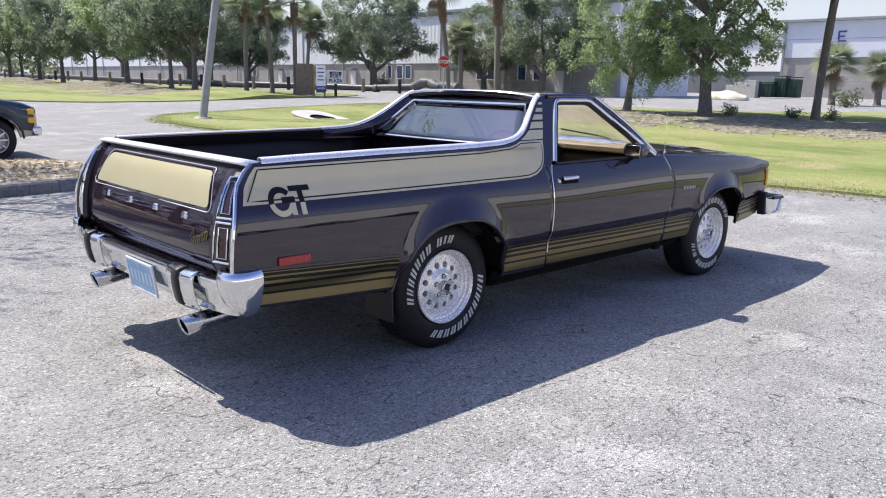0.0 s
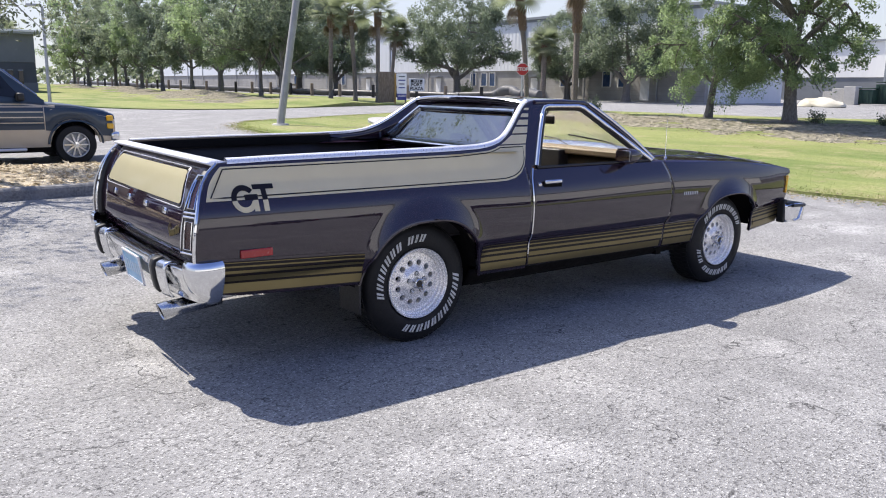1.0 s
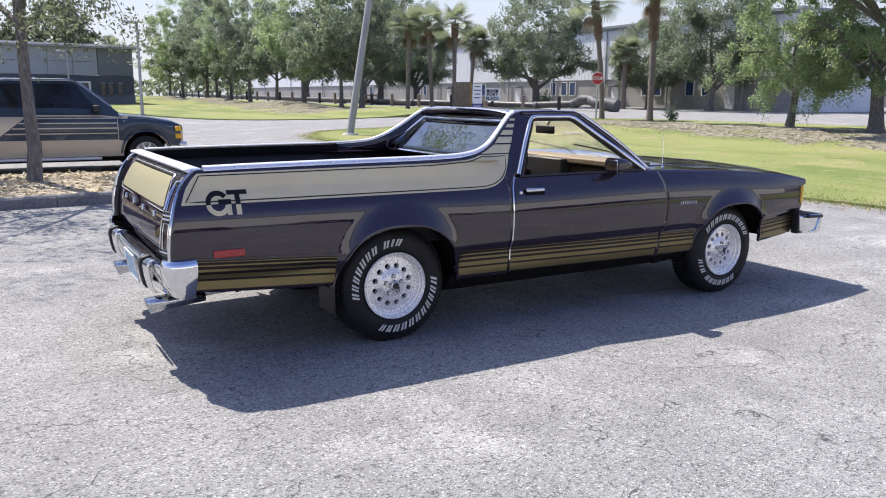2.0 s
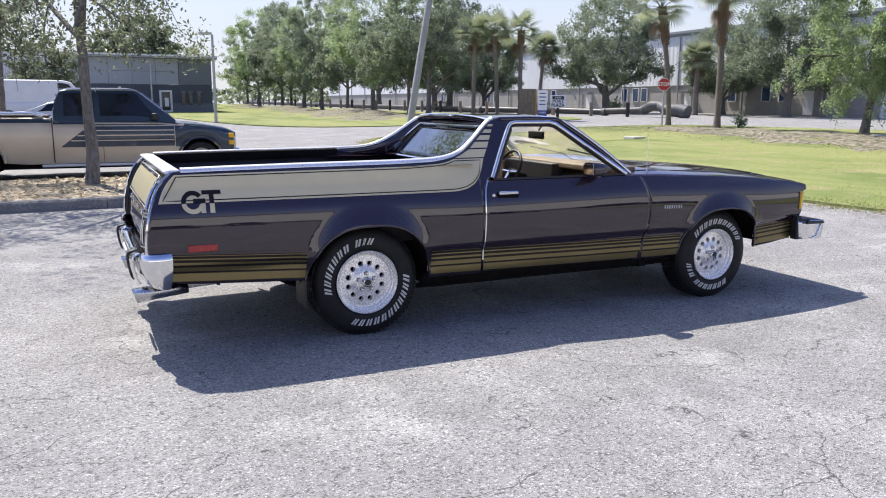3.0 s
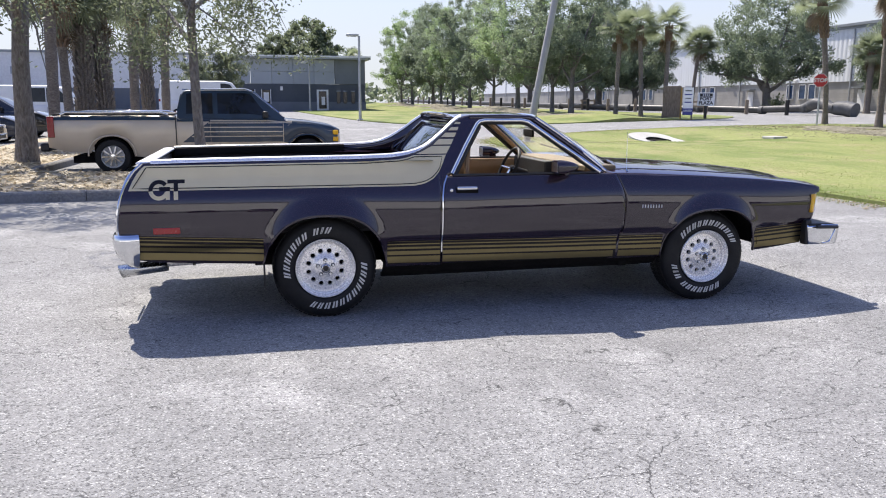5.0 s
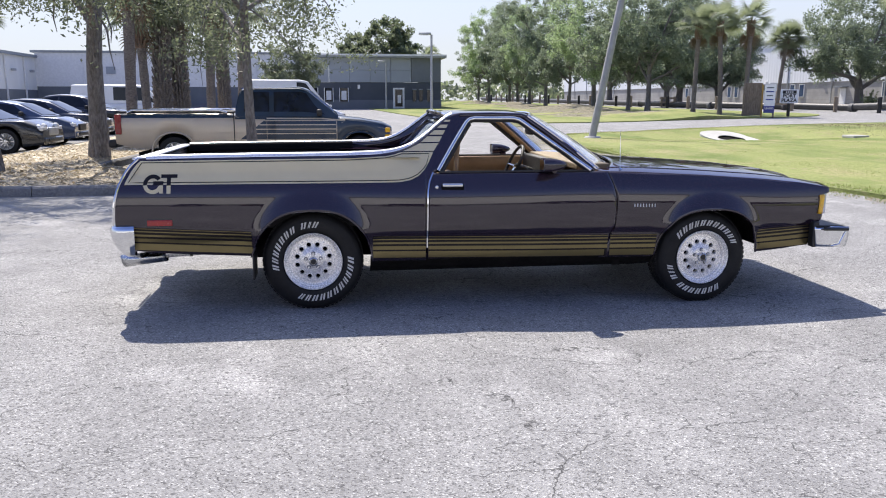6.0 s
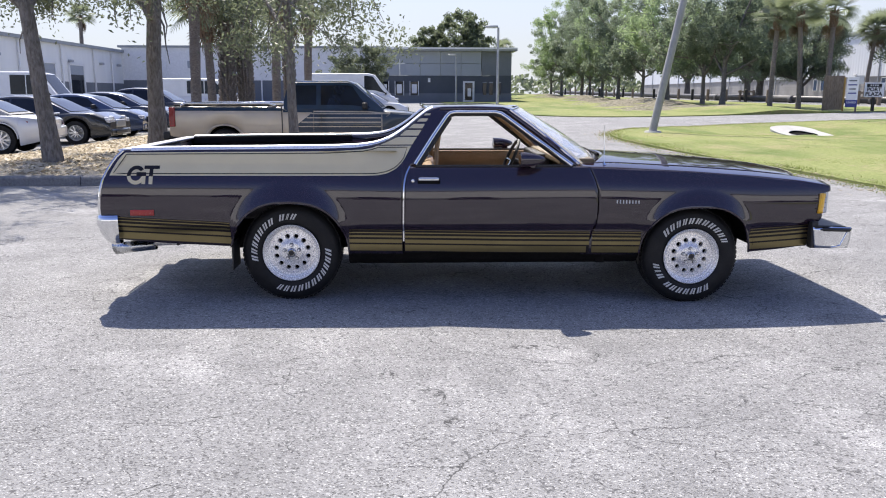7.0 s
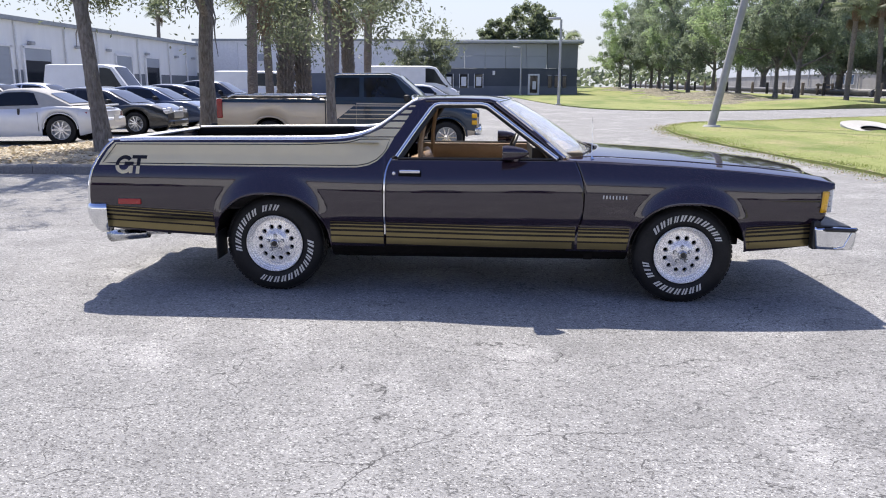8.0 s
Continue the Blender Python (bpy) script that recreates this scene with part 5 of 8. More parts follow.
PIPE_BLACK = surf("black_plastic_pipe", (0.035, 0.036, 0.038), (0.06, 0.06, 0.062), scale=1, fine=12, rough=0.5)
PIPE_GREY = surf("grey_flexible_hose", (0.10, 0.103, 0.108), (0.065, 0.067, 0.07), scale=2, fine=14, rough=0.6)
GREEN_BIN = surf("dark_green_steel", (0.02, 0.055, 0.04), (0.015, 0.04, 0.03), scale=2, fine=20, rough=0.55)
STRAW = leaf_mat("straw_bits", (0.36, 0.29, 0.18), (0.60, 0.53, 0.37), (0.28, 0.23, 0.15))
BLADE = leaf_mat("grass_blades", (0.14, 0.18, 0.05), (0.27, 0.29, 0.12), (0.28, 0.34, 0.09))
LITTER = leaf_mat("fallen_leaves", (0.09, 0.07, 0.05), (0.29, 0.245, 0.175), (0.1, 0.08, 0.05))


# ---- planted ground ----
ISLE = smooth_loop([(13.2, -11), (12.6, -6), (11.9, 3.0), (11.5, 6.5), (11.0, 12), (10.0, 19.5), (10.4, 24.6), (12.6, 28.4), (17.5, 30.6), (24, 32.6), (31, 34.3), (34.6, 33.8), (36.5, 28), (39.5, 19.5), (47, 15.5), (62, 10), (90, -4), (92, -11)])
STRIP = smooth_loop([(4.0, 120), (6.4, 76), (8.2, 54), (9.6, 43), (12.0, 38.2), (17.4, 38.2), (24, 41), (30.5, 43.2), (34.5, 45.2), (37.5, 50), (35.0, 62), (32, 90), (30, 130), (22, 150)])
BED = smooth_loop([(-9.5, 10.45), (3.0, 10.45), (4.2, 11.2), (4.25, 12.8), (3.2, 13.6), (-1.8, 13.7), (-2.1, 16), (-0.6, 30), (-0.5, 40), (-4.6, 40), (-4.9, 18), (-5.2, 13.6), (-9.5, 13.6)], 2)


def isle_h(x, y):
    hump = 0.10 * math.exp(-((x - 27.5) / 2.6) ** 2) * sstep(-20, 5, y) * (1 - sstep(26, 33, y))
    return land(x, y) + 0.05 + hump + 0.03 * noise.noise(Vector((x * 0.5, y * 0.5, 0)))


def strip_h(x, y):
    berm = 0.95 * math.exp(-((x - 23.2 + 0.064 * (y - 60)) / 2.6) ** 2) * (0.6 + 0.4 * math.sin(y * 0.33))
    return land(x, y) + 0.05 + berm * 0.55 * sstep(36, 48, y)


def bed_h(x, y):
    front = sstep(10.4, 12.2, y)
    return land(x, y) + 0.135 + 0.025 * front * (1 - sstep(14, 18, y) * 0.7) + 0.012 * math.sin(x * 3.1) * math.sin(y * 2.3)


def sinking(outline, base, reach, lift=0.11, rough=1.0):
    """The height of uneven soil that sinks under the lawn towards its edge."""
    ra = np.array(outline)
    rd = np.roll(ra, -1, axis=0) - ra

    def height(x, y):
        w = np.array((x, y)) - ra
        k = np.clip((w * rd).sum(1) / np.maximum((rd * rd).sum(1), 1e-9), 0, 1)
        edge = float(np.sqrt(((w - rd * k[:, None]) ** 2).sum(1).min()))
        lumps = 0.075 * noise.noise(Vector((x * 0.55, y * 0.55, 0))) + 0.06 * noise.noise(Vector((x * 1.5, y * 1.5, 4))) + 0.03 * noise.noise(Vector((x * 3.6, y * 3.6, 8)))
        return base(x, y) - 0.075 + lift * sstep(0.0, reach, edge) + rough * lumps * sstep(0.0, 0.5, edge)

    return height


def planted():
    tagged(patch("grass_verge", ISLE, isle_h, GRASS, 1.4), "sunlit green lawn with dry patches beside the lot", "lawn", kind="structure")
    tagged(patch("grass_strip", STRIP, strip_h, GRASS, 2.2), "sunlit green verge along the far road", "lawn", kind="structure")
    tagged(patch("planting_bed", BED, bed_h, DIRT, 0.7), "raised bed of dry leaf litter with a kerb", "bed", kind="structure")
    # bare soil under the trees
    soil = smooth_loop([(25.5, -9), (24.5, 1), (21.6, 6), (20.9, 10.5), (22.2, 17), (23.6, 25), (27.0, 32.0), (33.2, 32.6), (35.0, 26), (36.8, 17), (36.5, 4), (37, -9)])
    soil = smooth_loop(soil, 1)
    dense = []
    for (xa, ya), (xb, yb) in zip(soil, soil[1:] + soil[:1]):
        dense += [(xa + (xb - xa) * k / 3, ya + (yb - ya) * k / 3) for k in range(3)]
    soil = [(x + 1.3 * noise.noise(Vector((x * 0.5, y * 0.5, 1))) + 1.0 * noise.noise(Vector((x * 1.3, y * 1.3, 2))), y) for x, y in dense]
    tagged(patch("bare_soil", soil, sinking(soil, isle_h, 2.6), BERM, 0.36, 0.2), "sandy soil and leaf litter under the trees", "soil", kind="structure")
    # soil band drawn wide, its brown also standing for shade on the verge
    band = [(27.6 - 0.05 * (y - 55) + 1.2 * noise.noise(Vector((y * 0.31, 7, 0))), y) for y in np.arange(44.5, 112, 2.0)]
    band += [(14.6 + 0.055 * (y - 46) + 2.2 * noise.noise(Vector((y * 0.23, 3, 0))) + 4.0 * (1 - sstep(42, 47, y)), y) for y in np.arange(110, 42.5, -2.0)]
    tagged(patch("bare_soil", band, sinking(band, strip_h, 4.5, 0.105, 1.25), BERM, 0.8, 0.15), "mottled sandy soil and dry grass, widened for shade under the verge trees", "soil", kind="structure")
    # kerb stones round the bed, each about a metre and a half long
    kerb = empty("kerb", "stained concrete kerb stones round the planting bed", "kerb")
    kerb["kind"] = "structure"
    pts = [Vector((*p, 0)) for p in BED]
    loop = pts + pts[:1]
    dense = []
    for a, b in zip(loop, loop[1:]):
        n = max(1, int((b - a).length / 0.25))
        dense += [a.lerp(b, k / n) for k in range(n)]
    step = 6
    for k in range(0, len(dense), step):
        chunk = [dense[(k + j) % len(dense)] for j in range(step + 1)]
        v = []
        for j, p in enumerate(chunk):
            d = (chunk[min(j + 1, step)] - chunk[max(j - 1, 0)]).normalized()
            o = Vector((d.y, -d.x, 0))
            q = p + d * (0.006 if j == 0 else -0.006 if j == step else 0)
            g = land(p.x, p.y)
            for off, z in ((0.16, -0.05), (0.145, 0.125), (0.12, 0.15), (-0.02, 0.155), (-0.03, -0.05)):
                v.append((q + o * off) + Vector((0, 0, g + z)))
        f = [(j * 5 + i, (j + 1) * 5 + i, (j + 1) * 5 + i + 1, j * 5 + i + 1) for j in range(step) for i in range(4)]
        f += [(4, 3, 2, 1, 0), tuple(step * 5 + i for i in range(5))]
        mesh_ob("kerb_stone", v, f, KERB, kerb, "", 40)


planted()


# ---- buildings ----
def wall_box(name, x0, x1, y0, y1, z0, z1, material, parent, label=""):
    return box(name, ((x0 + x1) / 2, (y0 + y1) / 2, (z0 + z1) / 2), (abs(x1 - x0), abs(y1 - y0), z1 - z0), material, parent, label)


def far_warehouse():
    g = 0.85
    b = empty("warehouse", "long pale ribbed warehouse on a block base across the road", "warehouse")
    wall_box("block_base", 60, 60.5, 41, 190, 0.2, 3.7, BLOCK, b, "pale block lower wall")
    wall_box("sheet_wall", 59.85, 60.35, 41, 190, 3.7, 9.0, METAL_SHEET, b, "pale ribbed sheet upper wall")
    wall_box("end_wall", 60.5, 72, 40.8, 41.2, 0.2, 9.0, METAL_SHEET, b)
    wall_box("roof", 59.6, 72, 40.6, 190.4, 9.0, 9.25, ROOF_TRIM, b, "grey roof edge")
    wall_box("eave_trim", 59.75, 59.84, 41, 190, 8.75, 9.0, ROOF_TRIM, b)
    for y in range(46, 190, 9):
        box("downpipe", (59.8, y, 4.8), (0.14, 0.14, 8.2), STEEL, b, bevel=0.02)
    for y in (50.2, 52.2, 56.4, 58.0, 69.5, 71.0, 73.0, 88, 90, 104, 106, 120, 123):
        w = box("window", (59.97, y, 2.75), (0.12, 0.95, 1.45), BLUE_FILM, b, "blue-filmed window")
        for dy in (-0.5, 0.5):
            box("frame", (59.95, y + dy, 2.75), (0.16, 0.07, 1.55), WHITE_PAINT, w)
        box("frame", (59.95, y, 3.5), (0.16, 1.05, 0.07), WHITE_PAINT, w)
        box("sill", (59.92, y, 2.0), (0.2, 1.1, 0.08), CONCRETE, w)
    for y in (47.5, 62.5, 80, 97):
        d = box("door", (59.96, y, 1.85), (0.12, 1.0, 2.1), WHITE_PAINT, b, "pale steel door")
        box("door_canopy", (59.6, y, 3.1), (0.8, 1.6, 0.1), ROOF_TRIM, d)
    for y in range(44, 130, 12):
        box("wall_light", (59.8, y + 4, 3.95), (0.25, 0.5, 0.2), WHITE_PAINT, b, "", bevel=0.04)
    box("wall_vent", (59.8, 84, 6.3), (0.1, 1.6, 1.2), ROOF_TRIM, b)


def e_building():
    b = empty("hangar_building", "pale blue-grey panel building on a grey base", "building")
    wall_box("base_wall", 89, 89.6, -40, 39.1, 0.6, 5.0, BLOCK, b, "grey block lower wall")
    for k, (y0, y1) in enumerate(((-40, -25), (-25, -10), (-10, 5), (5, 20.2), (20.2, 39.1))):
        for z0, z1 in ((5.0, 6.95), (6.95, 8.8)):
            wall_box("wall_panel", 88.85, 89.5, y0 + 0.03, y1 - 0.03, z0 + 0.015, z1 - 0.015, E_PANEL, b)
        box("downpipe", (88.7, y1 - 0.2, 5.0), (0.2, 0.2, 8.2), ROOF_TRIM, b)
    wall_box("roof", 88.4, 130, -40.4, 39.4, 8.8, 9.05, ROOF_TRIM, b, "grey roof edge")
    wall_box("side_wall", 89.6, 130, 38.7, 39.1, 0.6, 8.8, E_PANEL, b)
    for y0, y1, z0, z1 in ((30.6, 30.76, 6.6, 7.75), (30.77, 31.45, 7.58, 7.75), (30.77, 31.3, 7.10, 7.25), (30.77, 31.45, 6.6, 6.77)):
        wall_box("letter_stroke", 88.78, 88.84, 63.9 - y1, 63.9 - y0, z0, z1, SIGN_BLUE, b)
    s = empty("yard_building", "white ribbed shed between two larger buildings", "shed")
    wall_box("lower_wall", 92, 92.5, 39.5, 58, 0.5, 3.6, GREY_WALL, s)
    wall_box("upper_wall", 91.9, 92.4, 39.5, 58, 3.6, 7.5, WHITE_SHEET, s)
    wall_box("roof", 91.6, 110, 39.5, 58, 7.5, 7.7, ROOF_TRIM, s)
    for n, (x, y, wd, h) in enumerate(((77.0, 35.1, 1.7, 1.45), (77.8, 33.9, 1.1, 2.05), (78.2, 32.9, 1.1, 1.95))):
        d = empty("waste_container", "dark green steel waste container by the yard", "dumpster", "yard containers")
        g = land(x, y)
        bm = box_bm(bmesh.new(), (x, y, g + h * 0.45 + 0.1), (wd, wd, h * 0.9), taper=1.08)
        part("body", bm, GREEN_BIN, d, "", bevel=0.04)
        box("lid", (x, y, g + h + 0.08), (wd * 1.14, wd * 1.14, 0.09), GREEN_BIN, d, "", bevel=0.03)
        for k in (-0.3, 0, 0.3):
            box("rib", (x - wd * 0.53, y + k * wd, g + h * 0.5), (0.06, 0.09, h * 0.75), GREEN_BIN, d)
    t = empty("covered_pile", "pile of yard goods under a pale cream cover", "pile")
    bm = bmesh.new()
    bmesh.ops.create_icosphere(bm, subdivisions=3, radius=1)
    for v in bm.verts:
        v.co = Vector((64 + v.co.x * 1.2, 32.6 + v.co.y * 2.0, land(64, 32.6) + max(v.co.z, -0.1) * 0.75 * (0.75 + 0.7 * noise.noise(v.co * 2.6)) + 0.05))
    part("cover", bm, surf("pale_cream_sheet", (0.62, 0.60, 0.50), (0.50, 0.46, 0.34), scale=0.8, rough=0.7), t)
    k = empty("crate_stack", "stack of grey crates in the yard", "crates")
    for i, (dy, z) in enumerate(((0, 0.7), (1.3, 0.6), (2.4, 0.45))):
        box("crate", (76 + i * 0.4, 36 + dy, land(76, 36) + z), (1.2, 1.1, z * 2 + 0.6), CONCRETE, k, bevel=0.03)


def white_warehouse():
    b = empty("white_warehouse", "white service warehouse with a grey base and roller doors", "warehouse")
    wall_box("lower_wall", -30.5, -30, 38, 91.5, 0.0, 2.6, GREY_WALL, b, "grey painted lower wall")
    wall_box("upper_wall", -30.5, -30.02, 38, 91.5, 2.6, 6.1, WHITE_SHEET, b, "white sheet upper wall")
    wall_box("roof", -60, -29.7, 38, 93, 6.1, 6.4, ROOF_TRIM, b, "grey roof edge")
    wall_box("lower_wall", -30, 0.4, 91.5, 92, 0.3, 3.0, GREY_WALL, b)
    wall_box("upper_wall", -30, 0.4, 91.45, 91.95, 3.0, 6.7, WHITE_PAINT, b)
    wall_box("roof", -30.4, 0.4, 91.3, 110, 6.7, 6.95, ROOF_TRIM, b)
    for y, w, op in ((52.0, 3.4, False), (57.3, 3.6, True), (72.0, 3.2, False), (78.5, 3.2, True), (45.5, 3.4, False)):
        # an open bay is a dark glossy sheet in place of its unlit inside
        d = box("roller_door", (-29.98, y, 2.15), (0.10, w, 4.1), DARK_GLASS if op else SILVER_PANEL, b, "open bay closed by a dark sheet for its unlit inside" if op else "closed grey roller door")
        for s in (-1, 1):
            box("door_frame", (-29.93, y + s * (w / 2 + 0.12), 2.15), (0.18, 0.22, 4.3), WHITE_PAINT, d)
        box("door_frame", (-29.93, y, 4.3), (0.18, w + 0.4, 0.2), WHITE_PAINT, d)
        if op:
            box("raised_shutter", (-29.92, y, 3.75), (0.06, w, 0.9), SILVER_PANEL, d)
        else:
            for k in range(9):
                box("slat", (-29.915, y, 0.35 + k * 0.43), (0.03, w - 0.1, 0.38), SILVER_PANEL, d)
    for y in (42, 49, 54.6, 61.5, 67, 75.3, 83, 88):
        box("downpipe", (-29.9, y, 3.0), (0.14, 0.14, 6.0), WHITE_PAINT, b)
        box("wall_light", (-29.8, y + 1.8, 4.6), (0.4, 0.5, 0.25), STEEL, b, "", bevel=0.05)
    for x in (-25, -14, -6):
        box("downpipe", (x, 91.4, 3.4), (0.14, 0.14, 6.2), WHITE_PAINT, b)
    box("wall_vent", (-22, 91.4, 4.8), (1.0, 0.1, 0.8), SILVER_PANEL, b)


def office():
    b = empty("office_building", "low grey office with silver panels and a dark base", "office")
    z = land(7, 77)
    wall_box("base_wall", 0.4, 13.7, 77.4, 77.9, z - 0.4, 3.28, DARK_WALL, b, "dark slate lower wall")
    wall_box("plinth", 0.35, 13.75, 77.33, 77.39, z - 0.4, 1.55, GREY_WALL, b)
    for k in range(5):
        for z0, z1 in ((3.30, 4.5), (4.5, 5.7)):
            wall_box("wall_panel", 0.42 + k * 2.05, 0.42 + (k + 1) * 2.05 - 0.03, 77.36, 77.85, z0, z1 - 0.03, SILVER_PANEL, b)
    wall_box("corner_bay", 10.7, 13.7, 77.34, 77.85, 3.30, 5.7, GREY_WALL, b, "grey upper corner bay")
    wall_box("side_wall", 13.2, 13.7, 77.9, 95, z - 0.4, 5.7, DARK_WALL, b)
    wall_box("roof", 0.0, 14.2, 76.7, 96, 5.7, 5.98, ROOF_TRIM, b, "grey overhanging roof edge")
    wall_box("roof_seam", 0.0, 14.2, 76.64, 76.69, 5.86, 6.02, WHITE_PAINT, b)
    d = box("door", (9.4, 77.3, z + 1.05), (1.15, 0.12, 2.1), WHITE_PAINT, b, "white-framed glazed door")
    box("pane", (9.4, 77.22, z + 1.1), (0.75, 0.06, 1.7), DARK_GLASS, d)
    box("poster", (9.45, 77.18, z + 1.0), (0.35, 0.02, 0.8), WHITE_PAINT, d)
    for x in (11.0, 11.65, 12.45):
        w = box("window", (x, 77.3, z + 1.35), (0.34, 0.12, 1.15), DARK_GLASS, b, "narrow dark window")
        box("frame", (x, 77.29, z + 1.97), (0.42, 0.14, 0.07), SILVER_PANEL, w)
    for x in (0.9, 2.4, 3.9):
        w = box("window", (x, 77.3, z + 1.4), (0.8, 0.12, 1.3), DARK_GLASS, b, "poster-covered window")
        box("poster", (x, 77.22, z + 1.35), (0.5, 0.03, 0.9), WHITE_PAINT, w)
        for s in (-0.43, 0.43):
            box("frame", (x + s, 77.27, z + 1.4), (0.07, 0.14, 1.4), WHITE_PAINT, w)
    box("wall_sign", (5.4, 77.3, z + 2.2), (0.25, 0.06, 0.4), WHITE_PAINT, b)


def facing_building():
    """The plain pale building that closes the lot behind the camera's side."""
    b = empty("facing_building", "plain pale building across the lot", "building")
    wall_box("wall", -70, 95, -34.5, -34, -0.2, 7.9, WHITE_SHEET, b)
    wall_box("base_band", -70, 95, -33.98, -33.9, -0.2, 1.2, GREY_WALL, b)
    wall_box("roof", -70.3, 95.3, -50, -33.6, 7.9, 8.2, ROOF_TRIM, b)


far_warehouse()
facing_building()
e_building()
white_warehouse()
office()


# ---- street furniture ----
def lettering(body, size, m, material, parent, name="lettering"):
    cu = bpy.data.curves.new(name, "FONT")
    cu.offset = size * 0.03
    cu.body, cu.size, cu.align_x, cu.align_y, cu.extrude = body, size, "CENTER", "CENTER", 0.004
    tmp = new(name, cu)
    dg = bpy.context.evaluated_depsgraph_get()
    me = bpy.data.meshes.new_from_object(tmp.evaluated_get(dg))
    bpy.data.objects.remove(tmp)
    me.transform(m)
    me.materials.clear()
    me.materials.append(material)
    ob = new(name, me)
    ob.parent = parent
    return ob


def facing(at, target=(2.5, -2)):
    """A pose at a place, whose xy plane stands upright and faces the target."""
    a = math.atan2(target[1] - at[1], target[0] - at[0])
    return Matrix.Translation(at) @ pose(0, 0, 0, 0, 0, math.degrees(a) + 90) @ pose(0, 0, 0, 90, 0, 0)


def stop_sign():
    x, y = 31.4, 33.3
    g = isle_h(x, y)
    s = empty("stop_sign", "red octagonal stop sign on a steel post", "sign")
    box("post", (x, y, g + 1.3), (0.07, 0.07, 2.7), STEEL, s)
    m = facing((x, y, 2.70)) @ Matrix.Translation((0, 0, 0.06))
    for name, r, z, mt in (("rim", 0.37, 0.0, WHITE_PAINT), ("face", 0.345, 0.012, SIGN_RED)):
        ring = [(r * math.cos(math.pi / 8 + k * math.pi / 4), r * math.sin(math.pi / 8 + k * math.pi / 4)) for k in range(8)]
        v = [m @ Vector((a, b, z + d)) for d in (-0.008, 0.004) for a, b in ring]
        f = [tuple(range(7, -1, -1)), tuple(range(8, 16))] + [(k, (k + 1) % 8, 8 + (k + 1) % 8, 8 + k) for k in range(8)]
        mesh_ob(name, v, f, mt, s, "", 20)
    lettering("STOP", 0.27, m @ Matrix.Translation((0, 0, 0.024)), WHITE_PAINT, s)


def plaza_sign():
    x, y = 31.6, 44.2
    g = strip_h(x, y)
    s = empty("plaza_sign", "white and black sign board on a dark post", "sign")
    box("post", (x, y, g + 0.45), (0.14, 0.14, 1.1), DARK_INK, s)
    m = facing((x, y, 1.78)) @ Matrix.Translation((0, 0, 0.08))
    for name, w, h, z, c, mt in (("board", 1.06, 0.86, 0, 0, SIGN_WHITE), ("number_oval", 0.8, 0.2, 0.02, 0.27, DARK_INK)):
        part(name, box_bm(bmesh.new(), (0, c, z), (w, h, 0.03), m), mt, s, "", bevel=0.03 if name == "board" else 0.012)
    for k in range(4):
        part("number_bar", box_bm(bmesh.new(), (-0.18 + 0.12 * k, 0.27, 0.04), (0.07, 0.1, 0.01), m), WHITE_PAINT, s)
    lettering("PORT", 0.30, m @ Matrix.Translation((0, 0.02, 0.022)), DARK_INK, s)
    lettering("PLAZA", 0.30, m @ Matrix.Translation((0, -0.25, 0.022)), DARK_INK, s)
    # leasing board beside it
    x, y = 29.4, 43.2
    g = strip_h(x, y)
    s = empty("leasing_board", "tall leasing board on timber posts by the palms", "sign")
    m = facing((x, y, 0))
    a = m.to_euler().z
    part("board", box_bm(bmesh.new(), (0.25, 1.75, 0.05), (0.62, 1.5, 0.04), m), SIGN_WHITE, s, "white and blue printed board")
    part("blue_panel", box_bm(bmesh.new(), (0.25, 0.98, 0.075), (0.62, 0.42, 0.02), m), SIGN_BLUE, s)
    lettering("LEASED", 0.15, m @ Matrix.Translation((0.25, 1.04, 0.09)), WHITE_PAINT, s)
    for k, w in enumerate((0.40, 0.46, 0.34, 0.42)):
        part("print_bar", box_bm(bmesh.new(), (0.25, 2.3 - 0.24 * k, 0.075), (w, 0.07, 0.012), m), SIGN_BLUE if k % 2 else GREY_WALL, s)
    part("side_board", box_bm(bmesh.new(), (-0.75, 1.6, -0.3), (1.1, 2.0, 0.04), m), TIMBER, s, "bare back of a second board")
    for dx, mt in ((-0.18, YELLOW_WOOD), (-1.25, TIMBER), (0.5, TIMBER)):
        part("post", box_bm(bmesh.new(), (dx, 1.35, -0.06), (0.1, 2.3, 0.1), m), mt, s)
    # small plate on a stake by the road
    q = empty("stake_sign", "small white plate on a thin stake", "sign")
    x, y = 41.5, 63
    box("stake", (x, y, land(x, y) + 0.9), (0.06, 0.06, 1.8), STEEL, q)
    part("plate", box_bm(bmesh.new(), (0, 0, 0.05), (0.6, 0.7, 0.02), facing((x, y, land(x, y) + 2.0))), WHITE_PAINT, q)


def leaning_pole():
    p = empty("utility_pole", "leaning grey concrete pole in the lawn corner", "pole")
    g = isle_h(12.1, 24.4)
    base, top = Vector((12.07, 24.43, g - 0.1)), Vector((14.05, 25.45, 8.9))
    n = 9
    tube("shaft", [base.lerp(top, k / n) for k in range(n + 1)], [0.135 - 0.025 * k / n for k in range(n + 1)], POLE, p, "", 12)
    bm = bmesh.new()
    bmesh.ops.create_cone(bm, cap_ends=True, segments=20, radius1=0.30, radius2=0.26, depth=0.06)
    bmesh.ops.transform(bm, matrix=Matrix.Translation((12.1, 24.42, g + 0.02)), verts=bm.verts)
    part("footing", bm, CONCRETE, p, "pale concrete collar")


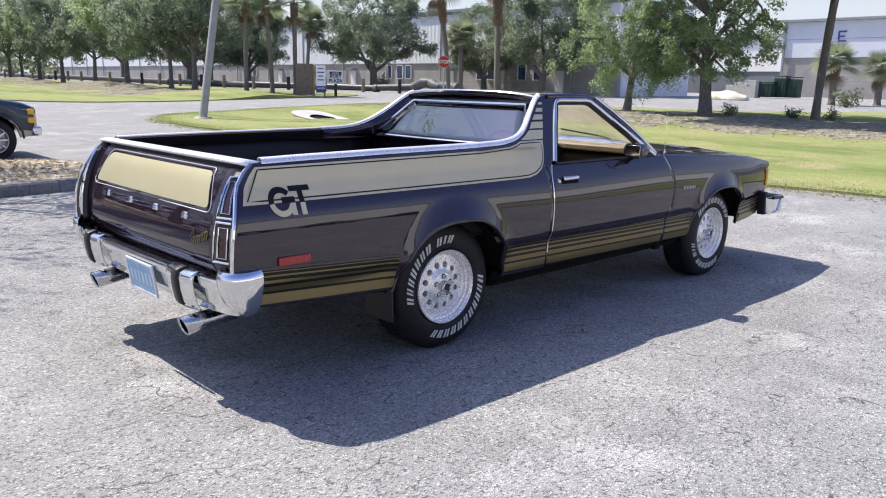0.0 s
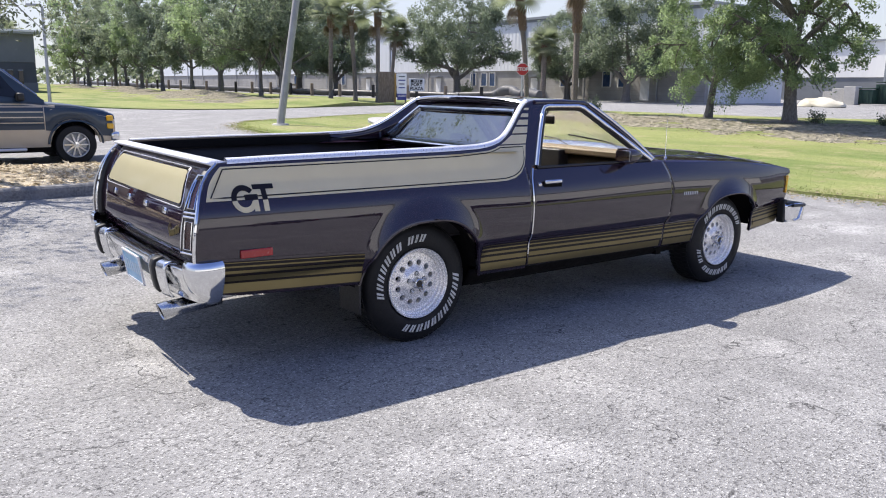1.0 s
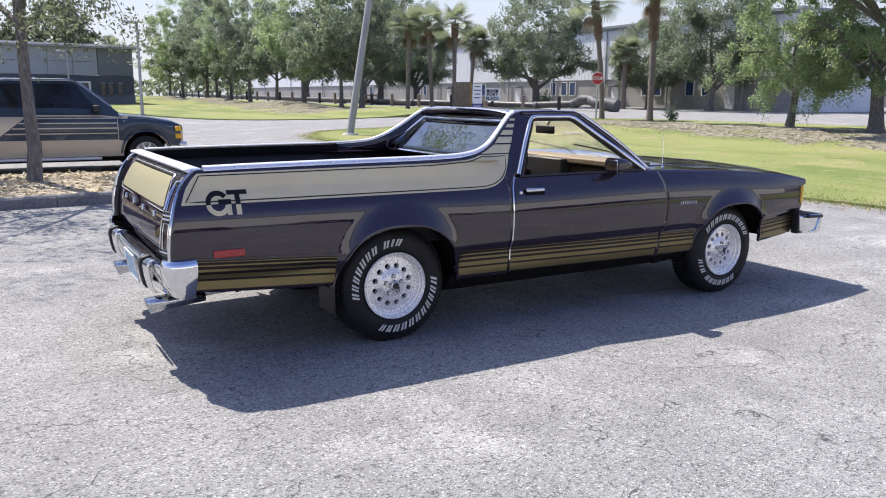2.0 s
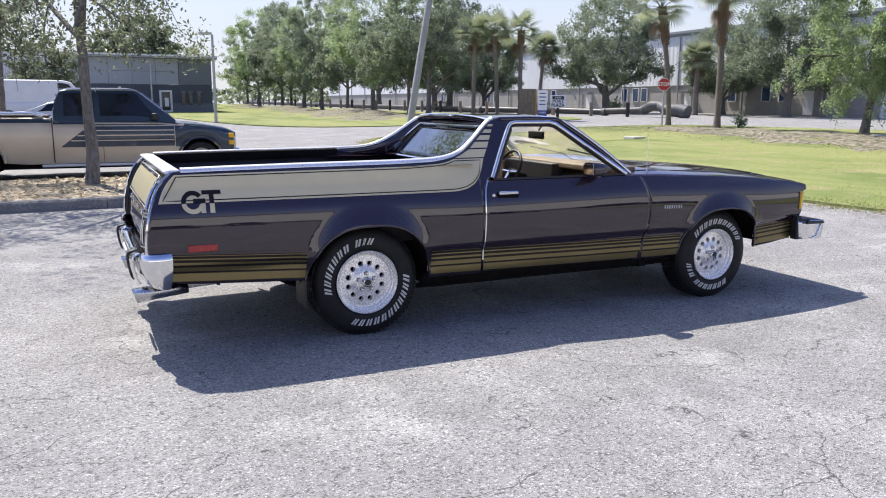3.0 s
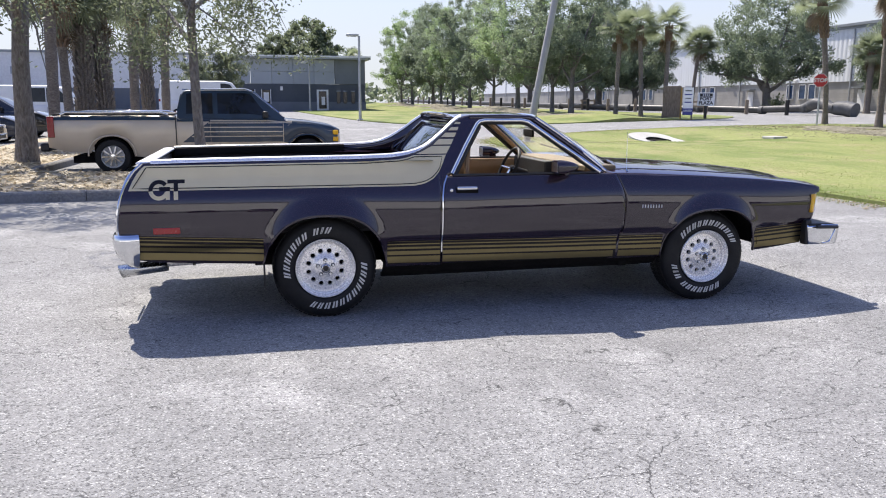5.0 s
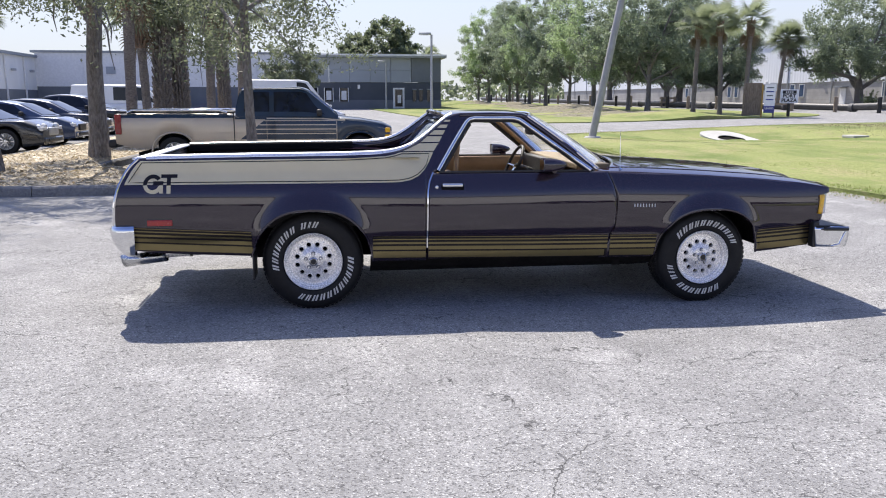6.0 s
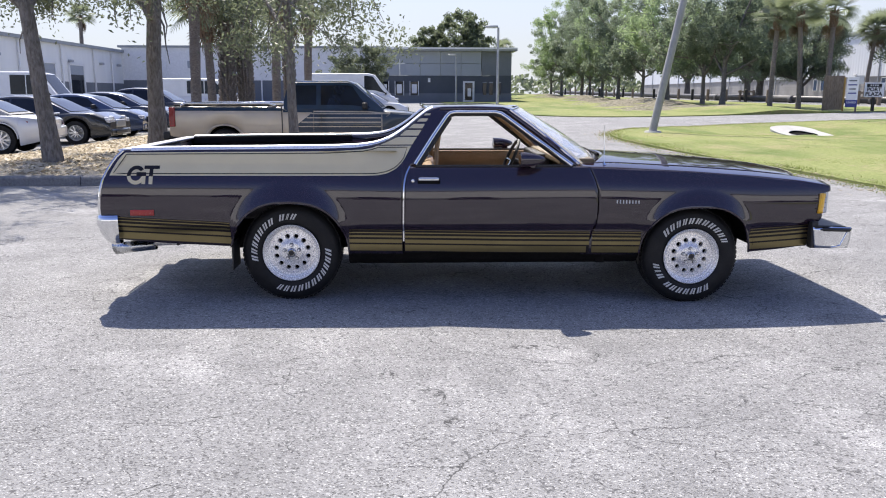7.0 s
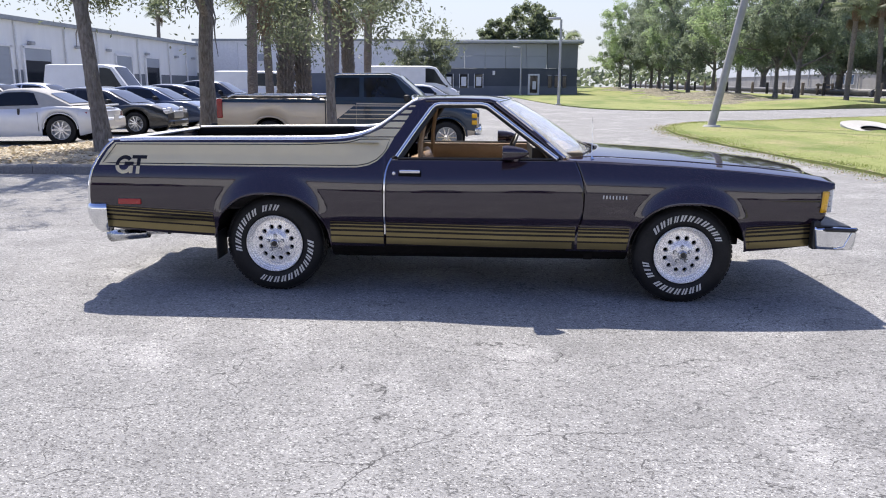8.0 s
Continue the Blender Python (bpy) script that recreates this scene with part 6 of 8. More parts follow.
def lot_lamp(x, y, top, head):
    l = empty("lot_lamp", "grey steel lot lamp with a flat box head", "street lamp", "lot lamps")
    g = land(x, y)
    tube("mast", [(x, y, g), (x, y, g + 2), (x, y, top)], [0.10, 0.085, 0.07], STEEL, l, "", 10)
    box("base_plate", (x, y, g + 0.05), (0.35, 0.35, 0.1), CONCRETE, l, bevel=0.02)
    box("head", (x + head * 0.42, y - 0.05, top + 0.05), (0.75, 0.36, 0.13), STEEL, l, "flat lamp head", bevel=0.03)
    box("lens", (x + head * 0.45, y - 0.05, top - 0.025), (0.55, 0.28, 0.02), LENS, l)


def culvert():
    """A sloped concrete end section with a dark pipe mouth."""
    c = empty("culvert", "pale concrete culvert end with a dark round pipe mouth", "culvert")
    cx, cy = 19.1, 27.9
    d = Vector((-0.55, -0.83, 0)).normalized()
    s = Vector((-d.y, d.x, 0))
    z0 = isle_h(cx, cy) + 0.02

    def p(u, v, lift):
        q = Vector((cx, cy, 0)) + s * u * 1.25 + d * v * 1.5
        q.z = max(z0 - 0.16 * u - 0.42 * v, isle_h(q.x, q.y) + 0.03) + lift
        return q

    edge = smooth_loop([(-1.12, -0.20), (-0.40, -0.62), (0.40, -0.58), (1.05, 0.05), (0.95, 0.40), (0.20, 0.56), (-0.45, 0.28)], 4)
    n = len(edge)
    out = [p(u, v, 0.02) for u, v in edge]
    # slanted mouth, longest along the fall of the slab
    turned = [(0.10 + 0.48 * math.cos(a) * 0.86 - 0.31 * math.sin(a) * 0.5, 0.10 + 0.48 * math.cos(a) * 0.5 * 0.62 + 0.31 * math.sin(a) * 0.86) for a in (2 * math.pi * k / n + math.atan2(edge[0][1] - 0.1, edge[0][0] - 0.1) for k in range(n))]
    if sum(edge[k][0] * edge[(k + 1) % n][1] - edge[k][1] * edge[(k + 1) % n][0] for k in range(n)) < 0:
        turned = turned[:1] + turned[:0:-1]
    ring = [p(u, v, 0.05) for u, v in turned]
    deep = [q + Vector((0.02, 0.03, -0.05)) for q in ring]
    f = [(k, (k + 1) % n, n + (k + 1) % n, n + k) for k in range(n)]
    f += [(2 * n + k, 2 * n + (k + 1) % n, (k + 1) % n, k) for k in range(n)]
    mesh_ob("apron", out + ring + [q + Vector((0, 0, -0.4)) for q in out], f, CONCRETE, c, "pale sloped concrete apron", 40)
    # shallow dish painted black in place of the shade deep in a pipe
    mesh_ob("pipe_bore", ring + deep, [(k, (k + 1) % n, n + (k + 1) % n, n + k) for k in range(n)] + [tuple(range(n, 2 * n))], UNDER, c, "shallow black dish for the dark of the pipe", 20)
    tube("pipe_lip", ring, 0.015, CONCRETE, c, n=6, close=True)
    for x, y in ((22.0, 24.0), (31.5, 19.9)):
        i = empty("drain_cover", "pale concrete drain cover in the verge", "drain cover", "verge drains")
        box("slab", (x, y, isle_h(x, y) + 0.03), (0.62, 0.7, 0.10), CONCRETE, i, bevel=0.02)


def pipeline():
    p = empty("pipeline", "long black dredge pipe lying beside the road", "pipe")
    pts = [(31.5, 150), (33.5, 110), (36.0, 80), (37.8, 67.2), (41.4, 60.8), (43.4, 54.6), (44.0, 50.2)]
    for (a, b), (c, d) in zip(pts, pts[1:]):
        z0, z1 = land(a, b) + 0.38, land(c, d) + (0.32 if d > 52 else 0.55)
        tube("pipe_length", [(a, b, z0), ((a + c) / 2, (b + d) / 2, (z0 + z1) / 2), (c, d, z1)], 0.28, PIPE_BLACK, p, "", 12)
        tube("joint_band", [(c, d + 0.25, z1), (c, d - 0.25, z1)], 0.35, PIPE_GREY, p, "", 12)
    n = 14
    path = [(44.0 + 0.10 * math.sin(k), 50.2 - 0.24 * k, land(44, 47) + 0.6 + 0.35 * math.sin(min(k, 12) / 12 * math.pi)) for k in range(n)]
    tube("hose_bend", path, [0.38 + 0.05 * (k % 2) for k in range(n)], PIPE_GREY, p, "grey ribbed hose bend", 14)
    end = path[-1]
    tube("hose_end", [end, (44.4, end[1] - 0.6, land(44, 44) + 0.62), (44.6, end[1] - 1.4, land(44, 44) + 0.45)], [0.48, 0.54, 0.56], PIPE_GREY, p, "", 14)
    # low timber barriers near the hose
    for x, y in ((40.6, 60.0), (36.6, 74.0)):
        r = empty("timber_barrier", "low dark timber barrier by the pipe", "barrier", "roadside barriers", (x, y, land(x, y)), 20)
        for dy in (-0.9, 0.9):
            box("post", (0, dy, 0.55), (0.16, 0.16, 1.1), TIMBER, r)
        for z in (0.55, 0.95):
            box("rail", (-0.1, 0, z), (0.06, 2.2, 0.16), TIMBER, r)
    # bollards beside it
    for k in range(26):
        y = 50.5 + 3.6 * k
        x = float(np.interp(y, [45, 54, 67, 80, 110, 150], [44.8, 42.2, 37.0, 35.2, 32.6, 30.8])) - 0.6
        b = empty("bollard", "short dark timber bollard beside the road", "bollard", "roadside bollards", (x, y, land(x, y)))
        tube("post", [(0, 0, 0), (0, 0, 0.6), (0, 0, 1.15), (0, 0, 1.18)], [0.15, 0.15, 0.145, 0.09], TIMBER if k % 3 else DARK_INK, b, "", 10)


stop_sign()
plaza_sign()
leaning_pole()
lot_lamp(9.1, 47.3, 5.55, -1)
lot_lamp(8.0, 75.4, 5.2, -1)
culvert()
pipeline()


# ---- trees and palms ----
def branch_path(rng, start, direction, length, n, wander, lift):
    p, d, pts = Vector(start), Vector(direction).normalized(), [Vector(start)]
    for k in range(n):
        d = (d + Vector((rng.gauss(0, wander), rng.gauss(0, wander), rng.gauss(0, wander) + lift))).normalized()
        p = p + d * (length / n)
        pts.append(p.copy())
    return pts


def oak_mesh(seed, height, radius, trunk_r, fork, leaves, leaf_size, clumps, droop=0.0, low=0.0, spread=1.0, reach=0.0, reach_clumps=0):
    """Trunk with limbs, and a crown of many small leaves gathered in clumps at the twigs."""
    rng = random.Random(seed)
    tv, tf, tips = [], [], []

    def add(pts, radii, n=7):
        v, f = tube_data(pts, radii, n)
        o = len(tv)
        tv.extend(v)
        tf.extend(tuple(i + o for i in g) for g in f)

    lean = Vector((rng.uniform(-0.06, 0.06), rng.uniform(-0.06, 0.06), 1))
    trunk = branch_path(rng, (0, 0, -0.1), lean, fork + 0.1, 6, 0.035, 0.02)
    add(trunk, [trunk_r * (1.35 if k == 0 else 1.08 if k == 1 else 1.0 - 0.04 * k) for k in range(7)], 10)
    top = trunk[-1]
    limbs = 6 + rng.randrange(3)
    for i in range(limbs):
        a = 2 * math.pi * i / limbs + rng.uniform(-0.35, 0.35)
        up = rng.uniform(0.35, 1.3) if i else 2.6
        start = trunk[-1 - (i % 3)]
        length = (radius * 0.62 + (height - fork) * 0.20) * rng.uniform(0.8, 1.15) if i else (height - fork) * 0.72
        pts = branch_path(rng, start, (math.cos(a), math.sin(a), up), length, 6, 0.13, 0.03)
        add(pts, [trunk_r * 0.52 * (1 - 0.125 * k) for k in range(7)])
        for j in range(5):
            b = a + rng.uniform(-1.1, 1.1)
            s = pts[2 + j % 5] if j < 4 else pts[-1]
            q = branch_path(rng, s, (math.cos(b), math.sin(b), rng.uniform(-0.15 - droop, 0.9)), length * rng.uniform(0.35, 0.6), 4, 0.2, -droop * 0.12)
            add(q, [trunk_r * 0.20 * (1 - 0.2 * k) for k in range(5)], 5)
            tips += [q[-1], q[-2], q[2]]
        tips += [pts[-1], pts[-2]]
    # long high limbs of a wide upper crown, unseen, added for shade
    high = []
    for i in range(8 if reach else 0):
        a = 2 * math.pi * i / 8 + rng.uniform(-0.25, 0.25)
        pts = branch_path(rng, top + Vector((0, 0, 1.2)), (math.cos(a), math.sin(a), 0.75), reach * rng.uniform(0.75, 1.1), 6, 0.09, 0.01)
        add(pts, [trunk_r * 0.42 * (1 - 0.13 * k) for k in range(7)])
        high += pts[3:]
    mid = (height + fork) / 2
    centres = []
    for k in range(clumps):
        if k < len(tips) * 1.4:
            c = tips[k % len(tips)] + Vector((rng.gauss(0, 0.35), rng.gauss(0, 0.35), rng.gauss(0, 0.3))) * spread
        else:
            a, z = rng.uniform(0, 2 * math.pi), rng.uniform(-0.85, 1)
            r = radius * math.sqrt(max(0.05, 1 - z * z)) * rng.uniform(0.55, 1.0)
            c = Vector((r * math.cos(a), r * math.sin(a), mid + z * (height - fork) * 0.5))
        if low and c.z < low:
            c.z = low + rng.random() * 0.6
        centres.append((c, rng.uniform(0.45, 1.0) * radius * 0.17 * spread))
    for _ in range(reach_clumps):
        c = rng.choice(high) + Vector((rng.gauss(0, 0.9), rng.gauss(0, 0.9), rng.gauss(0.3, 0.6)))
        c.z = max(c.z, 7.2)
        centres.append((c, rng.uniform(0.6, 1.0)))
    lv, lf = [], []
    per = leaves // clumps
    base_size = leaf_size
    for idx, (c, r) in enumerate(centres):
        # leaves outsized on the unseen upper crown, for a denser shadow below
        leaf_size = base_size * (2.6 if idx >= clumps else 1.0)
        for _ in range(per):
            d = Vector((rng.gauss(0, 1), rng.gauss(0, 1), rng.gauss(0, 0.72)))
            d = d.normalized() * r * rng.random() ** 0.45
            p = c + d
            if droop:
                p.z -= droop * 0.35 * rng.random() ** 3 * r * 2
            n = Vector((rng.gauss(0, 1), rng.gauss(0, 1), rng.gauss(0.55, 0.8))).normalized()
            t = n.orthogonal().normalized()
            t = Matrix.Rotation(rng.uniform(0, 6.28), 3, n) @ t
            b = n.cross(t)
            s = leaf_size * rng.uniform(0.6, 1.35)
            o = len(lv)
            lv += [p - t * s, p + b * s * 0.42 + n * s * 0.1, p + t * s, p - b * s * 0.42 + n * s * 0.1]
            lf.append((o, o + 1, o + 2, o + 3))
    return tv, tf, lv, lf


def oak(at, label, material, scale=1.0, turn=0.0, group="", **kw):
    t = empty("oak_tree", label, "tree", group, at, turn)
    tv, tf, lv, lf = oak_mesh(**kw)
    mesh_ob("trunk", tv, tf, BARK, t, "grey bark trunk with forked limbs", 60)
    mesh_ob("crown", lv, lf, material, t, "crown of many small leaves", 0)
    t.scale = (scale,) * 3
    return t


def frond_mesh(dead=False):
    """One fan frond: a stalk and a fan of drooping leaflets."""
    v, f = tube_data([(0, 0, 0), (0.45, 0, 0.10), (0.9, 0, 0.08)], [0.03, 0.022, 0.014], 4)
    base = Vector((0.88, 0, 0.08))
    for k in range(22):
        a = radians(-112 + 224 * k / 21)
        ln = 0.95 * (0.72 + 0.28 * math.cos(a * 0.7))
        d = Vector((math.cos(a), math.sin(a), 0))
        w = Vector((-d.y, d.x, 0)) * 0.032
        o = len(v)
        fall = 0.55 if dead else 0.30
        for s, drop, wd in ((0.0, 0.0, 0.35), (0.5, 0.02, 1.0), (0.80, 0.16 * fall * 2, 0.7), (1.0, 0.36 * fall * 2, 0.08)):
            c = base + d * ln * s + Vector((0, 0, -drop * ln))
            v += [c - w * wd, c + w * wd]
        f += [(o + 2 * i, o + 2 * i + 2, o + 2 * i + 3, o + 2 * i + 1) for i in range(3)]
    return v, f


FROND_ME, DEAD_ME = bpy.data.meshes.new("frond"), bpy.data.meshes.new("dead_frond")
for me_, dead_, mat_ in ((FROND_ME, False, FROND), (DEAD_ME, True, DEAD_FROND)):
    fv, ff = frond_mesh(dead_)
    me_.from_pydata([tuple(p) for p in fv], [], ff)
    me_.materials.append(mat_)


def palm(at, height, trunk_r, seed, label, boots=0.0, lean=(0, 0), size=1.0, count=26, booted_all=False):
    rng = random.Random(seed)
    t = empty("palm_tree", label, "palm tree", "palms", at)
    n = 14
    pts = [Vector((lean[0] * (k / n) ** 1.6, lean[1] * (k / n) ** 1.6, -0.1 + (height + 0.1) * k / n)) for k in range(n + 1)]
    tube("trunk", pts, [trunk_r * (1.35 if k == 0 else 1.1 if k == 1 else 1.0 + 0.06 * math.sin(k * 2.1)) for k in range(n + 1)], PALM_BARK, t, "ringed grey-brown trunk", 12)
    top = pts[-1]
    if boots:
        v, f = [], []
        lo = 0.25 if booted_all else height - boots
        rows = int((height - lo) / 0.15)
        for i in range(rows):
            z = lo + (height - lo) * i / rows
            c = Vector((lean[0] * (z / height) ** 1.6, lean[1] * (z / height) ** 1.6, z))
            for j in range(8):
                a = 2 * math.pi * (j + 0.5 * (i % 2)) / 8
                d = Vector((math.cos(a), math.sin(a), 0))
                s = Vector((-d.y, d.x, 0))
                r0, ln = trunk_r * 0.98, 0.26 * (0.8 + 0.5 * rng.random())
                o = len(v)
                v += [c + d * r0 - s * 0.06, c + d * r0 + s * 0.06, c + d * (r0 + 0.05) + Vector((0, 0, -0.02)), c + d * (r0 + 0.10) + s * 0.035 + Vector((0, 0, ln)), c + d * (r0 + 0.10) - s * 0.035 + Vector((0, 0, ln)), c + d * (r0 + 0.14) + Vector((0, 0, ln * 0.9))]
                f += [(o, o + 2, o + 5, o + 4), (o + 2, o + 1, o + 3, o + 5), (o, o + 4, o + 3, o + 1), (o + 4, o + 5, o + 3)]
        mesh_ob("boot_sheath", v, f, BOOT if not booted_all else PALM_BARK, t, "criss-cross dry leaf bases", 0)
    for k in range(count):
        a = 2.399 * k + rng.uniform(-0.2, 0.2)
        e = radians(70 - 105 * (k / count) ** 0.9 + rng.uniform(-8, 8))
        o = new("frond", FROND_ME)
        o.parent = t
        s = size * rng.uniform(0.85, 1.15)
        o.matrix_basis = Matrix.Translation(top) @ Matrix.Rotation(a, 4, "Z") @ Matrix.Rotation(-e, 4, "Y") @ Matrix.Rotation(rng.uniform(-0.5, 0.5), 4, "X") @ Matrix.Diagonal((s, s, s, 1))
    for k in range(3):
        o = new("dead_frond", DEAD_ME)
        o.parent = t
        s = size * rng.uniform(0.7, 1.0)
        o.matrix_basis = Matrix.Translation(top - Vector((0, 0, 0.25))) @ Matrix.Rotation(k * 0.9 + rng.random(), 4, "Z") @ Matrix.Rotation(radians(rng.uniform(55, 78)), 4, "Y") @ Matrix.Diagonal((s, s, s, 1))
    return t


def shrub(at, seed, r, material=LEAF_DARK):
    rng = random.Random(seed)
    t = empty("shrub", "low dark green shrub in bare soil", "shrub", "verge shrubs", at)
    tv, tf, lv, lf = [], [], [], []
    for k in range(9):
        a = rng.uniform(0, 6.28)
        p = branch_path(rng, (0, 0, 0), (math.cos(a) * 0.8, math.sin(a) * 0.8, 1.2), r * rng.uniform(0.8, 1.4), 4, 0.2, 0)
        v, f = tube_data(p, [0.018, 0.014, 0.010, 0.008, 0.005], 4)
        o = len(tv)
        tv += v
        tf += [tuple(i + o for i in g) for g in f]
        for _ in range(38):
            c = p[rng.randrange(2, 5)] + Vector((rng.gauss(0, 0.2), rng.gauss(0, 0.2), rng.gauss(0, 0.2))) * r
            n = Vector((rng.gauss(0, 1), rng.gauss(0, 1), rng.gauss(0.5, 1))).normalized()
            s1 = n.orthogonal().normalized() * 0.10 * r * 1.2
            s2 = n.cross(s1) * 0.5
            o = len(lv)
            lv += [c - s1, c + s2, c + s1, c - s2]
            lf.append((o, o + 1, o + 2, o + 3))
    mesh_ob("stems", tv, tf, BARK, t, "", 60)
    mesh_ob("leaves", lv, lf, material, t, "", 0)


def planting():
    # three shared oaks for the verge row, then copies
    base = []
    for k, (h, r, tr, fk, mt) in enumerate(((12.6, 3.7, 0.20, 3.4, LEAF_OAK), (11.0, 3.3, 0.16, 3.3, LEAF_OAK), (12.6, 3.9, 0.22, 3.5, LEAF_PALE))):
        spot = ((26.3, 54.2), (26.1, 57.6), (25.6, 64.6))[k]
        base.append(oak((*spot, strip_h(*spot)), "leafy oak in a row along the road verge", mt, group="verge oaks", seed=11 + k, height=h, radius=r, trunk_r=tr, fork=fk, leaves=30000, leaf_size=0.10, clumps=270, spread=1.08))
    for n, (x, y, k, s, a) in enumerate(((25.2, 70.7, 1, 1.02, 80), (24.8, 77.7, 0, 0.92, 190), (24.4, 83.1, 2, 0.85, 40), (24.1, 87.6, 1, 1.0, 300), (23.9, 91.0, 0, 0.95, 120), (23.3, 100.7, 2, 0.95, 250), (22.8, 106, 0, 0.85, 15))):
        o = copy_thing(base[k], pose(x, y, strip_h(x, y), 0, 0, a))
        o.scale = (s, s, s)
    # wide oaks before the warehouse
    far = oak((50.6, 64.0, land(50.6, 64)), "broad dark oak before the warehouse", LEAF_OAK, group="warehouse oaks", seed=31, height=11.3, radius=5.6, trunk_r=0.42, fork=2.6, leaves=44000, leaf_size=0.125, clumps=300, spread=1.1)
    for x, y, s, a in ((39.5, 78, 0.95, 130), (42.0, 74, 0.78, 330), (56.3, 46.6, 0.92, 210), (46, 96, 1.0, 60), (44, 112, 1.05, 290), (57.0, 54.6, 0.72, 20)):
        copy_thing(far, pose(x, y, land(x, y), 0, 0, a)).scale = (s, s, s)
    # the big oaks in the bare soil
    oak((33.0, 21.9, isle_h(33.0, 21.9)), "oak with low hanging leafy branches in bare soil", LEAF_PALE, seed=52, height=8.6, radius=2.7, trunk_r=0.18, fork=2.5, leaves=46000, leaf_size=0.062, clumps=340, droop=2.2, low=0.5)
    oak((31.6, 17.0, isle_h(31.6, 17.0)), "large forked oak in bare soil with ivy-like shoots", LEAF_PALE, seed=57, height=10, radius=2.3, trunk_r=0.27, fork=3.0, leaves=36000, leaf_size=0.068, clumps=270, droop=1.3, low=1.7, reach=9.0, reach_clumps=620)
    # slender trees of the planting bed
    oak((1.45, 12.45, bed_h(1.45, 12.45)), "slender oak in the planting bed by the kerb", LEAF_BED, seed=71, height=8.6, radius=3.2, trunk_r=0.092, fork=3.5, leaves=19000, leaf_size=0.043, clumps=210, droop=1.8, low=2.15, spread=1.0)
    oak((-3.35, 13.1, bed_h(-3.35, 13.1)), "slender leaning oak in the planting bed", LEAF_BED, seed=73, height=9.5, radius=3.2, trunk_r=0.16, fork=4.4, leaves=20000, leaf_size=0.045, clumps=220, droop=1.6, low=3.3)
    oak((-2.56, 17.0, bed_h(-2.56, 17.0)), "grey-barked oak in the planting bed", LEAF_BED, seed=75, height=9.5, radius=3.4, trunk_r=0.20, fork=4.5, leaves=18000, leaf_size=0.05, clumps=200, droop=1.5, low=3.6)
    oak((-0.4, 58, land(-0.4, 58)), "grey-green young tree before the office", LEAF_BED, seed=78, height=5.4, radius=2.1, trunk_r=0.13, fork=1.9, leaves=17000, leaf_size=0.09, clumps=170, spread=1.4)
    back = oak((11.0, 112, land(11.0, 112)), "dark round-topped tree behind the office", LEAF_DARK, group="trees behind the office", seed=81, height=11.8, radius=4.6, trunk_r=0.45, fork=4, leaves=30000, leaf_size=0.22, clumps=260, spread=1.15)
    for x, y, s in ((6.0, 113, 0.82),):
        copy_thing(back, pose(x, y, land(x, y), 0, 0, x * 30)).scale = (s, s, s)
    # palms
    rows = ((27.0, 48.0, 5.7, 0.15, 0.8, (0.1, 0), 18), (28.5, 47.2, 6.0, 0.15, 0.9, (-0.4, 0), 18), (29.9, 46.5, 6.0, 0.15, 0.9, (0.2, 0.3), 17), (43.8, 66.1, 6.2, 0.17, 0.6, (0.35, -0.3), 42), (52.5, 53.4, 5.0, 0.25, 0.8, (0, 0), 34),
            (32.3, 33.8, 6.5, 0.14, 2.0, (-0.5, 0.5), 16), (31.7, 29.4, 6.8, 0.16, 2.6, (0.2, 0.3), 18), (34.3, 13.4, 7.6, 0.16, 0.8, (0.35, -0.35), 26), (60.5, 22.6, 3.0, 0.25, 1.2, (0, 0), 32), (64.5, 20.8, 2.6, 0.25, 1.0, (0, 0), 30),
            (15.2, 98, 5.6, 0.18, 0.4, (-0.5, 0), 18), (17.5, 120, 7.0, 0.2, 0.5, (0.3, 0), 24), (13.8, 100, 5.0, 0.2, 0.5, (0.2, 0), 24))
    for k, (x, y, h, r, b, ln, c) in enumerate(rows):
        g = isle_h(x, y) if inside(ISLE, x, y) else strip_h(x, y) if inside(STRIP, x, y) else land(x, y)
        palm((x, y, g), h, r, 100 + k, "cabbage palm with dry brown leaf bases", b, ln, (0.95, 1.0, 1.0)[k] if k < 3 else 1.1 if c > 30 else 1.0, c)
    for k, (x, y, h, r, allb) in enumerate(((-3.54, 24.3, 5.4, 0.17, False), (-3.65, 27.0, 4.4, 0.15, False), (-3.37, 28.2, 5.0, 0.24, True), (-2.73, 28.6, 4.8, 0.22, True), (-2.34, 33.0, 5.4, 0.19, False), (-2.01, 35.0, 5.0, 0.20, True), (-1.59, 38.0, 5.6, 0.20, False))):
        palm((x, y, bed_h(x, y)), h, r, 140 + k, "stout cabbage palm with criss-cross boots in the bed", 1.3, (0.15 * (-1) ** k, 0.1), 1.0, 26, allb)
    palm((-36, 95, 1), 9.5, 0.22, 160, "tall palm rising behind the white warehouse", 0.6, (0.2, 0), 1.1, 26)
    for k, (x, y, r, dead) in enumerate(((33.1, 29.3, 0.55, 0), (32.5, 16.35, 0.45, 0), (34.0, 14.2, 0.42, 0), (34.9, 12.9, 0.42, 0), (52, 64.5, 1.2, 0), (56, 20, 1.0, 0), (49, 61, 0.9, 0))):
        g = isle_h(x, y) if inside(ISLE, x, y) else land(x, y)
        shrub((x, y, g), 200 + k, r)


planting()


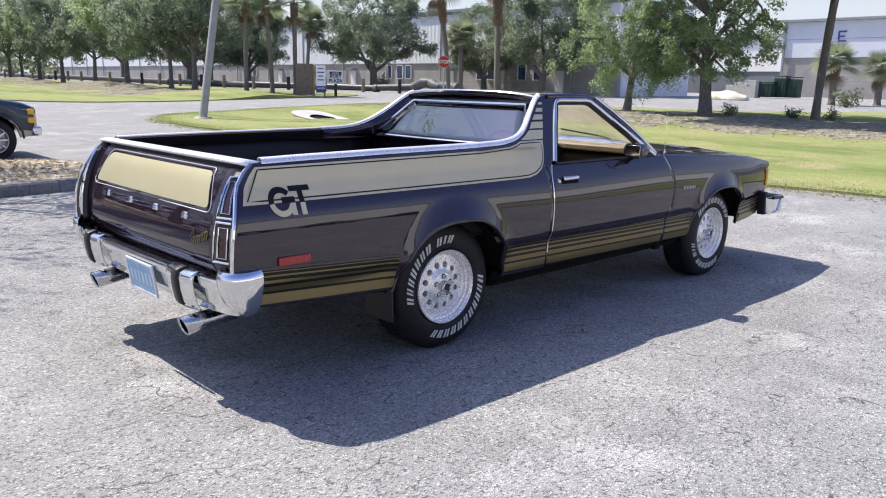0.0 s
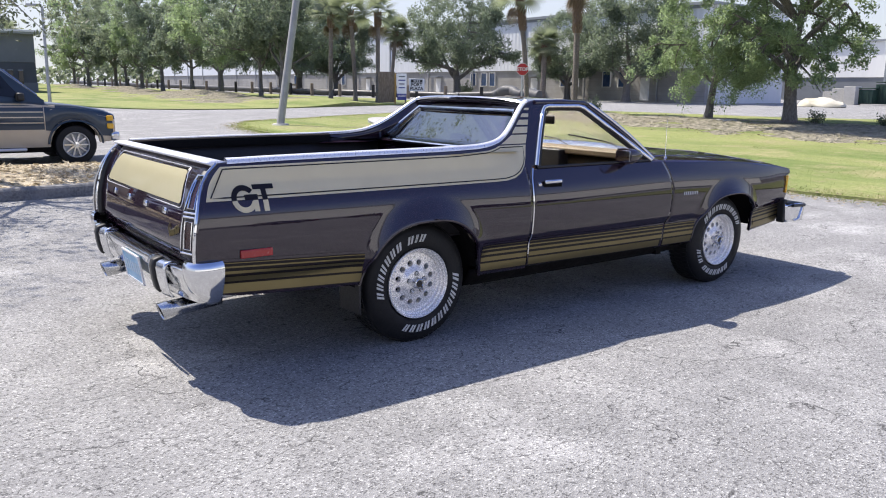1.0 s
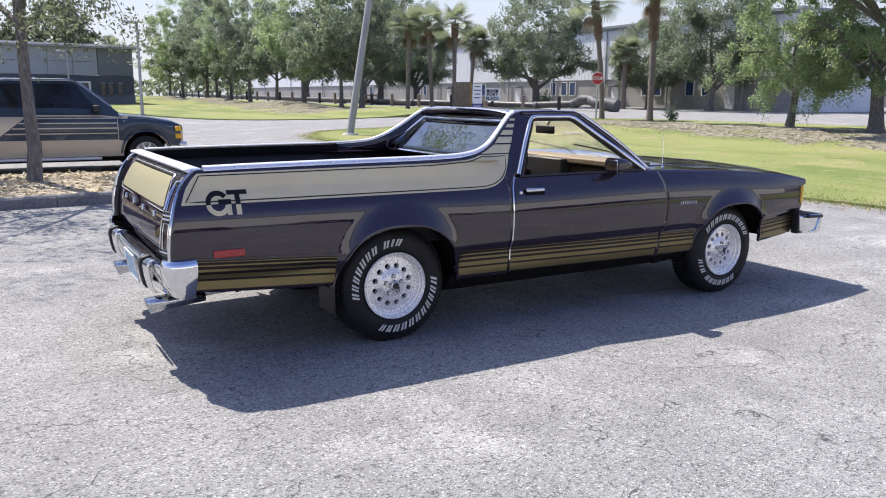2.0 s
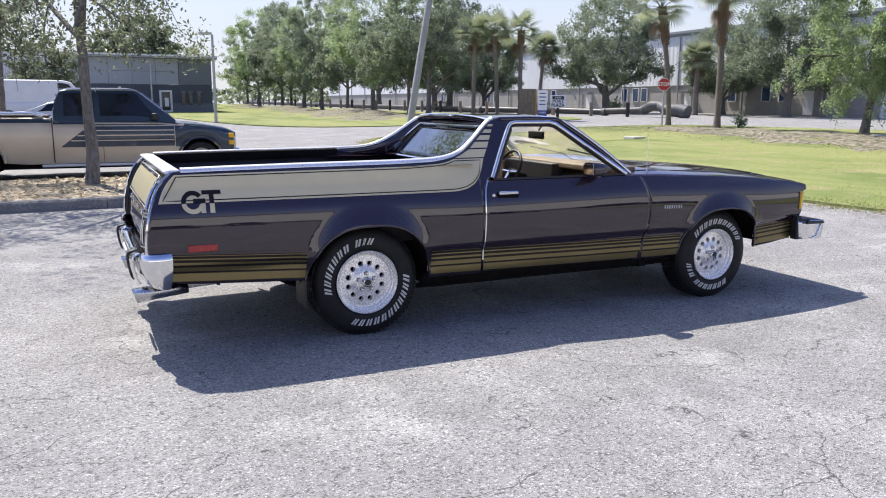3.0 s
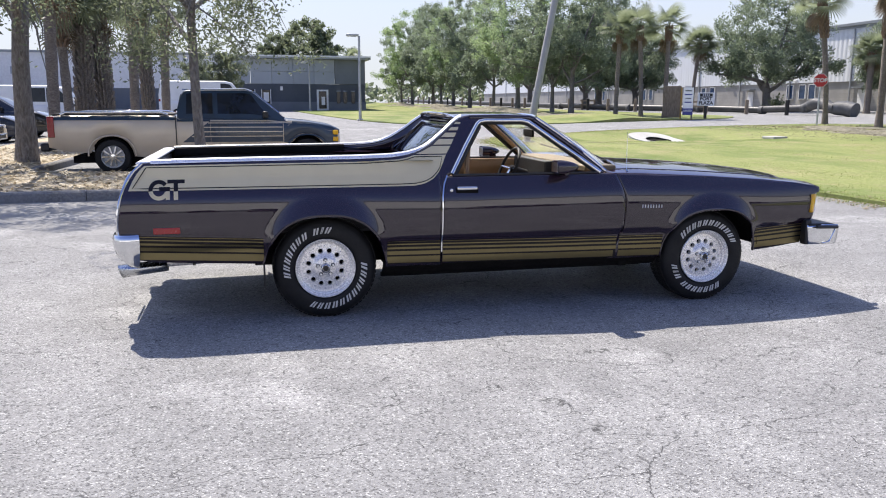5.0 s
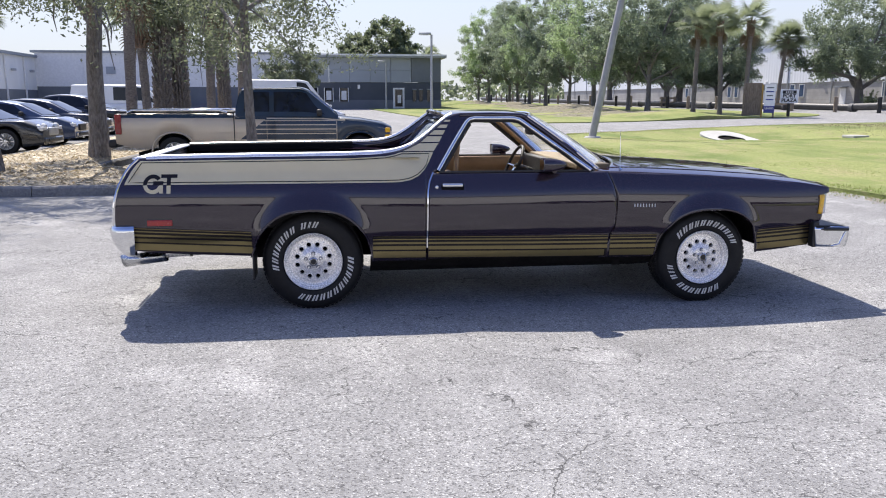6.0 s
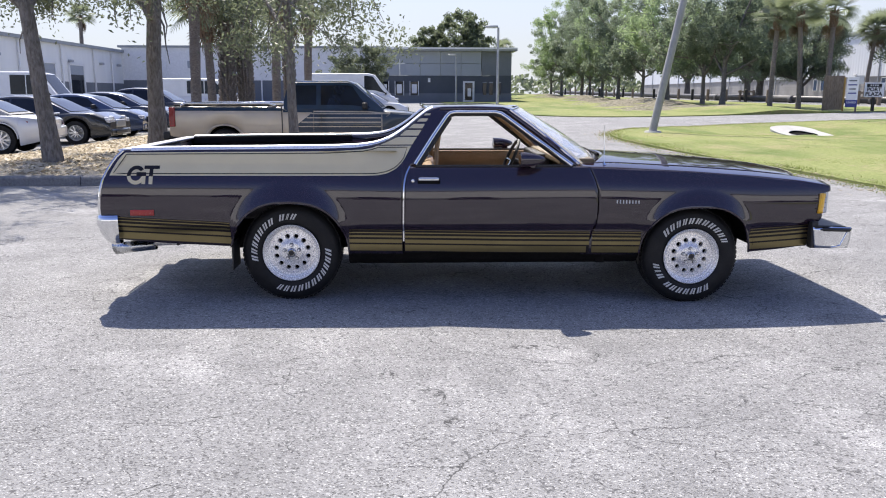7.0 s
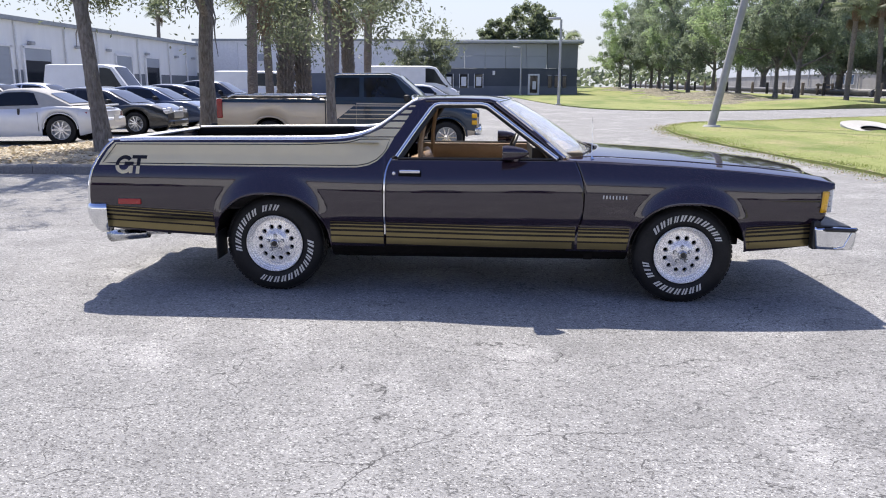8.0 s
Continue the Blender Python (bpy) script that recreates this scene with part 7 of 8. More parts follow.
# ---- parked vehicles ----
TEAL = surf("dark_teal_paint", (0.004, 0.023, 0.048), (0.003, 0.018, 0.040), scale=3, fine=60, rough=0.4, coat=0.6, rvar=0.05)
BEIGE = surf("beige_gold_paint", (0.56, 0.475, 0.36), (0.53, 0.445, 0.33), scale=3, fine=60, rough=0.35, metal=0.2, coat=0.8, rvar=0.05)
SILVER = surf("silver_paint", (0.70, 0.71, 0.73), (0.65, 0.66, 0.68), scale=3, fine=60, rough=0.35, metal=0.25, coat=1.0, rvar=0.05)
BLACK_PAINT = surf("black_car_paint", (0.010, 0.010, 0.011), (0.013, 0.013, 0.014), scale=3, fine=60, rough=0.3, coat=1.0, rvar=0.05)
BLUE_PAINT = surf("slate_blue_paint", (0.07, 0.095, 0.155), (0.06, 0.08, 0.135), scale=3, fine=60, rough=0.3, metal=0.3, coat=1.0, rvar=0.05)
NAVY_PAINT = surf("navy_paint", (0.025, 0.032, 0.055), (0.02, 0.026, 0.046), scale=3, fine=60, rough=0.3, coat=1.0, rvar=0.05)
VAN_WHITE = surf("white_van_paint", (0.74, 0.75, 0.75), (0.68, 0.69, 0.69), scale=2, fine=40, rough=0.35, coat=0.7, rvar=0.05)
FABRIC = surf("grey_soft_top", (0.42, 0.42, 0.42), (0.36, 0.36, 0.36), scale=4, fine=150, rough=0.9, bump=0.2)


def road_wheel(v, x, y, r, side, spokes, rim_mat):
    w = new("wheel")
    w.parent = v
    m = Matrix.Translation((x, y, r)) @ pose(0, 0, 0, 0, 0, 0 if side > 0 else 180)
    rr = r * 0.64
    lathe("tyre", [(rr, -0.20), (r * 0.93, -0.215), (r, -0.18), (r, -0.05), (r * 0.94, -0.01), (rr + 0.02, 0.0), (rr, -0.02)], 32, RUBBER, w, "", m, 50)
    rim = lathe("rim", [(rr, -0.19), (rr * 0.98, -0.03), (rr, -0.004), (rr * 0.93, -0.006), (rr * 0.88, -0.05), (rr * 0.86, -0.09), (0.0, -0.095)], 32, rim_mat if spokes < 0 else STEEL, w, "", m)
    bm = bmesh.new()
    box_bm(bm, (rr * 0.5, -0.035, 0), (rr * 0.92, 0.03, rr * (0.20 if spokes < 8 else 0.13)))
    me = None
    for k in range(abs(spokes)):
        a = 2 * math.pi * k / abs(spokes)
        if me is None:
            bmesh.ops.transform(bm, matrix=Matrix.Identity(4), verts=bm.verts)
            me = bpy.data.meshes.new("spoke")
            bm.to_mesh(me)
            bm.free()
            me.materials.append(rim_mat)
        o = new("spoke", me)
        o.parent = rim
        o.matrix_basis = m @ Matrix.Rotation(a, 4, "Y")
    lathe("hub_cap", [(rr * 0.24, -0.04), (rr * 0.22, -0.012), (0.0, -0.008)], 16, rim_mat, rim, "", m)


def vehicle(name, label, category, at, turn, L, W, top, bottom, axles, r, paint, roof, cab_w, side_windows, screen, rear, spokes=10, rim=ALLOY, paint2=None, split=None, roof_mat=None, lamps=(0.7, 0.8), group="parked cars", lamp_mat=RED_LENS, ends=(0.10, 0.14), panels=()):
    """A parked vehicle: x forward from its rear end, with body, cabin, glass, wheels and lamps."""
    v = empty(name, label, category, group, at, turn)
    half = W / 2
    zt = lambda x: soft(top, x, 0.06)
    def arch(x):
        b = float(np.interp(x, [p[0] for p in bottom], [p[1] for p in bottom]))
        for a in axles:
            u = abs(x - a) / (r + 0.07)
            if u < 1:
                b = max(b, r * 0.75 + (r * 1.25 + 0.06) * (1 - u ** 2.4) ** 0.5)
        return b
    def wd(x):
        k = 1 - ends[0] * (1 - sstep(0, 0.5, x)) - ends[1] * sstep(L - 0.7, L, x)
        return half * k
    xs = columns(0.0, L, 64, tuple(a + s * (r + 0.068) for a in axles for s in (-1, 1)))
    ring = ((0.955, 0.0), (0.985, 0.12), (1.0, 0.36), (1.0, 0.62), (0.985, 0.80), (0.955, 0.93), (0.90, 0.985), (0.5, 1.012), (0.0, 1.02))
    verts, faces, n = [], [], 17
    for x in xs:
        b, t, w = arch(x), zt(x), wd(x)
        line = [(w * k, b + (t - b) * f) for k, f in ring]
        line += [(-y, z) for y, z in line[-2::-1]]
        verts += [(x, y, z) for y, z in line]
    for i in range(len(xs) - 1):
        for j in range(n - 1):
            faces.append((i * n + j, i * n + j + 1, (i + 1) * n + j + 1, (i + 1) * n + j))
    faces += [tuple(range(n))[::-1], tuple((len(xs) - 1) * n + j for j in range(n))]
    faces = [f[::-1] for f in faces]
    body = mesh_ob("body", verts, faces, paint, v, "", 40)
    if paint2:
        body.data.materials.append(paint2)
        for p in body.data.polygons:
            if p.center.z > split(p.center.x):
                p.material_index = 1
    for nm, a0, a1, lo, hi, mt, out in panels:
        for s in (-1, 1):
            px = columns(a0, a1, 60)
            pv = []
            for x in px:
                b, t = arch(x), zt(x)
                zl = max(lo(x), b + 0.004)
                zh = max(min(hi(x), t - 0.004), zl)
                for k in range(7):
                    z = zl + (zh - zl) * k / 6
                    y = wd(x) * float(np.interp((z - b) / (t - b), [p[1] for p in ring], [p[0] for p in ring]))
                    pv.append((x, s * (y + out), z))
            pf = [(i * 7 + k, (i + 1) * 7 + k, (i + 1) * 7 + k + 1, i * 7 + k + 1) for i in range(len(px) - 1) for k in range(6)]
            mesh_ob(nm, pv, [g[::-1] for g in pf] if s > 0 else pf, mt, body, "", 40)
    x0, x1 = roof[0][0], roof[-1][0]
    zr = lambda x: max(soft(roof, x, 0.05), zt(x) + 0.005)
    def cab(x, k):
        b, t = zt(x) - 0.03, zr(x)
        w = wd(x) * 0.93
        lean = cab_w * half
        f = (t - b) / max(0.01, max(z for _, z in roof) - b)
        yr = w + (lean - w) * min(f, 1.0)
        if k < 0.6:
            q = k / 0.6
            return (x, w + (yr - w) * q, b + (t - 0.045 * f - b) * q)
        q = (k - 0.6) / 0.4
        return (x, yr * math.cos(q * math.pi / 2) ** 0.55 if q < 1 else 0.0, t - 0.045 * f + 0.06 * f * math.sin(q * math.pi / 2))
    cx, ks = list(np.linspace(x0, x1, 34)), [0, 0.2, 0.4, 0.6, 0.68, 0.78, 0.9, 1.0]
    cv, cf, m = [], [], 15
    for x in cx:
        line = [cab(x, k) for k in ks]
        cv += line + [(a, -b, c) for a, b, c in line[-2::-1]]
    for i in range(len(cx) - 1):
        for j in range(m - 1):
            cf.append((i * m + j, (i + 1) * m + j, (i + 1) * m + j + 1, i * m + j + 1))
    cab_ob = mesh_ob("cabin", cv, cf, roof_mat or (paint2 or paint), v, "", 40)
    for s in (-1, 1):
        for a0, a1, b0, b1 in side_windows:
            def sw(u, q):
                x = (a0 + (a1 - a0) * u) * (1 - q) + (b0 + (b1 - b0) * u) * q
                p = cab(x, 0.10 + 0.44 * q)
                return (p[0], s * (p[1] + 0.008), p[2] + 0.004)
            grid("side_window", sw, 10, 5, DARK_GLASS, cab_ob, "", s > 0)
        lx = L - 0.02
        box("headlamp", (L - 0.09, s * wd(L - 0.1) * 0.80, lamps[0]), (0.16, wd(L) * 0.34, 0.13), LENS, v, "", bevel=0.03)
        box("tail_lamp", (0.05, s * wd(0.05) * 0.84, lamps[1]), (0.10, wd(0) * 0.26, 0.15), lamp_mat, v, "", bevel=0.02)
        mxp = side_windows[-1][1]
        box("door_mirror", (mxp - 0.12, s * (half + 0.05), zt(mxp) + 0.06), (0.12, 0.2, 0.14), BLACK, v, "", bevel=0.03)
        hx = (side_windows[-1][0] + 0.12)
        box("door_handle", (hx, s * (half + 0.004), zt(hx) - 0.16), (0.16, 0.02, 0.03), paint2 or paint, v, "", bevel=0.006)
        ribb = [(hx - 0.10, s * (half * 1.0 + 0.001), z) for z in (0.35, zt(hx) - 0.12)]
        tube("door_gap", ribb, 0.006, BLACK, v, n=4)
        for a in axles:
            road_wheel(v, a, s * (half - 0.02), r, s, spokes, rim)
    for nm, (a0, a1), rev in (("windscreen", screen, False), ("rear_window", rear, True)):
        def ws(u, q):
            x = a0 + (a1 - a0) * q
            k = -1 + 2 * u
            y = k * 0.82
            p = cab(x, 1.0)
            e = cab(x, 0.62)
            out = 0.012
            zz = e[2] + (p[2] - e[2]) * math.cos(y * 1.35) ** 0.6
            return (p[0] + (out if not rev else -out), e[1] * y, zz + out)
        grid(nm, ws, 10, 6, DARK_GLASS, cab_ob, "", rev)
    for a in axles:
        box("wheel_well", (a, 0, r + 0.12), (2 * r + 0.04, W * 0.74, r * 1.5), UNDER, v)
    box("floor_pan", (L / 2, 0, 0.30), (L * 0.86, W * 0.8, 0.14), UNDER, v)
    return v


def pickup():
    L, x0, y0 = 5.88, -1.60, 15.87
    split = lambda x: 2.0 if x < 2.47 else float(np.interp(x, [2.47, 4.4, 5.2, 5.88], [1.10, 1.09, 1.02, 0.84]))
    slant = lambda x: float(np.interp(x, [2.60, 3.16], [0.65, 1.09]))
    low = lambda x: float(np.interp(x, [4.55, 4.95, 5.6, 5.88], [0.645, 0.60, 0.52, 0.50]))
    panels = [("teal_bed_band", 0.03, 2.455, lambda x: 1.105, lambda x: 1.20, TEAL, 0.004),
              ("teal_cab_panel", 2.49, 3.16, lambda x: 1.075, lambda x: 1.30, TEAL, 0.004),
              ("teal_wedge", 2.60, 3.16, lambda x: 0.645, slant, TEAL, 0.004),
              ("teal_door_panel", 3.165, 4.66, lambda x: 0.645, lambda x: 1.30, TEAL, 0.004),
              ("teal_fender", 4.675, 5.84, low, lambda x: 1.30, TEAL, 0.004)]
    for zs in (1.045, 0.955, 0.862, 0.765):
        panels.append(("pale_stripe", 2.64 + (zs - 0.65) * 1.2, 4.65, lambda x, zs=zs: zs - 0.010, lambda x, zs=zs: zs + 0.010, BEIGE, 0.007))
    v = vehicle("pickup_truck", "dark teal and beige extended-cab pickup parked behind the bed", "pickup truck", (x0, y0, land(x0, y0)), 0, L, 1.96,
                [(0, 1.19), (0.05, 1.21), (2.46, 1.21), (2.48, 1.17), (4.4, 1.16), (4.55, 1.14), (5.2, 1.08), (5.72, 0.99), (5.88, 0.90)], [(0, 0.56), (0.3, 0.48), (1.0, 0.42), (2.0, 0.33), (5.0, 0.33), (5.88, 0.42)], (1.20, 5.17), 0.36, BEIGE,
                [(2.50, 1.20), (2.54, 1.54), (2.60, 1.71), (2.75, 1.755), (3.9, 1.765), (4.05, 1.72), (4.70, 1.15)], 0.80, ((2.68, 3.22, 2.70, 3.22), (3.32, 4.42, 3.32, 4.02)), (4.08, 4.66), (2.50, 2.58), 10, CHROME, TEAL, split, TEAL, (0.76, 0.95), ends=(0.03, 0.10), panels=panels)
    bm = box_bm(bmesh.new(), (1.25, 0, 1.225), (2.36, 1.70, 0.04))
    part("bed_cover", bm, LINER, v, "black bed cover", bevel=0.02)
    for s in (-1, 1):
        tube("bed_rail", [(0.25, s * 0.88, 1.215), (0.36, s * 0.88, 1.265), (2.15, s * 0.88, 1.265), (2.32, s * 0.88, 1.215)], 0.028, CHROME, v, "chrome bed rail", n=8)
        box("corner_lamp", (5.79, s * 0.865, 0.835), (0.12, 0.12, 0.10), AMBER, v, "amber corner lamp", bevel=0.02)
        box("corner_lamp", (5.79, s * 0.865, 0.690), (0.12, 0.12, 0.10), AMBER, v, "amber corner lamp", bevel=0.02)
        for a in (1.20, 5.17):
            pts = [(a - 0.46 * math.cos(t), s * 0.985, 0.34 + 0.46 * math.sin(t) ** 0.8) for t in np.linspace(0.05, math.pi - 0.05, 16)]
            tube("arch_trim", pts, 0.02, BEIGE if a < 2 else TEAL, v, "", n=6)
        tube("bed_gap", [(2.472, s * 0.984, 0.36), (2.472, s * 0.986, 1.20)], 0.014, BLACK, v, "", n=4)
        tube("cab_drip", [(2.62, s * 0.80, 1.735), (3.9, s * 0.80, 1.748), (4.1, s * 0.82, 1.675), (4.6, s * 0.88, 1.245)], 0.012, CHROME, v, "", n=5)
    for s in (-1, 1):
        box("tail_lamp", (0.07, s * 0.93, 0.97), (0.13, 0.10, 0.42), RED_LENS, v, "tall red tail lamp", bevel=0.015)
    box("front_bumper", (5.87, 0, 0.50), (0.16, 1.86, 0.17), CHROME, v, "chrome front bumper", bevel=0.04)
    box("rear_bumper", (-0.08, 0, 0.56), (0.18, 1.84, 0.17), BLACK, v, "dark step bumper", bevel=0.04)
    box("grille", (5.86, 0, 0.77), (0.06, 1.1, 0.24), BLACK, v, "black grille", bevel=0.02)
    for s in (-1, 1):
        box("running_board", (3.3, s * 0.95, 0.30), (2.1, 0.14, 0.05), SILVER, v, "", bevel=0.02)


def sports_coupe():
    L = 4.80
    v = vehicle("convertible_car", "silver convertible with a grey soft top parked on asphalt", "car", (-5.3, 17.60, land(-6, 17)), 188, L, 1.90,
                [(0, 0.80), (0.08, 0.90), (0.5, 0.95), (1.15, 0.97), (1.8, 0.93), (2.8, 0.90), (3.3, 0.88), (3.85, 0.87), (4.3, 0.78), (4.65, 0.66), (4.8, 0.54)], [(0, 0.36), (0.5, 0.24), (4.0, 0.18), (4.8, 0.22)], (0.98, 3.85), 0.375, SILVER,
                [(0.70, 0.97), (1.0, 1.12), (1.35, 1.30), (1.8, 1.39), (2.3, 1.375), (3.35, 0.90)], 0.72, ((1.48, 3.12, 1.62, 2.40),), (2.40, 3.28), (0.80, 1.28), 10, ALLOY, roof_mat=FABRIC, lamps=(0.62, 0.74))
    box("rear_bumper", (-0.02, 0, 0.52), (0.14, 1.66, 0.30), SILVER, v, "silver rear bumper", bevel=0.06)
    box("plate", (-0.10, 0, 0.66), (0.02, 0.34, 0.16), WHITE_PAINT, v)
    box("boot_lip", (0.10, 0, 0.97), (0.12, 1.5, 0.05), SILVER, v, bevel=0.02)
    for s in (-1, 1):
        box("side_scoop", (1.95, s * 0.925, 0.72), (0.06, 0.03, 0.36), BLACK, v, bevel=0.01)
        box("side_marker", (0.42, s * 0.90, 0.80), (0.20, 0.03, 0.04), RED_LENS, v, bevel=0.01)
        for a in (0.98, 3.85):
            tube("arch_lip", [(a - 0.42 * math.cos(t), s * 0.93, 0.33 + 0.46 * math.sin(t) ** 0.8) for t in np.linspace(0.1, math.pi - 0.1, 14)], 0.018, SILVER, v, "", n=6)


def sedan(label, paint, y, front, L, W, h, r, spokes, rim, group="parked cars", boot=0.95, turn=0, x=None, hood=0.86, round_lamps=False):
    at = ((front - L) if x is None else x, y, land(-8, y))
    v = vehicle("sedan_car", label, "car", at, turn, L, W,
                [(0, boot - 0.14), (0.08, boot - 0.02), (0.6, boot), (1.6, boot - 0.02), (3.1, boot - 0.03), (3.5, boot - 0.06), (L - 0.5, hood), (L - 0.12, hood - 0.16), (L, hood - 0.30)], [(0, 0.34), (0.5, 0.24), (L - 0.5, 0.20), (L, 0.26)], (1.02, L - 0.95), r, paint,
                [(0.55, boot), (1.0, boot + 0.20), (1.5, h - 0.06), (2.0, h), (2.5, h - 0.01), (3.0, h - 0.10), (3.75, boot - 0.06)], 0.70, ((1.05, 1.95, 1.45, 1.98), (2.03, 3.25, 2.05, 2.85)), (2.95, 3.68), (0.68, 1.42), spokes, rim, lamps=(hood - 0.24, boot - 0.16), group=group)
    box("grille", (L + 0.0, 0, hood - 0.32), (0.08, W * 0.36, 0.22), STEEL if round_lamps else BLACK, v, "mesh grille", bevel=0.03)
    box("front_bumper", (L - 0.04, 0, 0.36), (0.14, W * 0.78, 0.20), paint, v, "", bevel=0.05)
    box("lower_intake", (L + 0.03, 0, 0.36), (0.05, W * 0.5, 0.10), BLACK, v, "", bevel=0.02)
    if round_lamps:
        for s in (-1, 1):
            for k, (dy, rad) in enumerate(((0.48, 0.11), (0.70, 0.085))):
                lathe("round_lamp", [(0, 0.05), (rad * 0.8, 0.04), (rad, 0.0), (rad, -0.06)], 18, LENS, v, "round headlamp", Matrix.Translation((L - 0.06 - 0.06 * k, s * dy, hood - 0.20)) @ pose(0, 0, 0, 0, 0, -90))
    return v


def van(label, at, turn, L, W, h, nose, side):
    v = vehicle("white_van", label, "van", at, turn, L, W,
                [(0, 1.20), (0.1, 1.22), (L - nose - 0.3, 1.20), (L - nose * 0.6, 1.12), (L - 0.25, 0.95), (L, 0.62)], [(0, 0.4), (0.5, 0.32), (L, 0.34)], (1.1, L - 0.95), 0.34, VAN_WHITE,
                [(0.0, 1.2), (0.03, h - 0.12), (0.15, h), (L - nose - 0.7, h), (L - nose - 0.25, h - 0.10), (L - nose * 0.42, 1.10)], 0.86, side + ((L - nose - 0.95, L - nose * 0.55, L - nose - 0.95, L - nose - 0.38),), (L - nose - 0.22, L - nose * 0.46), (0.02, 0.06), 8, STEEL, lamps=(0.80, 1.25), group="parked vans", ends=(0.02, 0.12))
    box("front_bumper", (L - 0.05, 0, 0.48), (0.18, W * 0.86, 0.26), BLACK, v, "black bumper", bevel=0.05)
    return v


def parking():
    pickup()
    sports_coupe()
    row = [sedan("black luxury coupe with round headlamps and bright wheels", BLACK_PAINT, 21.3, -5.0, 4.82, 1.92, 1.40, 0.35, 10, CHROME, round_lamps=True, hood=0.92, boot=0.97)]
    sedan("slate blue saloon car with dark wheels", BLUE_PAINT, 24.9, -5.3, 4.65, 1.80, 1.43, 0.33, 10, BLACK, hood=0.90, boot=1.0)
    row.append(sedan("navy saloon car parked among others", NAVY_PAINT, 28.3, -5.4, 4.8, 1.84, 1.47, 0.33, 10, STEEL, hood=0.92, boot=1.03))
    row.append(sedan("black hatchback parked among others", BLACK_PAINT, 31.8, -5.2, 4.8, 1.90, 1.62, 0.34, 10, STEEL, hood=1.0, boot=1.10))
    sedan("dark grey car in the second row", NAVY_PAINT, 27.5, 0, 4.7, 1.82, 1.50, 0.33, 8, STEEL, x=-17.2)
    sedan("silver car in the second row", SILVER, 31.5, 0, 4.7, 1.82, 1.48, 0.33, 8, STEEL, x=-17.6)
    sedan("white saloon near the office drive", VAN_WHITE, 38.6, 0, 4.7, 1.82, 1.42, 0.33, 8, STEEL, x=2.0 - 3.2)
    van("white high-roof panel van by the roller doors", (-18.5, 38.6, 0.05), 0, 5.15, 2.0, 2.5, 1.2, ((2.2, 2.95, 2.2, 2.95),))
    van("white panel van with a dark side window", (-10.7, 41.8, 0.15), 0, 5.2, 1.95, 2.15, 1.1, ((2.2, 3.1, 2.2, 3.1),))
    van("white van parked near the office", (-3.1, 50.0, 0.35), 0, 5.9, 2.0, 2.45, 1.25, ())
    # the row before the facing building, mirrored in the paint
    for k, x in enumerate((-16.5, -12.6, -9.4, -3.2, -0.3, 2.9, 6.4, 12.5, 15.6, 18.9, 25.2, 28.4)):
        copy_thing(row[(k * 2 + k // 3) % 3], pose(x, -25.5 + 0.25 * (k % 3), land(x, -25), 0, 0, 90 if k % 4 else -90))
    # concrete wheel stops before the row
    for y in (16.6, 17.9, 21.2, 24.8, 28.2, 31.7):
        w = empty("wheel_stop", "low grey concrete wheel stop before a parking bay", "wheel stop", "parking wheel stops", (-4.35 if y > 17 else -5.35, y, land(-4.5, y)), 0)
        part("block", box_bm(bmesh.new(), (0, 0, 0.07), (0.17, 1.85, 0.14), None, 0.75), KERB, w, "", bevel=0.02)


parking()


# ---- small growth, litter and distance ----
def lawn_edge_tufts():
    """Blades of grass along the ragged edge of the lawn, and sparser over it."""
    rng = random.Random(5)
    v, f = [], []
    pts = [Vector((*p, 0)) for p in ISLE if p[0] < 35 and p[1] > -8]
    edge = []
    loop = [Vector((*p, 0)) for p in ISLE]
    for a, b in zip(loop, loop[1:] + loop[:1]):
        if a.x < 34 and b.x < 34 and a.y > -8:
            n = max(1, int((b - a).length / 0.02))
            edge += [a.lerp(b, k / n) for k in range(n)]
    for _ in range(26000):
        e = rng.choice(edge)
        p = e + Vector((rng.gauss(0.06, 0.22), rng.gauss(0, 0.2), 0))
        if noise.noise(Vector((p.x * 1.4, p.y * 1.4, 3))) < -0.25 and not inside(ISLE, p.x, p.y):
            continue
        add_blade(v, f, rng, p, 0.018, 0.05)
    n = 0
    while n < 42000:
        x, y = rng.uniform(9.5, 22), rng.uniform(-2, 32)
        if inside(ISLE, x, y) and rng.random() < 1.1 - 0.05 * (x - 9.5):
            n += 1
            add_blade(v, f, rng, Vector((x, y, 0)), 0.012, 0.032)
    tagged(mesh_ob("grass_blades", v, f, BLADE, smooth=0), "short ragged grass blades along the lawn edge", "grass", kind="stuff")


def add_blade(v, f, rng, p, h0, h1):
    z = isle_h(p.x, p.y) - 0.01 if inside(ISLE, p.x, p.y) else land(p.x, p.y)
    a, h = rng.uniform(0, 6.28), rng.uniform(h0, h1)
    w = Vector((math.cos(a), math.sin(a), 0)) * rng.uniform(0.004, 0.009)
    tip = Vector((p.x, p.y, z + h)) + Vector((rng.gauss(0, 0.02), rng.gauss(0, 0.02), 0))
    b = Vector((p.x, p.y, z))
    o = len(v)
    v += [b - w, b + w, tip]
    f.append((o, o + 1, o + 2))


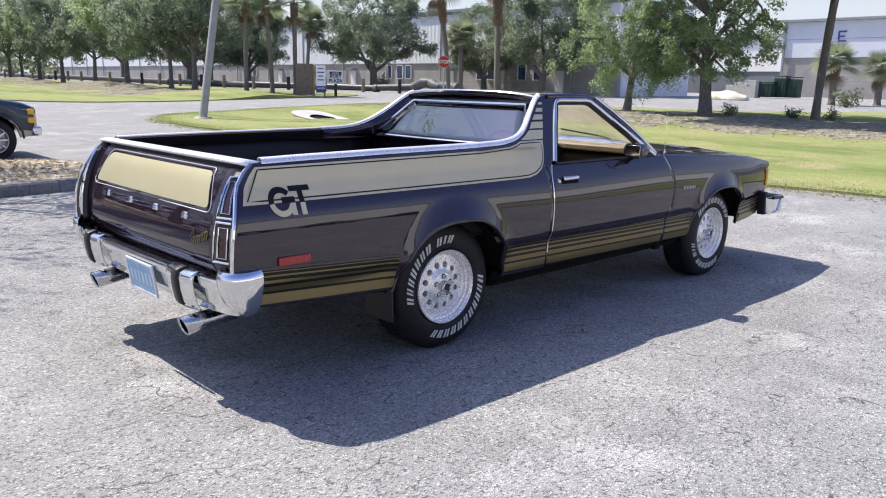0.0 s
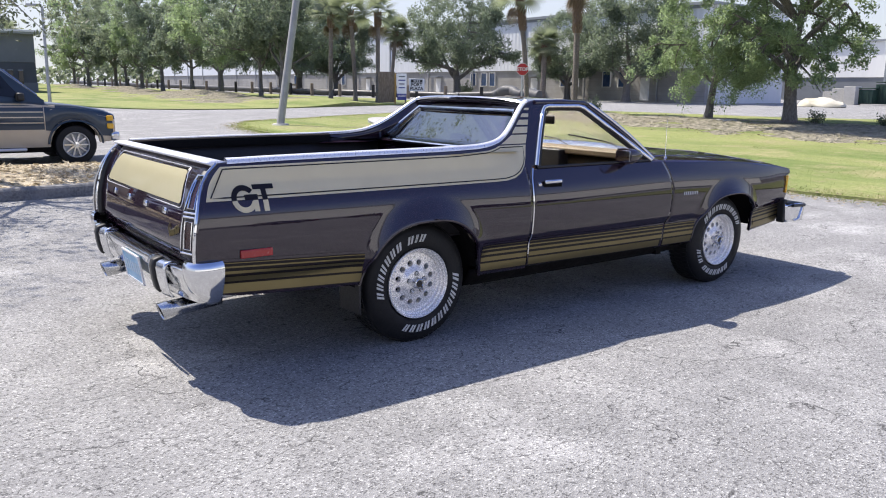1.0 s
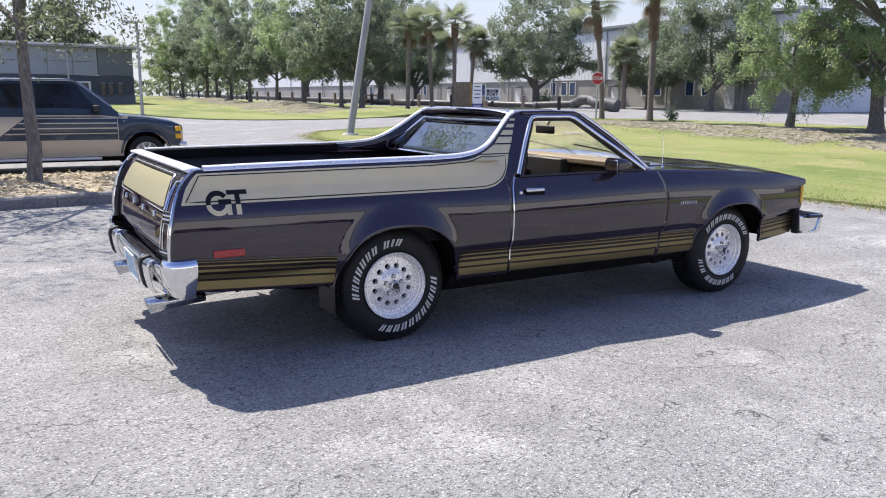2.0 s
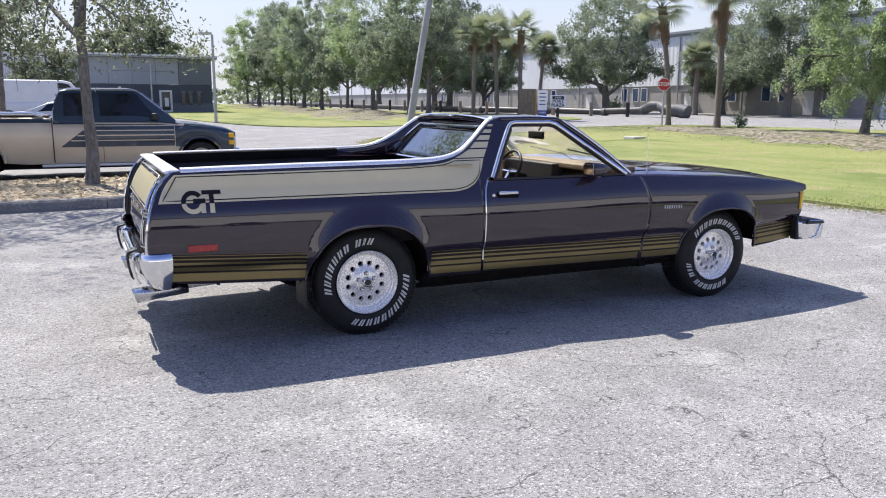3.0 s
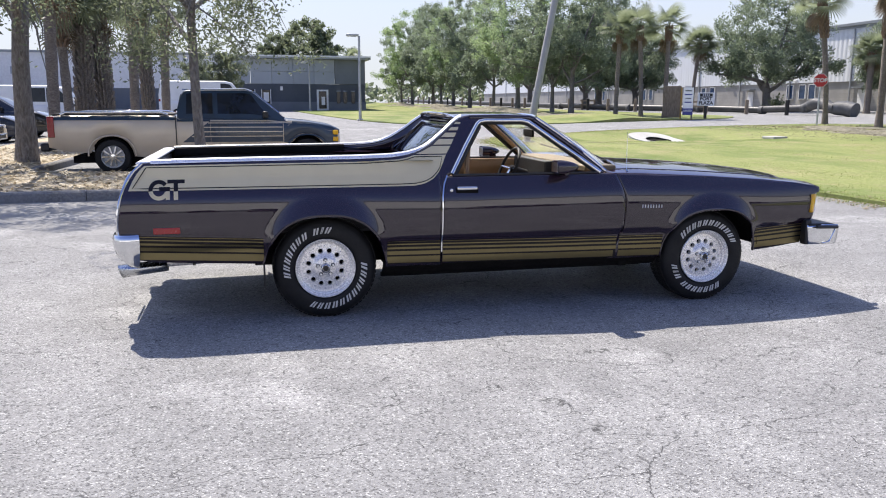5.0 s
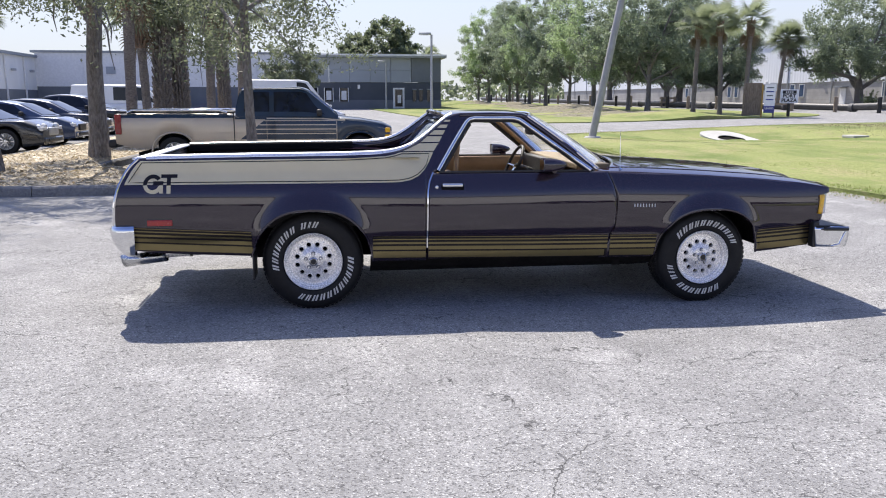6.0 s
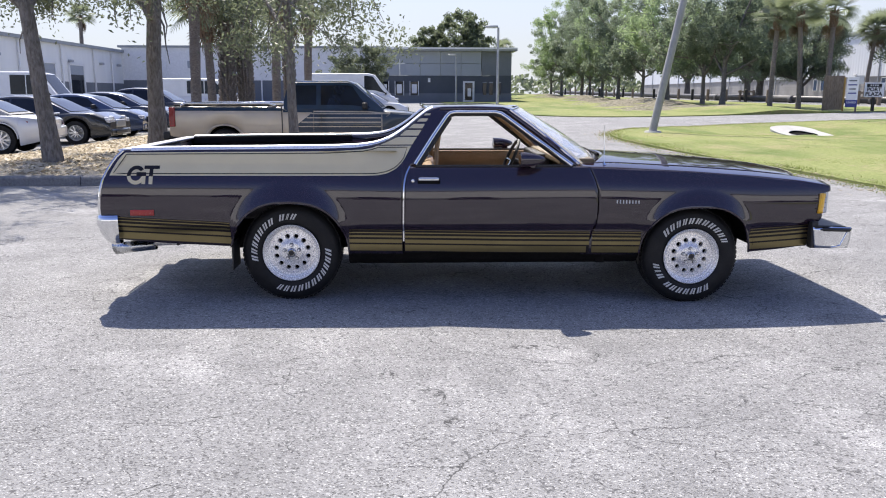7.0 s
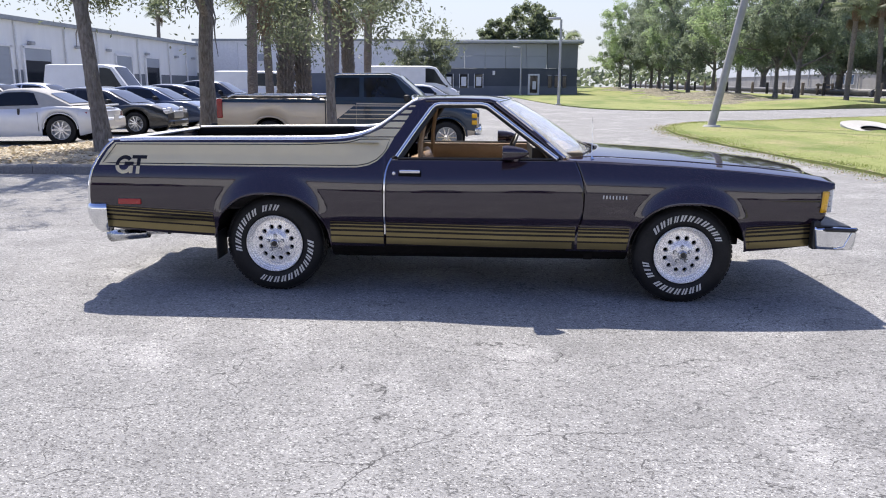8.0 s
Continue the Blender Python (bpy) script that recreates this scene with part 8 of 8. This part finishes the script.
def litter(name, label, count, place, height, material, s0, s1, seed):
    rng = random.Random(seed)
    v, f = [], []
    while len(f) < count:
        x, y = place(rng)
        z = height(x, y) + 0.006
        a, s = rng.uniform(0, 6.28), rng.uniform(s0, s1)
        t = Vector((math.cos(a), math.sin(a), rng.gauss(0, 0.25))) * s
        b = Vector((-math.sin(a), math.cos(a), rng.gauss(0, 0.3))) * s * rng.uniform(0.15, 0.5)
        c = Vector((x, y, z + abs(t.z) * 0.5))
        o = len(v)
        v += [c - t, c + b, c + t, c - b]
        f.append((o, o + 1, o + 2, o + 3))
    tagged(mesh_ob(name, v, f, material, smooth=0), label, "litter", kind="stuff")


def in_bed(rng):
    while True:
        x, y = rng.uniform(-9, 5.2), rng.uniform(10.5, 22)
        if inside(BED, x, y):
            return x, y


def in_soil(rng):
    while True:
        x, y = rng.gauss(28.6, 3.2), rng.uniform(0, 33)
        if inside(ISLE, x, y) and x > 22.6 + 1.2 * noise.noise(Vector((y * 0.6, 0, 0))):
            return x, y


def on_edge(rng):
    e = ISLE[rng.randrange(len(ISLE))]
    while e[0] > 20 or e[1] < -8:
        e = ISLE[rng.randrange(len(ISLE))]
    k = ISLE.index(e)
    n = ISLE[(k + 1) % len(ISLE)]
    q = rng.random()
    return e[0] + (n[0] - e[0]) * q + rng.gauss(-0.18, 0.22), e[1] + (n[1] - e[1]) * q + rng.gauss(0, 0.2)


def far_woods():
    """A low line of far trees along the horizon."""
    rng = random.Random(9)
    v, f = [], []
    for _ in range(9000):
        x = rng.uniform(-160, 190)
        y = 235 + rng.uniform(0, 25)
        top = 5.2 + 3.2 * noise.noise(Vector((x * 0.06, 0, 0))) + 1.6 * noise.noise(Vector((x * 0.23, 4, 0)))
        c = Vector((x, y, 1.3 + max(top, 1.0) * rng.random() ** 0.6))
        n = Vector((rng.gauss(0, 1), rng.gauss(-0.6, 1), rng.gauss(0.5, 1))).normalized()
        t = n.orthogonal().normalized() * rng.uniform(0.5, 1.2)
        b = n.cross(t) * 0.6
        o = len(v)
        v += [c - t, c + b, c + t, c - b]
        f.append((o, o + 1, o + 2, o + 3))
    tagged(mesh_ob("far_woods", v, f, LEAF_DARK, smooth=0), "low dark treeline on the far horizon", "woods", kind="stuff")


lawn_edge_tufts()
litter("bed_litter", "dry straw and leaves scattered over the bed", 9000, in_bed, bed_h, STRAW, 0.03, 0.08, 21)
# leaf count and dark tone also stand in for tree shade on the soil
litter("soil_litter", "fallen leaves over the bare soil, thick and dark for tree shade", 30000, in_soil, isle_h, LITTER, 0.02, 0.05, 22)
litter("edge_litter", "dry clippings along the lawn edge", 3500, on_edge, lambda x, y: max(land(x, y), isle_h(x, y) if inside(ISLE, x, y) else 0.0), STRAW, 0.02, 0.05, 23)
far_woods()
